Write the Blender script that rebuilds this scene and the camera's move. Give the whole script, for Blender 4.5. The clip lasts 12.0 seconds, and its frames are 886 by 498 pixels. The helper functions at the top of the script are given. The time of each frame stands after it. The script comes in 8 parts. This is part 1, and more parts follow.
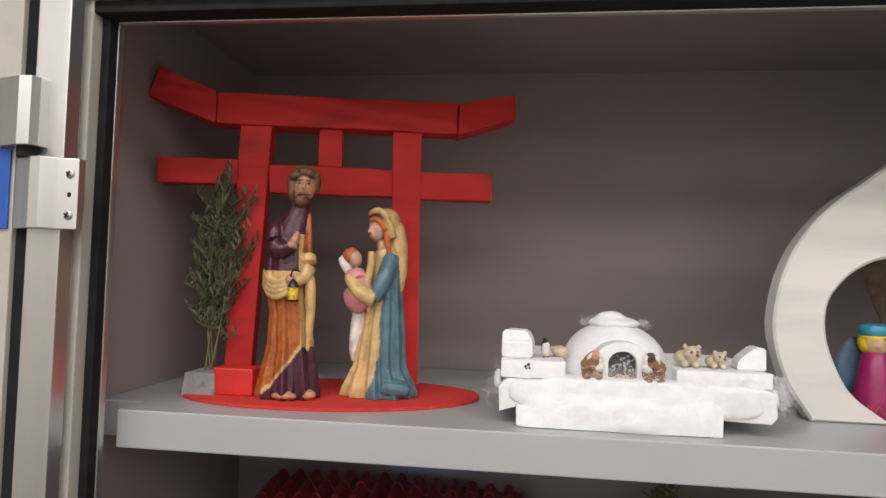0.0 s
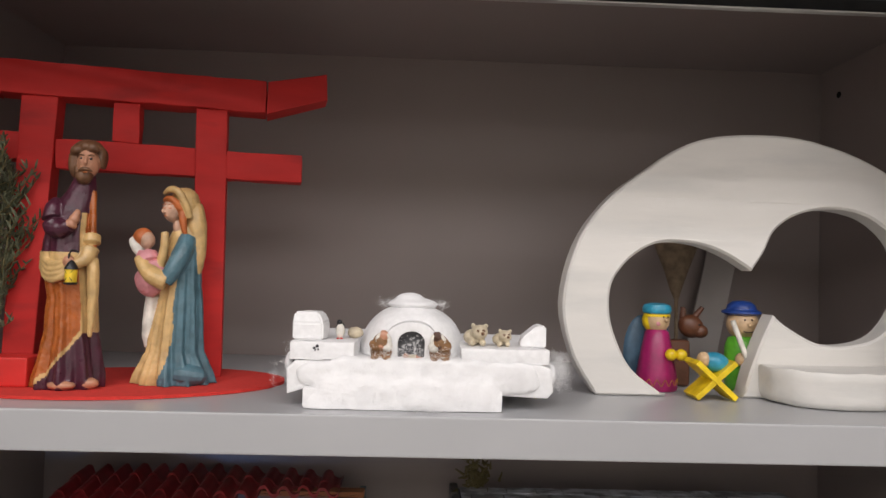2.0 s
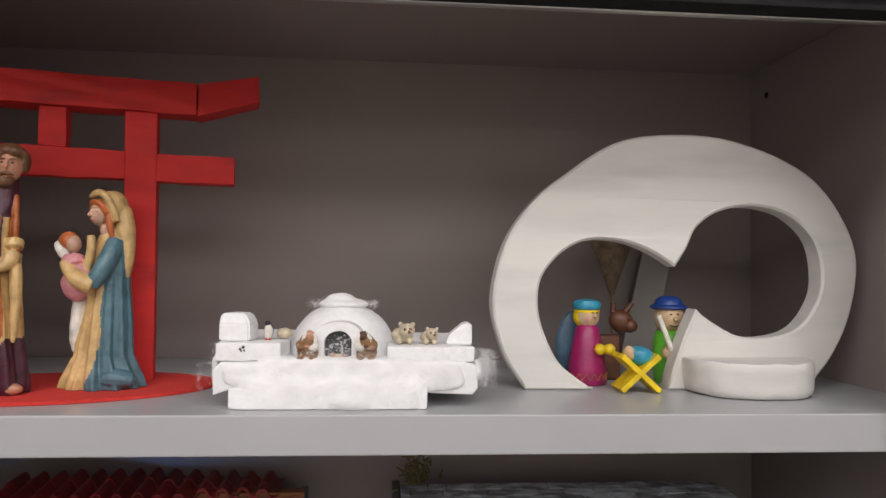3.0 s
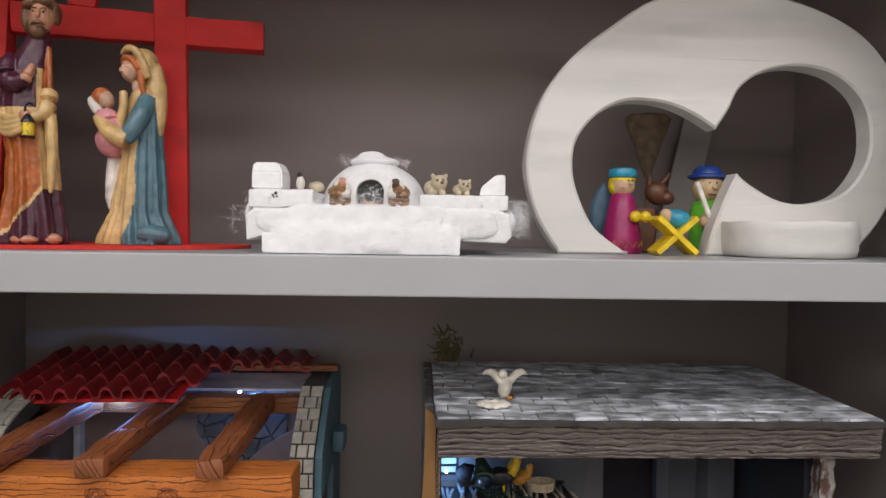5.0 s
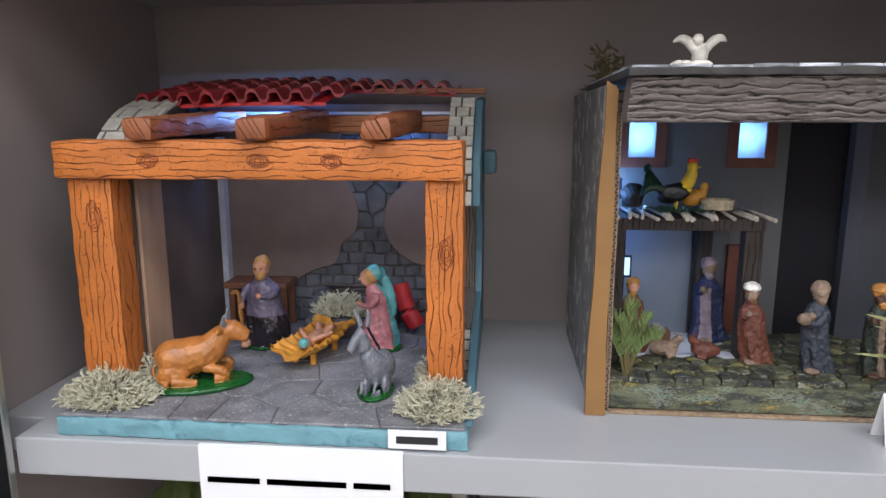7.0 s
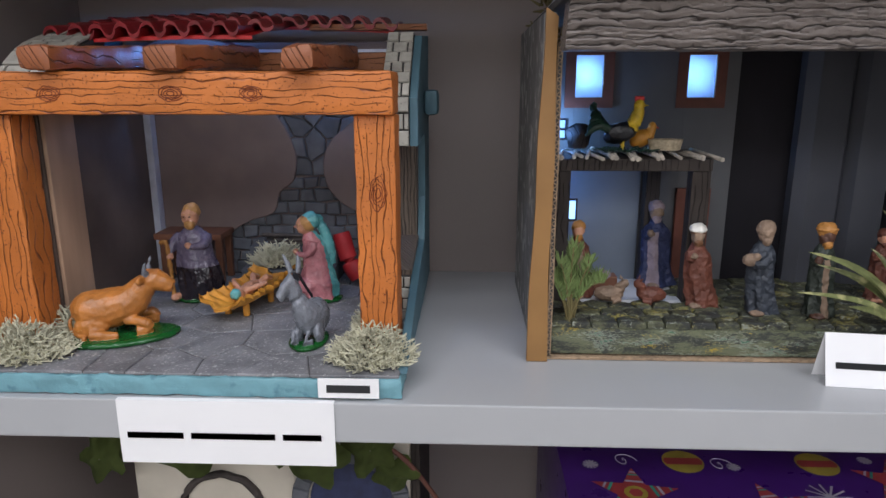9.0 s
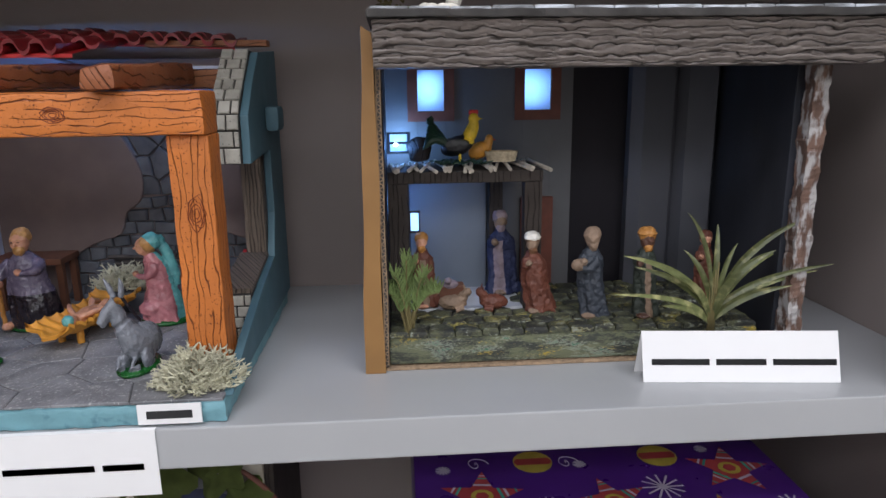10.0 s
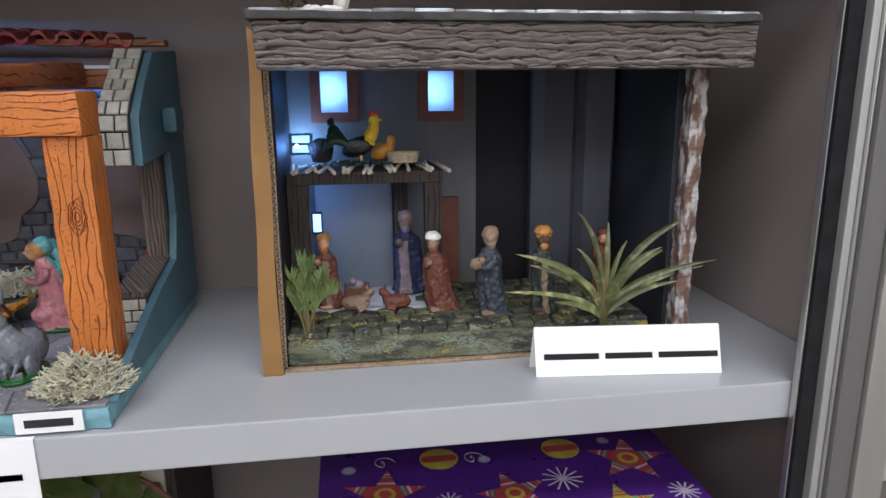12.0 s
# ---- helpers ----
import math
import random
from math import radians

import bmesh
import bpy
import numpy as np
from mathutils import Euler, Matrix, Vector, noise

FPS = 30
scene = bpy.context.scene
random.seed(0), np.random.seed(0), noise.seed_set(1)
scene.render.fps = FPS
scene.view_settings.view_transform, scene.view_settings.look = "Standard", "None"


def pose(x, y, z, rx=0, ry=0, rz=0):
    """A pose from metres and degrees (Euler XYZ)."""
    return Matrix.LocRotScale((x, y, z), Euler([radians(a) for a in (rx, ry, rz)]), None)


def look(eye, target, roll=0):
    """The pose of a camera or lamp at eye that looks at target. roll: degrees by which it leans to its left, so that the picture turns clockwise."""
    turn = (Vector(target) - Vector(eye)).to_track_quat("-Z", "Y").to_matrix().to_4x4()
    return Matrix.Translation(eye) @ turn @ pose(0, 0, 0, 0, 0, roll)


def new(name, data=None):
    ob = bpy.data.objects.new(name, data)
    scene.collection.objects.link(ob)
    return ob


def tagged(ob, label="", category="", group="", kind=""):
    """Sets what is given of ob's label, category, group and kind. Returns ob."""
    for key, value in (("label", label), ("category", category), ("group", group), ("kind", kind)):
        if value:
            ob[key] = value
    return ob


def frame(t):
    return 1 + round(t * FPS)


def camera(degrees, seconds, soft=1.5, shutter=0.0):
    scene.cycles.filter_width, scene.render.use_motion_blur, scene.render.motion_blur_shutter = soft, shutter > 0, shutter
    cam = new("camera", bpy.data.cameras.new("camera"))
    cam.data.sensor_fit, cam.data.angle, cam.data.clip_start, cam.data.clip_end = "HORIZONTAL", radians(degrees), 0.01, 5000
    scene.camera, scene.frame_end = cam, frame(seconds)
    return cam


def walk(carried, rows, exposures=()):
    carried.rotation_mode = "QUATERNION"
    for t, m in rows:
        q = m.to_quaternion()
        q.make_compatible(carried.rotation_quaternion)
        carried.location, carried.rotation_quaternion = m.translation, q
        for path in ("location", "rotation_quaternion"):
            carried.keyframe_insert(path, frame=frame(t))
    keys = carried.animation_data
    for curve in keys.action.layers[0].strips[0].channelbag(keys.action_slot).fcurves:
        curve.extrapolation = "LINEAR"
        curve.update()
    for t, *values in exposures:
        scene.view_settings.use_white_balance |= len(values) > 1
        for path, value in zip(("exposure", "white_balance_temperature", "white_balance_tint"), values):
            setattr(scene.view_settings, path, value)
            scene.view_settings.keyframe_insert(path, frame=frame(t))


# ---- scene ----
cam = camera(67.6, 12.0)
METRES, EYE, TILT, LEAN, TURN = 0.8, 1.5, 0.0, 0.0, 7.4
ROWS = [
    (0.0, 0.0, 0.0, 0.0, -0.08, 2.57, -1.68),
    (0.5, 0.0207, 0.0002, -0.0038, -1.49, 2.7, -1.88),
    (1.0, 0.0544, 0.005, -0.0093, -4.04, 2.16, -1.78),
    (1.5, 0.0908, 0.0028, -0.0104, -6.67, 2.2, -1.75),
    (2.0, 0.1325, -0.0055, -0.009, -9.33, 2.04, -1.6),
    (2.5, 0.168, -0.0189, -0.008, -11.19, 2.11, -1.34),
    (4.5, 0.2055, -0.0424, -0.0521, -12.19, 1.89, -0.39),
    (5.0, 0.1873, -0.0156, -0.151, -9.41, -1.64, -0.87),
    (5.5, 0.1664, 0.0016, -0.254, -8.16, -3.8, -0.34),
    (6.0, 0.1408, 0.0271, -0.3535, -4.86, -7.89, 0.2),
    (6.5, 0.0963, 0.0424, -0.41, -3.25, -9.26, -0.68),
    (7.0, 0.0817, 0.0648, -0.4503, -2.39, -10.84, 0.04),
    (9.0, 0.1266, 0.0978, -0.4883, -5.12, -13.84, 0.05),
    (9.5, 0.1939, 0.086, -0.4854, -8.54, -13.75, 0.55),
    (10.0, 0.2485, 0.0733, -0.4789, -11.55, -13.22, 0.75),
    (10.5, 0.2901, 0.0587, -0.471, -13.88, -12.73, 0.98),
    (11.0, 0.3134, 0.0501, -0.4678, -15.44, -12.82, 0.8),
    (11.5, 0.3174, 0.0454, -0.4702, -15.6, -12.68, 0.69),
    (12.0, 0.3179, 0.0479, -0.4779, -15.74, -13.24, 0.5),
]
walk(cam, [(t, pose(0, 0, EYE, TILT, LEAN, TURN) @ pose(METRES * x, METRES * y, METRES * z, 90 + pitch, roll, yaw)) for t, x, y, z, yaw, pitch, roll in ROWS],
     exposures=((0.0, -0.56, 6450, 14), (2.5, -0.66, 6400, 14), (4.5, -0.74, 6350, 14), (5.5, -0.55, 6250, 14), (6.0, -0.18, 6050, 13), (6.5, -0.05, 5900, 12), (7.5, -0.14, 5800, 12), (9.5, -0.42, 5820, 12), (12.0, -0.22, 5820, 12)))
from mathutils.bvhtree import BVHTree
from mathutils.geometry import tessellate_polygon

# ---- world, lamps ----
world = bpy.data.worlds.new("room_light")
scene.world = world
world.use_nodes = True
world.node_tree.nodes["Background"].inputs[0].default_value = (0.75, 0.82, 1.0, 1)
world.node_tree.nodes["Background"].inputs[1].default_value = 0.03


def area_lamp(name, eye, target, sx, sy, watts, col):
    d = bpy.data.lights.new(name, "AREA")
    d.shape, d.size, d.size_y, d.energy, d.color = "RECTANGLE", sx, sy, watts, col
    ob = new(name, d)
    ob.matrix_world = look(eye, target)
    return ob


def point_lamp(name, loc, watts, col, r):
    d = bpy.data.lights.new(name, "POINT")
    d.energy, d.color, d.shadow_soft_size = watts, col, r
    ob = new(name, d)
    ob.location = loc
    return ob


# fluorescent ceiling tubes of the room, in front of the cabinet, then a far fill
WARM = (1.0, 0.97, 0.94)
for lamp_y in (-0.21, -0.39, -0.56):
    area_lamp("ceiling_tube", (0.10, lamp_y, 2.62), (0.10, lamp_y, 0), 2.6, 0.09, 15, WARM)
# Unseen broad panel, added to brighten the cabinet's back and sides softly.
area_lamp("ceiling_panel_far", (0.15, -2.25, 2.63), (0.15, -2.25, 0), 5.4, 1.4, 135, WARM)
LED = (0.16, 0.40, 1.0)
point_lamp("led_stable", (-0.25, 0.90, 1.150), 0.42, LED, 0.004)
point_lamp("led_stable_right", (-0.08, 0.945, 1.150), 0.42, LED, 0.004)
LEDW = (0.30, 0.56, 1.0)
point_lamp("led_window_a", (0.231, 0.9385, 1.122), 0.17, LEDW, 0.003)
point_lamp("led_window_b", (0.364, 0.9385, 1.122), 0.17, LEDW, 0.003)
point_lamp("led_hut", (0.192, 0.872, 0.992), 0.15, LED, 0.003)
point_lamp("led_loft", (0.194, 0.9065, 1.060), 0.26, LEDW, 0.003)
point_lamp("led_roof", (0.196, 0.872, 1.058), 0.09, LED, 0.003)


# ---- materials ----
def mat(name, col, rough=0.6, metal=0.0, var=0.12, scale=40, bump=0.15, bscale=220, col2=None, lo=0.5, hi=0.65,
        scale2=14, rand=0.0, coat=0.0, stretch=(1, 1, 1), dist=0.0008):
    m = bpy.data.materials.new(name)
    m.use_nodes = True
    nt = m.node_tree
    b = nt.nodes["Principled BSDF"]
    co = nt.nodes.new("ShaderNodeTexCoord")
    mp = nt.nodes.new("ShaderNodeMapping")
    mp.inputs["Scale"].default_value = stretch
    nt.links.new(co.outputs["Object"], mp.inputs[0])

    def noise_node(s, detail=4):
        n = nt.nodes.new("ShaderNodeTexNoise")
        n.inputs["Scale"].default_value, n.inputs["Detail"].default_value = s, detail
        nt.links.new(mp.outputs[0], n.inputs["Vector"])
        return n.outputs["Fac"]

    def mix(fac, a, c):
        n = nt.nodes.new("ShaderNodeMix")
        n.data_type = "RGBA"
        nt.links.new(fac, n.inputs[0])
        for k, v in ((6, a), (7, c)):
            if isinstance(v, tuple):
                n.inputs[k].default_value = (*v, 1)
            else:
                nt.links.new(v, n.inputs[k])
        return n.outputs[2]

    def ramp(fac, a, c):
        n = nt.nodes.new("ShaderNodeMapRange")
        n.inputs[1].default_value, n.inputs[2].default_value = a, c
        nt.links.new(fac, n.inputs[0])
        return n.outputs[0]

    dark = tuple(max(0, c * (1 - var)) for c in col)
    light = tuple(min(0.95, c * (1 + var)) for c in col)
    out = mix(ramp(noise_node(scale), 0.3, 0.7), dark, light)
    if col2:
        out = mix(ramp(noise_node(scale2, 6), lo, hi), out, col2)
    if rand:
        info = nt.nodes.new("ShaderNodeObjectInfo")
        h = nt.nodes.new("ShaderNodeHueSaturation")
        nt.links.new(out, h.inputs["Color"])
        r = nt.nodes.new("ShaderNodeMapRange")
        r.inputs[3].default_value, r.inputs[4].default_value = 1 - rand, 1 + rand
        nt.links.new(info.outputs["Random"], r.inputs[0])
        nt.links.new(r.outputs[0], h.inputs["Value"])
        out = h.outputs[0]
    nt.links.new(out, b.inputs["Base Color"])
    b.inputs["Metallic"].default_value = metal
    rr = nt.nodes.new("ShaderNodeMapRange")
    rr.inputs[3].default_value, rr.inputs[4].default_value = max(0.02, rough - 0.08), min(1, rough + 0.08)
    nt.links.new(noise_node(scale * 1.7), rr.inputs[0])
    nt.links.new(rr.outputs[0], b.inputs["Roughness"])
    b.inputs["Coat Weight"].default_value = coat
    b.inputs["Coat Roughness"].default_value = 0.15
    if bump:
        bn = nt.nodes.new("ShaderNodeBump")
        bn.inputs["Strength"].default_value, bn.inputs["Distance"].default_value = bump, dist
        nt.links.new(noise_node(bscale, 5), bn.inputs["Height"])
        nt.links.new(bn.outputs[0], b.inputs["Normal"])
    return m


def carved(name, col, line, axis, period=0.0068, rough=0.5, depth=0.0014, thin=0.098, wob=0.55, speck=0.75, along_scale=26, broken=0.42, ridge=0.0):
    """Wood-like modelling paste: long wavy grooves along one axis (0 x, 1 y, 2 z), with dark specks."""
    m = bpy.data.materials.new(name)
    m.use_nodes = True
    nt = m.node_tree
    b = nt.nodes["Principled BSDF"]
    co = nt.nodes.new("ShaderNodeTexCoord")

    def put(socket, v):
        if isinstance(v, (int, float)):
            socket.default_value = v
        else:
            nt.links.new(v, socket)

    def calc(op, a, c=0.0):
        n = nt.nodes.new("ShaderNodeMath")
        n.operation = op
        put(n.inputs[0], a)
        put(n.inputs[1], c)
        return n.outputs[0]

    def dot(d):
        n = nt.nodes.new("ShaderNodeVectorMath")
        n.operation = "DOT_PRODUCT"
        n.inputs[1].default_value = d
        nt.links.new(co.outputs["Object"], n.inputs[0])
        return n.outputs["Value"]

    def span(v, a, c, lo=0.0, hi=1.0):
        n = nt.nodes.new("ShaderNodeMapRange")
        put(n.inputs[0], v)
        for k, q in ((1, a), (2, c), (3, lo), (4, hi)):
            n.inputs[k].default_value = q
        return n.outputs[0]

    def tex(vec, scale, detail=2.0):
        n = nt.nodes.new("ShaderNodeTexNoise")
        n.inputs["Scale"].default_value, n.inputs["Detail"].default_value = scale, detail
        nt.links.new(vec, n.inputs["Vector"])
        return n.outputs["Fac"]

    def pair(a, c):
        n = nt.nodes.new("ShaderNodeCombineXYZ")
        nt.links.new(a, n.inputs[0])
        nt.links.new(c, n.inputs[1])
        return n.outputs[0]

    def mix(fac, a, c):
        n = nt.nodes.new("ShaderNodeMix")
        n.data_type = "RGBA"
        put(n.inputs[0], fac)
        for k, v in ((6, a), (7, c)):
            if isinstance(v, tuple):
                n.inputs[k].default_value = (*v, 1)
            else:
                nt.links.new(v, n.inputs[k])
        return n.outputs[2]
    u = dot({0: (0, 0.6, 1), 1: (1, 0, 0.6), 2: (1, 0.6, 0)}[axis])
    w = dot(tuple(1.0 if k == axis else 0.0 for k in range(3)))
    slow = pair(calc("MULTIPLY", u, 0.5 / period), calc("MULTIPLY", w, along_scale))
    fast = pair(calc("MULTIPLY", u, 1.4 / period), calc("MULTIPLY", w, along_scale * 4))
    phase = calc("ADD", calc("DIVIDE", u, period), calc("MULTIPLY", tex(slow, 1.0, 1.0), wob * 3.2))
    phase = calc("ADD", phase, calc("MULTIPLY", tex(fast, 1.0, 1.0), wob * 0.5))
    away = calc("ABSOLUTE", calc("SUBTRACT", calc("FRACT", phase), 0.5))
    width = span(tex(pair(calc("MULTIPLY", u, 1 / period), calc("MULTIPLY", w, along_scale * 1.5)), 1.0, 1.0), 0.3, 0.7, thin * 0.55, thin * 1.4)
    groove = calc("MINIMUM", calc("DIVIDE", away, width), 1.0)
    gone = span(tex(pair(calc("MULTIPLY", u, 0.9 / period), calc("MULTIPLY", w, along_scale * 0.8)), 1.7, 0.0), broken + 0.16, broken + 0.22)
    groove = calc("MAXIMUM", groove, gone)
    spots = span(tex(co.outputs["Object"], 520, 1.0), 0.66, 0.72, 1.0, 1.0 - speck)
    paint = calc("MULTIPLY", groove, spots)
    tone = mix(tex(co.outputs["Object"], 22, 5.0), tuple(c * 0.62 for c in col), tuple(min(0.95, c * 1.38) for c in col))
    nt.links.new(mix(paint, line, tone), b.inputs["Base Color"])
    b.inputs["Roughness"].default_value = rough
    height = calc("ADD", paint, calc("MULTIPLY", calc("POWER", calc("MULTIPLY", away, 2.0), 0.6), ridge))
    height = calc("ADD", height, calc("MULTIPLY", tex(co.outputs["Object"], 260, 4.0), 0.5))
    bn = nt.nodes.new("ShaderNodeBump")
    bn.inputs["Strength"].default_value, bn.inputs["Distance"].default_value = 0.8, depth
    nt.links.new(height, bn.inputs["Height"])
    nt.links.new(bn.outputs[0], b.inputs["Normal"])
    return m


def glow(name, col, strength):
    m = bpy.data.materials.new(name)
    m.use_nodes = True
    b = m.node_tree.nodes["Principled BSDF"]
    b.inputs["Base Color"].default_value = (*col, 1)
    b.inputs["Emission Color"].default_value = (*col, 1)
    b.inputs["Emission Strength"].default_value = strength
    return m


def frosted(name, col):
    m = bpy.data.materials.new(name)
    m.use_nodes = True
    nt = m.node_tree
    nt.nodes.remove(nt.nodes["Principled BSDF"])
    out = nt.nodes["Material Output"]
    t, d, x = (nt.nodes.new(k) for k in ("ShaderNodeBsdfTranslucent", "ShaderNodeBsdfDiffuse", "ShaderNodeMixShader"))
    t.inputs[0].default_value = d.inputs[0].default_value = (*col, 1)
    x.inputs[0].default_value = 0.2
    for k, n in ((1, t), (2, d)):
        nt.links.new(n.outputs[0], x.inputs[k])
    nt.links.new(x.outputs[0], out.inputs[0])
    return m


M_CAB = mat("cabinet_grey_paint", (0.308, 0.260, 0.245), 0.55, var=0.05, scale=3, bump=0.06, bscale=500)
M_SHELF = mat("shelf_grey_paint", (0.41, 0.415, 0.425), 0.32, var=0.04, scale=5, bump=0.05, bscale=600)
M_ALU = mat("brushed_aluminium", (0.62, 0.62, 0.60), 0.32, 0.9, var=0.06, scale=30, bump=0.05, bscale=300, stretch=(1, 1, 0.05))
M_ALUD = mat("dull_aluminium", (0.46, 0.46, 0.45), 0.45, 0.6, var=0.08, scale=20, bump=0.05, stretch=(1, 1, 0.1))
M_GUN = mat("dark_brushed_aluminium", (0.15, 0.145, 0.14), 0.45, 0.35, var=0.12, scale=26, bump=0.05, stretch=(1, 1, 0.05))
M_CREAM = mat("cream_plastic", (0.46, 0.44, 0.39), 0.45, var=0.05)
M_RUBBER = mat("black_rubber", (0.014, 0.014, 0.015), 0.8, var=0.3, scale=60)
M_BLUE = mat("blue_plastic", (0.02, 0.10, 0.42), 0.5)
M_STEEL = mat("screw_steel", (0.4, 0.4, 0.4), 0.3, 0.9)
M_ROOMW = mat("room_white_wall", (0.68, 0.66, 0.62), 0.8, var=0.04, scale=3)
M_ROOMF = mat("room_floor", (0.21, 0.185, 0.16), 0.5, var=0.2, scale=6)
M_RED = mat("red_brushed_paint", (0.56, 0.017, 0.014), 0.7, var=0.10, scale=45, bump=0.3, bscale=120, stretch=(0.25, 1, 1),
            col2=(0.30, 0.012, 0.012), lo=0.58, hi=0.75, scale2=25)
M_FELT = mat("red_felt", (0.62, 0.035, 0.025), 0.95, var=0.1, scale=200, bump=0.5, bscale=900)
M_REDBLOCK = mat("glossy_red_block", (0.62, 0.03, 0.025), 0.35, var=0.08)
M_POT = mat("grey_plaster_pot", (0.28, 0.28, 0.28), 0.85, var=0.2, bump=0.5, bscale=250, col2=(0.17, 0.17, 0.17), lo=0.6, hi=0.7, scale2=60)
M_STEM = mat("dry_stem", (0.16, 0.13, 0.05), 0.8)
M_CONIF = mat("dry_conifer_green", (0.095, 0.10, 0.055), 0.75, var=0.3, scale=90)
M_FERN = mat("fresh_conifer_green", (0.15, 0.205, 0.065), 0.7, var=0.35, scale=80)
M_LEAF = mat("olive_leaf", (0.105, 0.118, 0.042), 0.45, var=0.35, scale=60, col2=(0.30, 0.29, 0.13), lo=0.52, hi=0.66, scale2=70, rand=0.35)
M_MOSS = mat("pale_lichen", (0.50, 0.48, 0.35), 0.9, var=0.3, scale=60, bump=0.3)
M_FOAM = mat("white_polystyrene", (0.84, 0.84, 0.84), 0.75, var=0.05, scale=160, bump=0.35, bscale=420)
M_COTTON = mat("white_cotton", (0.86, 0.86, 0.86), 1.0, var=0.05, scale=60, bump=0.35, bscale=420, dist=0.0012)
M_GYPS = mat("white_brushed_gesso", (0.70, 0.68, 0.64), 0.5, var=0.05, scale=14, bump=0.35, bscale=160, stretch=(0.22, 1, 1),
             col2=(0.62, 0.61, 0.58), lo=0.5, hi=0.7, scale2=30)

P = {}
for nm, c, r in (("purple_glaze", (0.060, 0.014, 0.028), 0.30), ("orange_glaze", (0.36, 0.095, 0.018), 0.28), ("cream_glaze", (0.56, 0.37, 0.155), 0.34),
                 ("pale_skin_glaze", (0.54, 0.33, 0.23), 0.4), ("skin_glaze", (0.46, 0.22, 0.13), 0.40), ("brown_hair_glaze", (0.14, 0.065, 0.03), 0.5), ("teal_glaze", (0.075, 0.155, 0.19), 0.34),
                 ("pink_glaze", (0.58, 0.24, 0.26), 0.45), ("auburn_glaze", (0.45, 0.12, 0.03), 0.5), ("black_glaze", (0.012, 0.012, 0.015), 0.35),
                 ("yellow_glaze", (0.75, 0.52, 0.03), 0.35), ("white_glaze", (0.72, 0.69, 0.62), 0.4), ("brown_parka", (0.24, 0.12, 0.045), 0.6),
                 ("dark_skin", (0.075, 0.033, 0.02), 0.5), ("bear_ivory", (0.58, 0.50, 0.36), 0.5), ("peg_magenta", (0.30, 0.012, 0.10), 0.35),
                 ("peg_cyan", (0.03, 0.28, 0.42), 0.35), ("peg_wood", (0.55, 0.38, 0.22), 0.45), ("peg_yellow", (0.80, 0.55, 0.01), 0.35),
                 ("peg_green", (0.11, 0.42, 0.03), 0.35), ("peg_blue", (0.012, 0.045, 0.22), 0.4), ("peg_brown", (0.10, 0.035, 0.015), 0.45),
                 ("peg_slate", (0.06, 0.12, 0.18), 0.45), ("grey_fur", (0.17, 0.18, 0.205), 0.28), ("ochre_fur", (0.40, 0.15, 0.03), 0.32),
                 ("green_stand", (0.01, 0.085, 0.015), 0.25), ("lilac_robe", (0.13, 0.11, 0.165), 0.26), ("black_robe", (0.02, 0.016, 0.022), 0.15),
                 ("aqua_veil", (0.12, 0.36, 0.37), 0.26), ("rose_robe", (0.46, 0.18, 0.20), 0.26), ("amber_straw", (0.60, 0.27, 0.03), 0.45),
                 ("resin_skin", (0.52, 0.26, 0.16), 0.3), ("blond_hair", (0.42, 0.22, 0.07), 0.4), ("rust_cloak", (0.115, 0.036, 0.020), 0.6),
                 ("slate_cloak", (0.032, 0.038, 0.050), 0.6), ("dark_green_cloth", (0.022, 0.028, 0.02), 0.6), ("mustard_turban", (0.38, 0.17, 0.035), 0.6),
                 ("beige_clay", (0.22, 0.15, 0.10), 0.7), ("navy_cloth", (0.025, 0.032, 0.085), 0.6), ("lilac_cloth", (0.26, 0.20, 0.22), 0.6),
                 ("dove_white", (0.68, 0.64, 0.55), 0.5), ("cock_green", (0.012, 0.035, 0.018), 0.35), ("beak_red", (0.6, 0.04, 0.03), 0.4)):
    P[nm] = mat(nm, c, r, var=0.26, scale=70, bump=0.35, bscale=190, dist=0.0012)

OAK, OAK_LINE = (0.51, 0.155, 0.026), (0.085, 0.016, 0.005)
M_OAK_X = carved("carved_orange_wood_along_x", OAK, OAK_LINE, 0)
M_OAK_Z = carved("carved_orange_wood_along_z", OAK, OAK_LINE, 2)
M_OAK_Y = carved("carved_brown_wood_along_y", (0.26, 0.083, 0.028), (0.07, 0.02, 0.008), 1, speck=0.4)
M_OAK_D = carved("carved_dark_brown_wood", (0.27, 0.095, 0.030), (0.04, 0.012, 0.005), 0)
M_KNOT = mat("dark_red_brown_line", (0.16, 0.032, 0.010), 0.6, var=0.3)
M_GREYWOOD_X = carved("carved_grey_wood_along_x", (0.205, 0.175, 0.158), (0.040, 0.032, 0.028), 0, 0.0050, 0.5, 0.0022, 0.15, 0.6, 0.2, 24, 0.50, 0.7)
M_GREYWOOD_Z = carved("carved_grey_wood_along_z", (0.15, 0.115, 0.088), (0.022, 0.016, 0.012), 2, 0.0045, 0.65, 0.0018, 0.16, 0.5, 0.2, 24, 0.50, 0.7)
M_SIDEWALL = mat("slate_navy_panel", (0.030, 0.032, 0.040), 0.4, var=0.3, scale=14, bump=0.2, bscale=60, stretch=(1, 1, 0.3))
# Brown plank, made paler to carry the light on the side wall's front.
M_PLANK = mat("pale_brown_plank", (0.40, 0.26, 0.17), 0.6, var=0.2, scale=30, bump=0.3, bscale=60, stretch=(1, 1, 0.2))
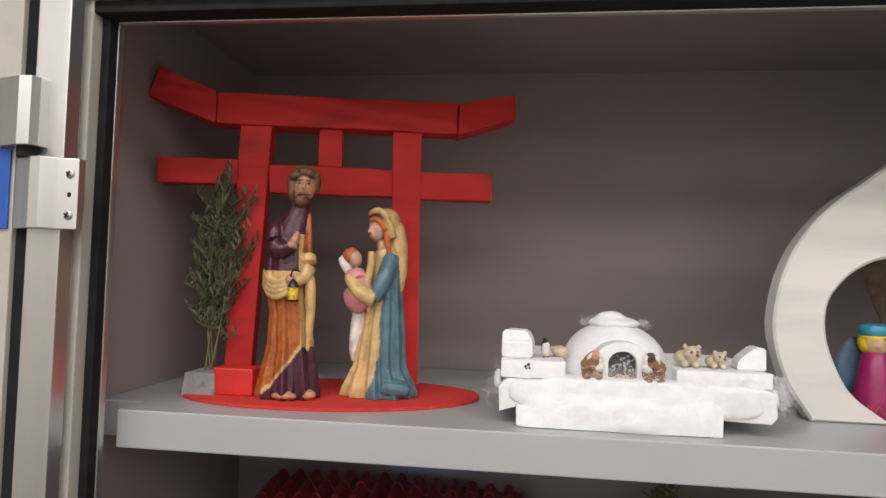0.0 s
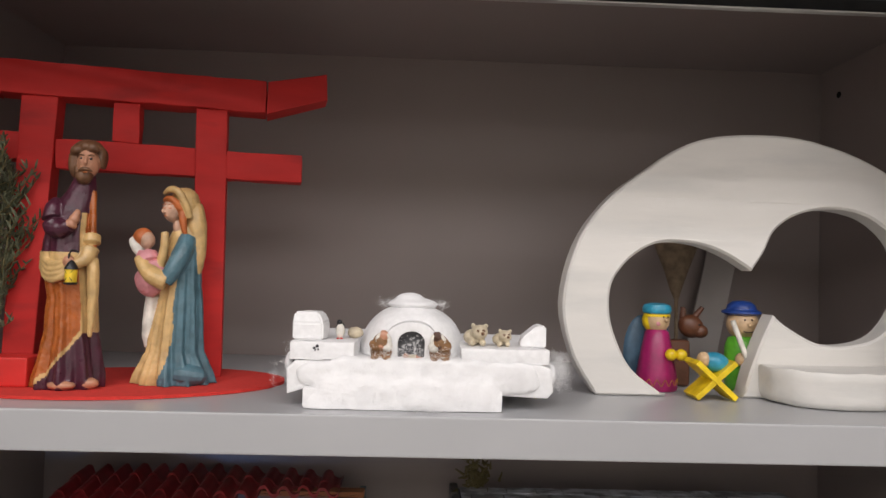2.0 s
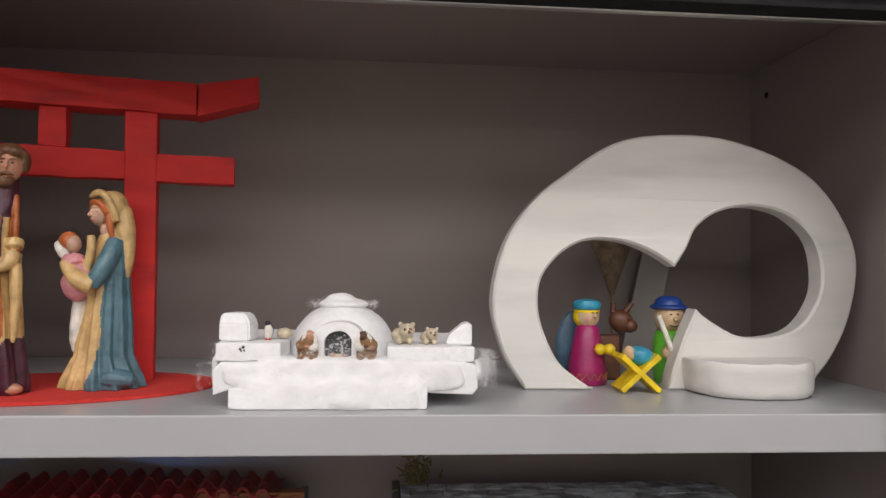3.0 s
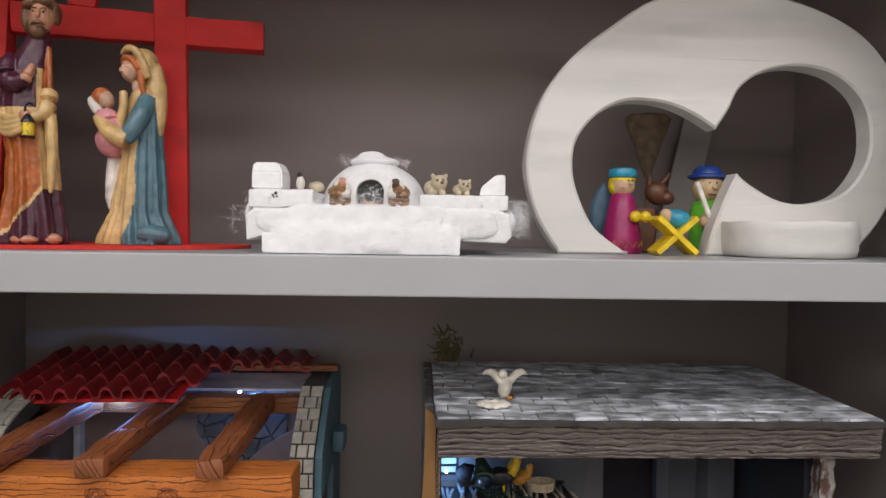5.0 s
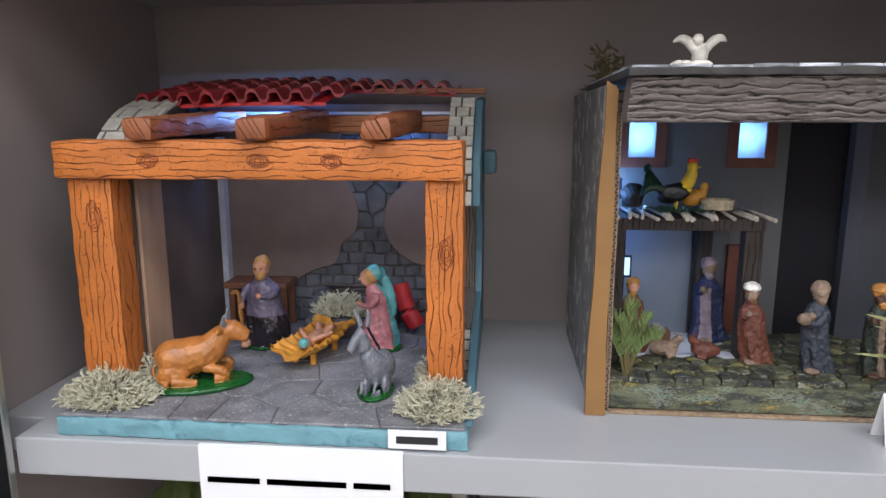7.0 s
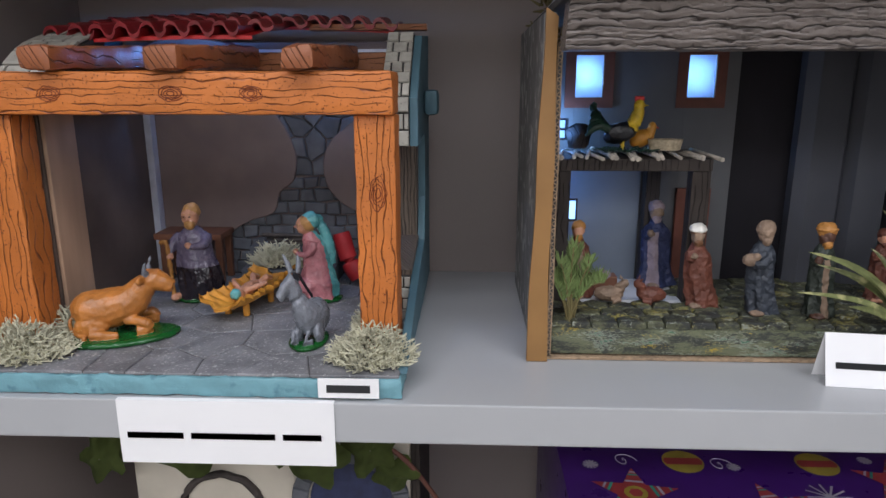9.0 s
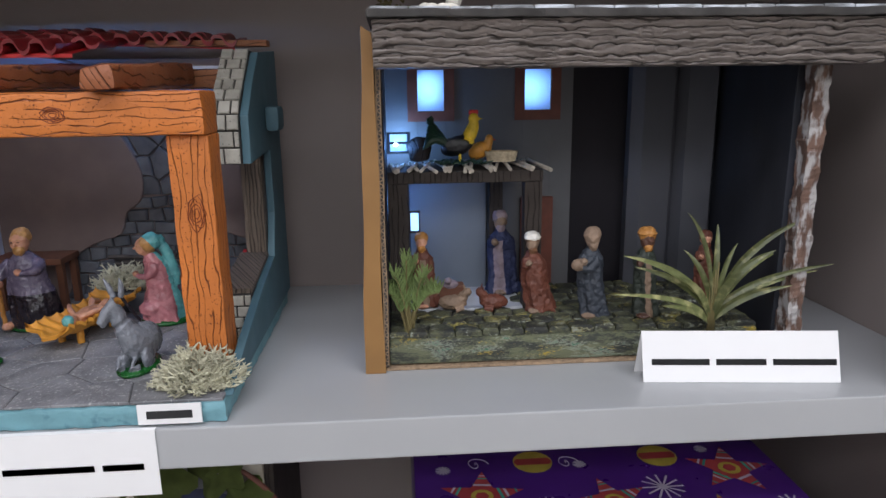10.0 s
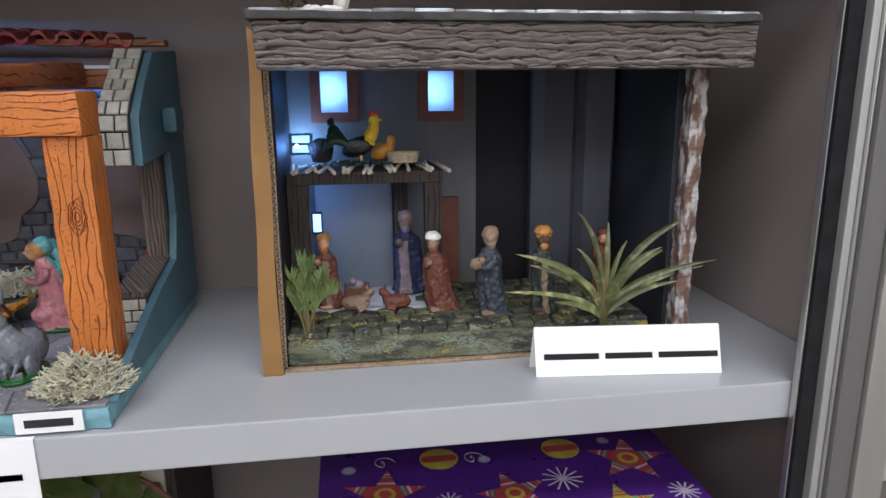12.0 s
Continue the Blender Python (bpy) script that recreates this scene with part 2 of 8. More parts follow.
M_SHEET = mat("white_floor_sheet", (0.50, 0.51, 0.53), 0.6, var=0.1, scale=25, bump=0.2)
M_HUTWOOD = carved("dark_hut_wood", (0.050, 0.041, 0.036), (0.012, 0.01, 0.009), 2, 0.006, 0.7, 0.0008, 0.12, 0.5, 0.2)
M_TEAL = mat("teal_blue_paint", (0.165, 0.335, 0.385), 0.5, var=0.16, scale=25, bump=0.7, bscale=110, dist=0.002, col2=(0.10, 0.22, 0.27), lo=0.60, hi=0.70, scale2=70)
# Dark version of the teal: shade on the outer boards goes into the colour.
M_TEALD = mat("slate_blue_paint", (0.072, 0.142, 0.178), 0.6, var=0.12, scale=25, bump=0.3, bscale=90)
M_FLAG = mat("grey_speckled_flagstone", (0.185, 0.185, 0.195), 0.6, var=0.35, scale=30, bump=0.9, bscale=260, col2=(0.40, 0.40, 0.39), lo=0.58, hi=0.68, scale2=330, rand=0.14, dist=0.0012)
M_GROUT = mat("grey_groove_plaster", (0.075, 0.073, 0.074), 0.8, var=0.3, scale=60, bump=0.6, bscale=260)
M_JOINT = mat("dark_joint", (0.05, 0.046, 0.043), 0.9, var=0.3)
M_DSTONE = mat("dark_blue_grey_stone", (0.095, 0.10, 0.115), 0.65, var=0.3, scale=50, bump=0.5, bscale=150, rand=0.2)
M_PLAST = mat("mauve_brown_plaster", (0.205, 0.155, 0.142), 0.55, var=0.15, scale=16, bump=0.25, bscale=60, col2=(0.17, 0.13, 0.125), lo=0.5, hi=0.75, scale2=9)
# Darker copy of the plaster; the side wall's shade is in this colour.
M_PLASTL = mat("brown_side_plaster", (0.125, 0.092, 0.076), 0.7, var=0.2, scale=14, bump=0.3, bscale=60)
M_BRICK = mat("speckled_grey_brick", (0.37, 0.35, 0.30), 0.8, var=0.15, scale=90, bump=0.7, bscale=300, col2=(0.12, 0.11, 0.10), lo=0.66, hi=0.7, scale2=380, rand=0.12)
M_TILE = mat("dark_red_clay_tile", (0.23, 0.014, 0.018), 0.4, var=0.25, scale=60, bump=0.3, bscale=140, rand=0.2)
M_REDBOARD = mat("bright_red_board", (0.55, 0.02, 0.02), 0.4)
M_FILM = mat("pale_lining", (0.50, 0.52, 0.60), 0.45, var=0.2, scale=40, bump=0.6, bscale=60, dist=0.002)
M_CARDB = mat("brown_cardboard", (0.26, 0.135, 0.04), 0.6, var=0.1, scale=20, bump=0.2, bscale=90)
M_CARDRAW = mat("raw_corrugated_card", (0.30, 0.21, 0.13), 0.9, var=0.4, scale=180, bump=0.8, bscale=260)
M_SLATEW = mat("grey_wall_flaking", (0.17, 0.165, 0.16), 0.6, var=0.25, scale=40, bump=0.6, bscale=70, col2=(0.42, 0.41, 0.39), lo=0.56, hi=0.64, scale2=45, dist=0.002)
# The pale patches put the ceiling lamps' glossy sheen into the slate colour.
M_SLATE = mat("whitewashed_slate", (0.20, 0.205, 0.215), 0.35, var=0.3, scale=60, bump=0.6, bscale=110, col2=(0.60, 0.63, 0.68), lo=0.42, hi=0.60, scale2=70, rand=0.2, stretch=(0.5, 1, 1))
def dry_brushed(name, base, tints, rough=0.6, scale=90, bump=1.0, stretch=(1, 1, 1)):
    """Dark modelled stone with several thin coats of paint dragged over its relief."""
    m = bpy.data.materials.new(name)
    m.use_nodes = True
    nt = m.node_tree
    b = nt.nodes["Principled BSDF"]
    co = nt.nodes.new("ShaderNodeTexCoord")
    info = nt.nodes.new("ShaderNodeObjectInfo")
    drag = nt.nodes.new("ShaderNodeMapping")
    drag.inputs["Scale"].default_value = stretch
    nt.links.new(co.outputs["Object"], drag.inputs[0])
    shift = nt.nodes.new("ShaderNodeVectorMath")
    nt.links.new(drag.outputs[0], shift.inputs[0])
    nt.links.new(info.outputs["Random"], shift.inputs[1])

    def tex(s, detail=6, rough_=0.6):
        n = nt.nodes.new("ShaderNodeTexNoise")
        n.inputs["Scale"].default_value, n.inputs["Detail"].default_value, n.inputs["Roughness"].default_value = s, detail, rough_
        nt.links.new(shift.outputs[0], n.inputs["Vector"])
        return n.outputs["Fac"]
    relief = tex(scale * 4, 4, 0.7)
    col = None
    for k, (c, where, lo, hi) in enumerate(tints):
        a, r = nt.nodes.new("ShaderNodeMath"), nt.nodes.new("ShaderNodeMapRange")
        a.operation = "MULTIPLY_ADD"
        nt.links.new(relief, a.inputs[0])
        a.inputs[1].default_value = 0.8
        nt.links.new(tex(where, 3), a.inputs[2])
        r.inputs[1].default_value, r.inputs[2].default_value = lo, hi
        nt.links.new(a.outputs[0], r.inputs[0])
        x = nt.nodes.new("ShaderNodeMix")
        x.data_type = "RGBA"
        nt.links.new(r.outputs[0], x.inputs[0])
        if col is None:
            x.inputs[6].default_value = (*base, 1)
        else:
            nt.links.new(col, x.inputs[6])
        x.inputs[7].default_value = (*c, 1)
        col = x.outputs[2]
    nt.links.new(col, b.inputs["Base Color"])
    b.inputs["Roughness"].default_value = rough
    bn = nt.nodes.new("ShaderNodeBump")
    bn.inputs["Strength"].default_value, bn.inputs["Distance"].default_value = bump, 0.002
    nt.links.new(relief, bn.inputs["Height"])
    nt.links.new(bn.outputs[0], b.inputs["Normal"])
    return m


M_KERB = dry_brushed("mossy_painted_kerb", (0.040, 0.044, 0.036), (((0.15, 0.16, 0.09), 80, 0.78, 0.98), ((0.40, 0.42, 0.34), 60, 0.95, 1.10), ((0.46, 0.33, 0.04), 45, 1.00, 1.09), ((0.03, 0.13, 0.07), 60, 1.03, 1.12)), scale=150, stretch=(0.4, 1, 1.3))
M_COBBLE = dry_brushed("mossy_black_cobble", (0.026, 0.027, 0.024), (((0.10, 0.105, 0.055), 60, 0.82, 1.02), ((0.27, 0.23, 0.05), 45, 0.97, 1.10), ((0.26, 0.28, 0.24), 90, 1.02, 1.13)), stretch=(0.6, 1, 1))
# White wall whose colour is lowered to hold the shade under the house roof.
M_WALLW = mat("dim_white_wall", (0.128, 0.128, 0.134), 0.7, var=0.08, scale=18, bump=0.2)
M_NAVY = mat("dark_navy_panel", (0.014, 0.0125, 0.016), 0.6, var=0.25, scale=14, bump=0.15, bscale=60, stretch=(1, 1, 0.3))
M_BLUEGREY = mat("blue_grey_panel", (0.088, 0.090, 0.105), 0.5, var=0.12, scale=14, bump=0.15, stretch=(1, 1, 0.3))
M_SHUT = mat("red_brown_frame", (0.13, 0.038, 0.022), 0.6, var=0.2, scale=50, bump=0.3)
M_PANE = frosted("frosted_window_film", (0.80, 0.85, 0.95))
M_BARK = mat("peeling_bark", (0.135, 0.080, 0.058), 0.85, var=0.4, scale=90, bump=1.0, bscale=160, col2=(0.40, 0.38, 0.37), lo=0.47, hi=0.58, scale2=120, stretch=(1, 1, 0.35), dist=0.003)
M_PAPER = mat("white_paper", (0.84, 0.83, 0.83), 0.7, var=0.02, scale=10, bump=0.05)
M_INK = mat("dark_ink", (0.02, 0.02, 0.022), 0.6)
M_LEDB = glow("led_bulb", (0.62, 0.75, 1.0), 30)
M_LEDP = glow("lantern_pane", (0.35, 0.60, 1.0), 2.5)
M_GIFT = mat("purple_gift_wrap", (0.055, 0.013, 0.15), 0.3, var=0.1, scale=20, bump=0.1, bscale=30)
M_GRED = mat("printed_coral", (0.33, 0.045, 0.05), 0.35, var=0.15)
M_GYEL = mat("printed_yellow", (0.40, 0.31, 0.05), 0.35, var=0.15)
M_GWHT = mat("printed_white", (0.42, 0.38, 0.46), 0.4)
M_GGRN = mat("printed_green", (0.05, 0.30, 0.22), 0.35)
M_PLASTW = mat("ivory_plaster", (0.56, 0.51, 0.42), 0.8, var=0.1, scale=18, bump=0.4, bscale=70)
M_FELTG = mat("olive_felt", (0.10, 0.13, 0.03), 0.95, var=0.2, scale=60, bump=0.4, bscale=600)
M_TWIG = mat("red_brown_twig", (0.12, 0.045, 0.03), 0.7)
M_STICK = mat("pale_cut_stick", (0.46, 0.41, 0.34), 0.8, var=0.3, scale=120)
M_FIREWOOD = mat("charred_firewood", (0.05, 0.04, 0.035), 0.8, var=0.4, scale=80, bump=0.6)
M_BASKET = mat("woven_basket", (0.45, 0.37, 0.25), 0.8, var=0.3, scale=250, bump=0.8, bscale=300)
M_SACK = mat("red_cloth_sack", (0.42, 0.016, 0.02), 0.6, var=0.15, scale=50)
M_BENCH = mat("brown_bench", (0.15, 0.06, 0.03), 0.6, var=0.2)


for m_ in (M_NAVY, M_BLUEGREY, M_SIDEWALL, M_WALLW, M_HUTWOOD, M_PLAST, M_PLASTL, M_RUBBER):
    m_.node_tree.nodes["Principled BSDF"].inputs["Specular IOR Level"].default_value = 0.18


# ---- mesh helpers ----
def V(*a):
    return Vector(a)


def finish(faces, mi, smooth):
    for f in faces:
        f.material_index, f.smooth = mi, smooth


def box(bm, x0, x1, y0, y1, z0, z1, bev=0.001, mi=0, turn=None, seg=2):
    n = len(bm.faces)
    c = V((x0 + x1) / 2, (y0 + y1) / 2, (z0 + z1) / 2)
    m = Matrix.Translation(c) @ (turn.to_4x4() if turn else Matrix()) @ Matrix.Diagonal((abs(x1 - x0), abs(y1 - y0), abs(z1 - z0), 1))
    t = bmesh.new()
    bmesh.ops.create_cube(t, size=1)
    bmesh.ops.transform(t, matrix=m, verts=t.verts)
    if bev:
        bmesh.ops.bevel(t, geom=t.edges[:], offset=bev, segments=seg, affect="EDGES", profile=0.6)
    merge(bm, t, mi, bev > 0.002)
    return n


def merge(bm, t, mi=0, smooth=True):
    for f in t.faces:
        f.material_index, f.smooth = mi, smooth
    me = bpy.data.meshes.new("temporary")
    t.to_mesh(me)
    t.free()
    bm.from_mesh(me)
    bpy.data.meshes.remove(me)


def ball(bm, c, r, mi=0, turn=None, seg=16):
    t = bmesh.new()
    bmesh.ops.create_uvsphere(t, u_segments=seg, v_segments=max(6, seg * 2 // 3), radius=1)
    if not isinstance(r, tuple):
        r = (r, r, r)
    m = Matrix.Translation(c) @ (turn.to_4x4() if turn else Matrix()) @ Matrix.Diagonal((*r, 1))
    bmesh.ops.transform(t, matrix=m, verts=t.verts)
    merge(bm, t, mi)


def skin(bm, rings, mi=0, cap=True, smooth=True, closed=True, pick=None):
    """Faces between successive rings of points. pick(i, j) may choose the material of a face."""
    vs = [[bm.verts.new(p) for p in ring] for ring in rings]
    k = len(rings[0])
    for i in range(len(vs) - 1):
        for j in range(k if closed else k - 1):
            a, b = j, (j + 1) % k
            f = bm.faces.new((vs[i][a], vs[i][b], vs[i + 1][b], vs[i + 1][a]))
            f.material_index, f.smooth = (pick(i, j) if pick else mi), smooth
    if cap and closed:
        for ring, i in ((vs[0][::-1], 0), (vs[-1], len(vs) - 2)):
            f = bm.faces.new(ring)
            f.material_index, f.smooth = (pick(i, 0) if pick else mi), False
    return vs


def lathe(bm, prof, c, mi=0, seg=24, sx=1.0, sy=1.0, pick=None):
    rings = [[V(c[0] + r * sx * math.cos(a), c[1] + r * sy * math.sin(a), c[2] + z)
              for a in (2 * math.pi * j / seg for j in range(seg))] for r, z in prof]
    skin(bm, rings, mi, pick=pick)


def tube(bm, pts, rad, mi=0, seg=8):
    pts = [Vector(p) for p in pts]
    if not isinstance(rad, (list, tuple)):
        rad = [rad] * len(pts)
    rings = []
    for i, p in enumerate(pts):
        d = (pts[min(i + 1, len(pts) - 1)] - pts[max(i - 1, 0)]).normalized()
        s = d.cross(V(0, 0, 1) if abs(d.z) < 0.9 else V(0, 1, 0)).normalized()
        u = s.cross(d)
        rings.append([p + rad[i] * (math.cos(a) * s + math.sin(a) * u) for a in (2 * math.pi * j / seg for j in range(seg))])
    skin(bm, rings, mi)


def bez(a, b, c, n=8):
    a, b, c = Vector(a), Vector(b), Vector(c)
    return [a * (1 - t) ** 2 + b * 2 * t * (1 - t) + c * t * t for t in (i / (n - 1) for i in range(n))]


def spline(pts, n=6, closed=False):
    """Catmull-Rom curve through points (tuples)."""
    P_ = [Vector(p) for p in pts]
    k, out = len(P_), []
    for i in range(k if closed else k - 1):
        p0, p1, p2, p3 = (P_[j % k] if closed else P_[min(max(j, 0), k - 1)] for j in (i - 1, i, i + 1, i + 2))
        for s in range(n):
            t = s / n
            out.append(0.5 * (2 * p1 + (p2 - p0) * t + (2 * p0 - 5 * p1 + 4 * p2 - p3) * t * t + (3 * p1 - p0 - 3 * p2 + p3) * t ** 3))
    if not closed:
        out.append(P_[-1])
    return out


def prism(bm, poly, axis, a0, a1, mi=0, bev=0.0, smooth=False):
    """A polygon of (u, v) pairs drawn out along an axis from a0 to a1; (u, v) are the two other axes in order."""
    t = bmesh.new()

    def at(u, v, a):
        return {0: V(a, u, v), 1: V(u, a, v), 2: V(u, v, a)}[axis]
    lo = [t.verts.new(at(u, v, a0)) for u, v in poly]
    hi = [t.verts.new(at(u, v, a1)) for u, v in poly]
    caps = [t.faces.new(lo), t.faces.new(hi)]
    for i in range(len(poly)):
        j = (i + 1) % len(poly)
        t.faces.new((lo[i], lo[j], hi[j], hi[i]))
    bmesh.ops.recalc_face_normals(t, faces=t.faces[:])
    if bev:
        bmesh.ops.bevel(t, geom=list({e for f in caps for e in f.edges}), offset=bev, segments=2, affect="EDGES", profile=0.6)
    bmesh.ops.triangulate(t, faces=[f for f in t.faces if len(f.verts) > 4])
    merge(bm, t, mi, smooth)


def roughen(bm, amount, size, seed=0.0):
    for v in bm.verts:
        v.co += noise.noise_vector(v.co / size + V(seed, seed, seed)) * amount


def meld(bm, voxel, smooth=2, rough=0.0, size=0.006):
    """Fuse overlapping shapes into one cast surface; each spot keeps the paint of the shape that lay there."""
    bmesh.ops.recalc_face_normals(bm, faces=bm.faces[:])
    bmesh.ops.triangulate(bm, faces=[f for f in bm.faces if len(f.verts) > 4])
    bm.faces.ensure_lookup_table()
    paint = [f.material_index for f in bm.faces]
    tree = BVHTree.FromBMesh(bm)
    me = bpy.data.meshes.new("temporary")
    bm.to_mesh(me)
    bm.free()
    ob = new("temporary", me)
    md = ob.modifiers.new("fuse", "REMESH")
    md.mode, md.voxel_size = "VOXEL", voxel
    out_me = bpy.data.meshes.new_from_object(ob.evaluated_get(bpy.context.evaluated_depsgraph_get()))
    out = bmesh.new()
    out.from_mesh(out_me)
    bpy.data.objects.remove(ob)
    for m in (me, out_me):
        bpy.data.meshes.remove(m)
    for f in out.faces:
        hit = tree.find_nearest(f.calc_center_median())
        f.material_index, f.smooth = paint[hit[2]] if hit[2] is not None else 0, True
    for _ in range(smooth):
        bmesh.ops.smooth_vert(out, verts=out.verts, factor=0.5, use_axis_x=True, use_axis_y=True, use_axis_z=True)
    if rough:
        roughen(out, rough, size)
        roughen(out, rough * 0.4, size * 0.35)
    return out


def root_of(ob):
    while ob.parent:
        ob = ob.parent
    return ob


def part(name, bm, material, parent=None, label="", sharp=35):
    me = bpy.data.meshes.new(name)
    ms = material if isinstance(material, (list, tuple)) else [material]
    if parent:
        bmesh.ops.translate(bm, vec=-root_of(parent).location, verts=bm.verts)
    bmesh.ops.recalc_face_normals(bm, faces=bm.faces[:])
    for e in bm.edges:
        if len(e.link_faces) == 2 and e.calc_face_angle(0) > radians(sharp):
            e.smooth = False
    bm.to_mesh(me)
    bm.free()
    for m in ms:
        me.materials.append(m)
    ob = new(name, me)
    if parent:
        ob.parent = parent
    if label:
        ob["label"] = label
    return ob


def thing(name, loc, label, category, group=""):
    ob = new(name)
    ob.empty_display_size = 0.02
    ob.location = loc
    return tagged(ob, label, category, group)


def solo(name, bm, material, loc, label, category, group="", sharp=35):
    """A thing that is one mesh, with its origin at loc."""
    bmesh.ops.translate(bm, vec=-Vector(loc), verts=bm.verts)
    ob = part(name, bm, material, None, "", sharp)
    ob.location = loc
    return tagged(ob, label, category, group)


def structure(name, bm, material, label, parent=None):
    return tagged(part(name, bm, material, parent), label, kind="structure")


def brick_mesh(quad, depth, inset, lift=0.0):
    """A stone over four corners of a surface, raised by depth along its normal."""
    a = [Vector(q) for q in quad]
    n = (a[1] - a[0]).cross(a[3] - a[0]).normalized()
    c = sum(a, Vector()) / 4
    bm = bmesh.new()
    low = [bm.verts.new(p) for p in a]
    mid = [bm.verts.new(p + n * depth * 0.7) for p in a]
    top = [bm.verts.new(c + (p - c) * (1 - inset) + n * (depth + lift)) for p in a]
    for r0, r1 in ((low, mid), (mid, top)):
        for i in range(4):
            j = (i + 1) % 4
            bm.faces.new((r0[i], r0[j], r1[j], r1[i]))
    bm.faces.new(top)
    bm.faces.new(low[::-1])
    return bm


def paving(parent, name, at, us, vs, material, depth, gap=0.0012, jit=0.0, stagger=0.5, keep=None, inset=0.12, skew=0.0):
    """Stones in courses. at(u, v) gives a place on the surface (with u x v pointing outwards); us, vs: their edges."""
    rnd = random.Random(name + parent.name)
    for r in range(len(vs) - 1):
        step = (us[-1] - us[0]) / (len(us) - 1)
        off = stagger * step if r % 2 else 0.0
        edges = [us[0]] + [min(max(u + off + rnd.uniform(-jit, jit) - (step if off else 0), us[0]), us[-1]) for u in (us[1:] if off else us[1:-1])] + [us[-1]]
        for i in range(len(edges) - 1):
            u0, u1 = edges[i] + gap, edges[i + 1] - gap
            if u1 - u0 < step * 0.2:
                continue
            v0, v1 = vs[r] + gap, vs[r + 1] - gap
            if keep and not keep((u0 + u1) / 2, (v0 + v1) / 2):
                continue
            q = [(u0, v0), (u1, v0), (u1, v1), (u0, v1)]
            sh = [noise.noise_vector(V(u / step * 0.9, v / step * 0.9, step * 50)) * skew * 2.2 for u, v in q]
            q = [at(u + s_.x, v + s_.y) for (u, v), s_ in zip(q, sh)]
            part(name, brick_mesh(q, depth * rnd.uniform(0.8, 1.2), inset), material, parent)


def cells(seeds, x0, x1, y0, y1):
    """Polygons of the ground nearest to each seed, inside a rectangle."""
    out = []
    for i, (px, py) in enumerate(seeds):
        poly = [(x0, y0), (x1, y0), (x1, y1), (x0, y1)]
        for j, (qx, qy) in enumerate(seeds):
            if i == j or not poly:
                continue
            nx, ny = qx - px, qy - py
            d = (nx * (px + qx) + ny * (py + qy)) / 2
            cut = []
            for k in range(len(poly)):
                a, b = poly[k], poly[(k + 1) % len(poly)]
                fa, fb = nx * a[0] + ny * a[1] - d, nx * b[0] + ny * b[1] - d
                if fa <= 0:
                    cut.append(a)
                if fa * fb < 0:
                    t = fa / (fa - fb)
                    cut.append((a[0] + (b[0] - a[0]) * t, a[1] + (b[1] - a[1]) * t))
            poly = cut
        out.append(poly)
    return out


def stone_field(parent, name, at, seeds, rect, material, depth, gap, inset, keep=None, label="", wear=0.0):
    """Irregular fitted stones. at(u, v, h) gives a place h above the surface."""
    rnd = random.Random(name)
    for (sx, sy), poly in zip(seeds, cells(seeds, *rect)):
        if len(poly) < 3 or (keep and not keep(sx, sy)):
            continue
        fine = []
        for k in range(len(poly)):
            a, b = Vector(poly[k]), Vector(poly[(k + 1) % len(poly)])
            n = max(1, round((b - a).length / 0.012))
            fine += [a + (b - a) * i / n for i in range(n)]
        c = sum(fine, Vector((0, 0))) / len(fine)
        size = max((p - c).length for p in fine)
        if size < 0.004:
            continue
        h = depth * rnd.uniform(0.85, 1.15)
        rings = []
        for lift, back in ((0.0, gap), (h * 0.7, gap), (h, gap + inset)):
            ring = []
            for p in fine:
                d = p - c
                q = c + d * max(0.1, 1 - back / max(d.length, 1e-6)) if d.length else p
                j = noise.noise_vector(V(p.x * 70, p.y * 70, 3)) * wear
                ring.append(at(q.x + j.x, q.y + j.y, lift + (noise.noise(V(p.x * 50, p.y * 50, 8)) * wear if lift else 0)))
            rings.append(ring)
        bm = bmesh.new()
        skin(bm, rings, smooth=False)
        part(name, bm, material, parent, label)


def grid_seeds(x0, x1, y0, y1, nx, ny, jit, seed, stagger=0.5):
    rnd = random.Random(seed)
    dx, dy = (x1 - x0) / nx, (y1 - y0) / ny
    return [(x0 + dx * (i + 0.5 + (stagger - 0.25 if j % 2 else -0.25 * stagger * 2) + rnd.uniform(-jit, jit)), y0 + dy * (j + 0.5 + rnd.uniform(-jit, jit) * 0.8)) for j in range(ny) for i in range(nx)]


def rough_box(x0, x1, y0, y1, z0, z1, step, amount, size, bev=0.002, seed=0.0):
    """A block whose faces are cut small enough to carry an uneven, hand-made surface."""
    bm = bmesh.new()
    box(bm, x0, x1, y0, y1, z0, z1, bev=bev)
    for ax in range(3):
        long_ = [e for e in bm.edges if abs((e.verts[0].co - e.verts[1].co)[ax]) > step * 1.5 and abs((e.verts[0].co - e.verts[1].co)[ax]) > 0.9 * (e.verts[0].co - e.verts[1].co).length]
        if long_:
            n = max(1, int(max(e.calc_length() for e in long_) / step))
            bmesh.ops.subdivide_edges(bm, edges=long_, cuts=n, use_grid_fill=True)
    for v in bm.verts:
        v.co += noise.noise_vector(v.co / size + V(seed, seed, seed)) * amount + noise.noise_vector(v.co / size * 3.1 + V(seed, 2, seed)) * amount * 0.4
    for f in bm.faces:
        f.smooth = True
    return bm


def edges_of(a, b, n):
    return [a + (b - a) * i / n for i in range(n + 1)]


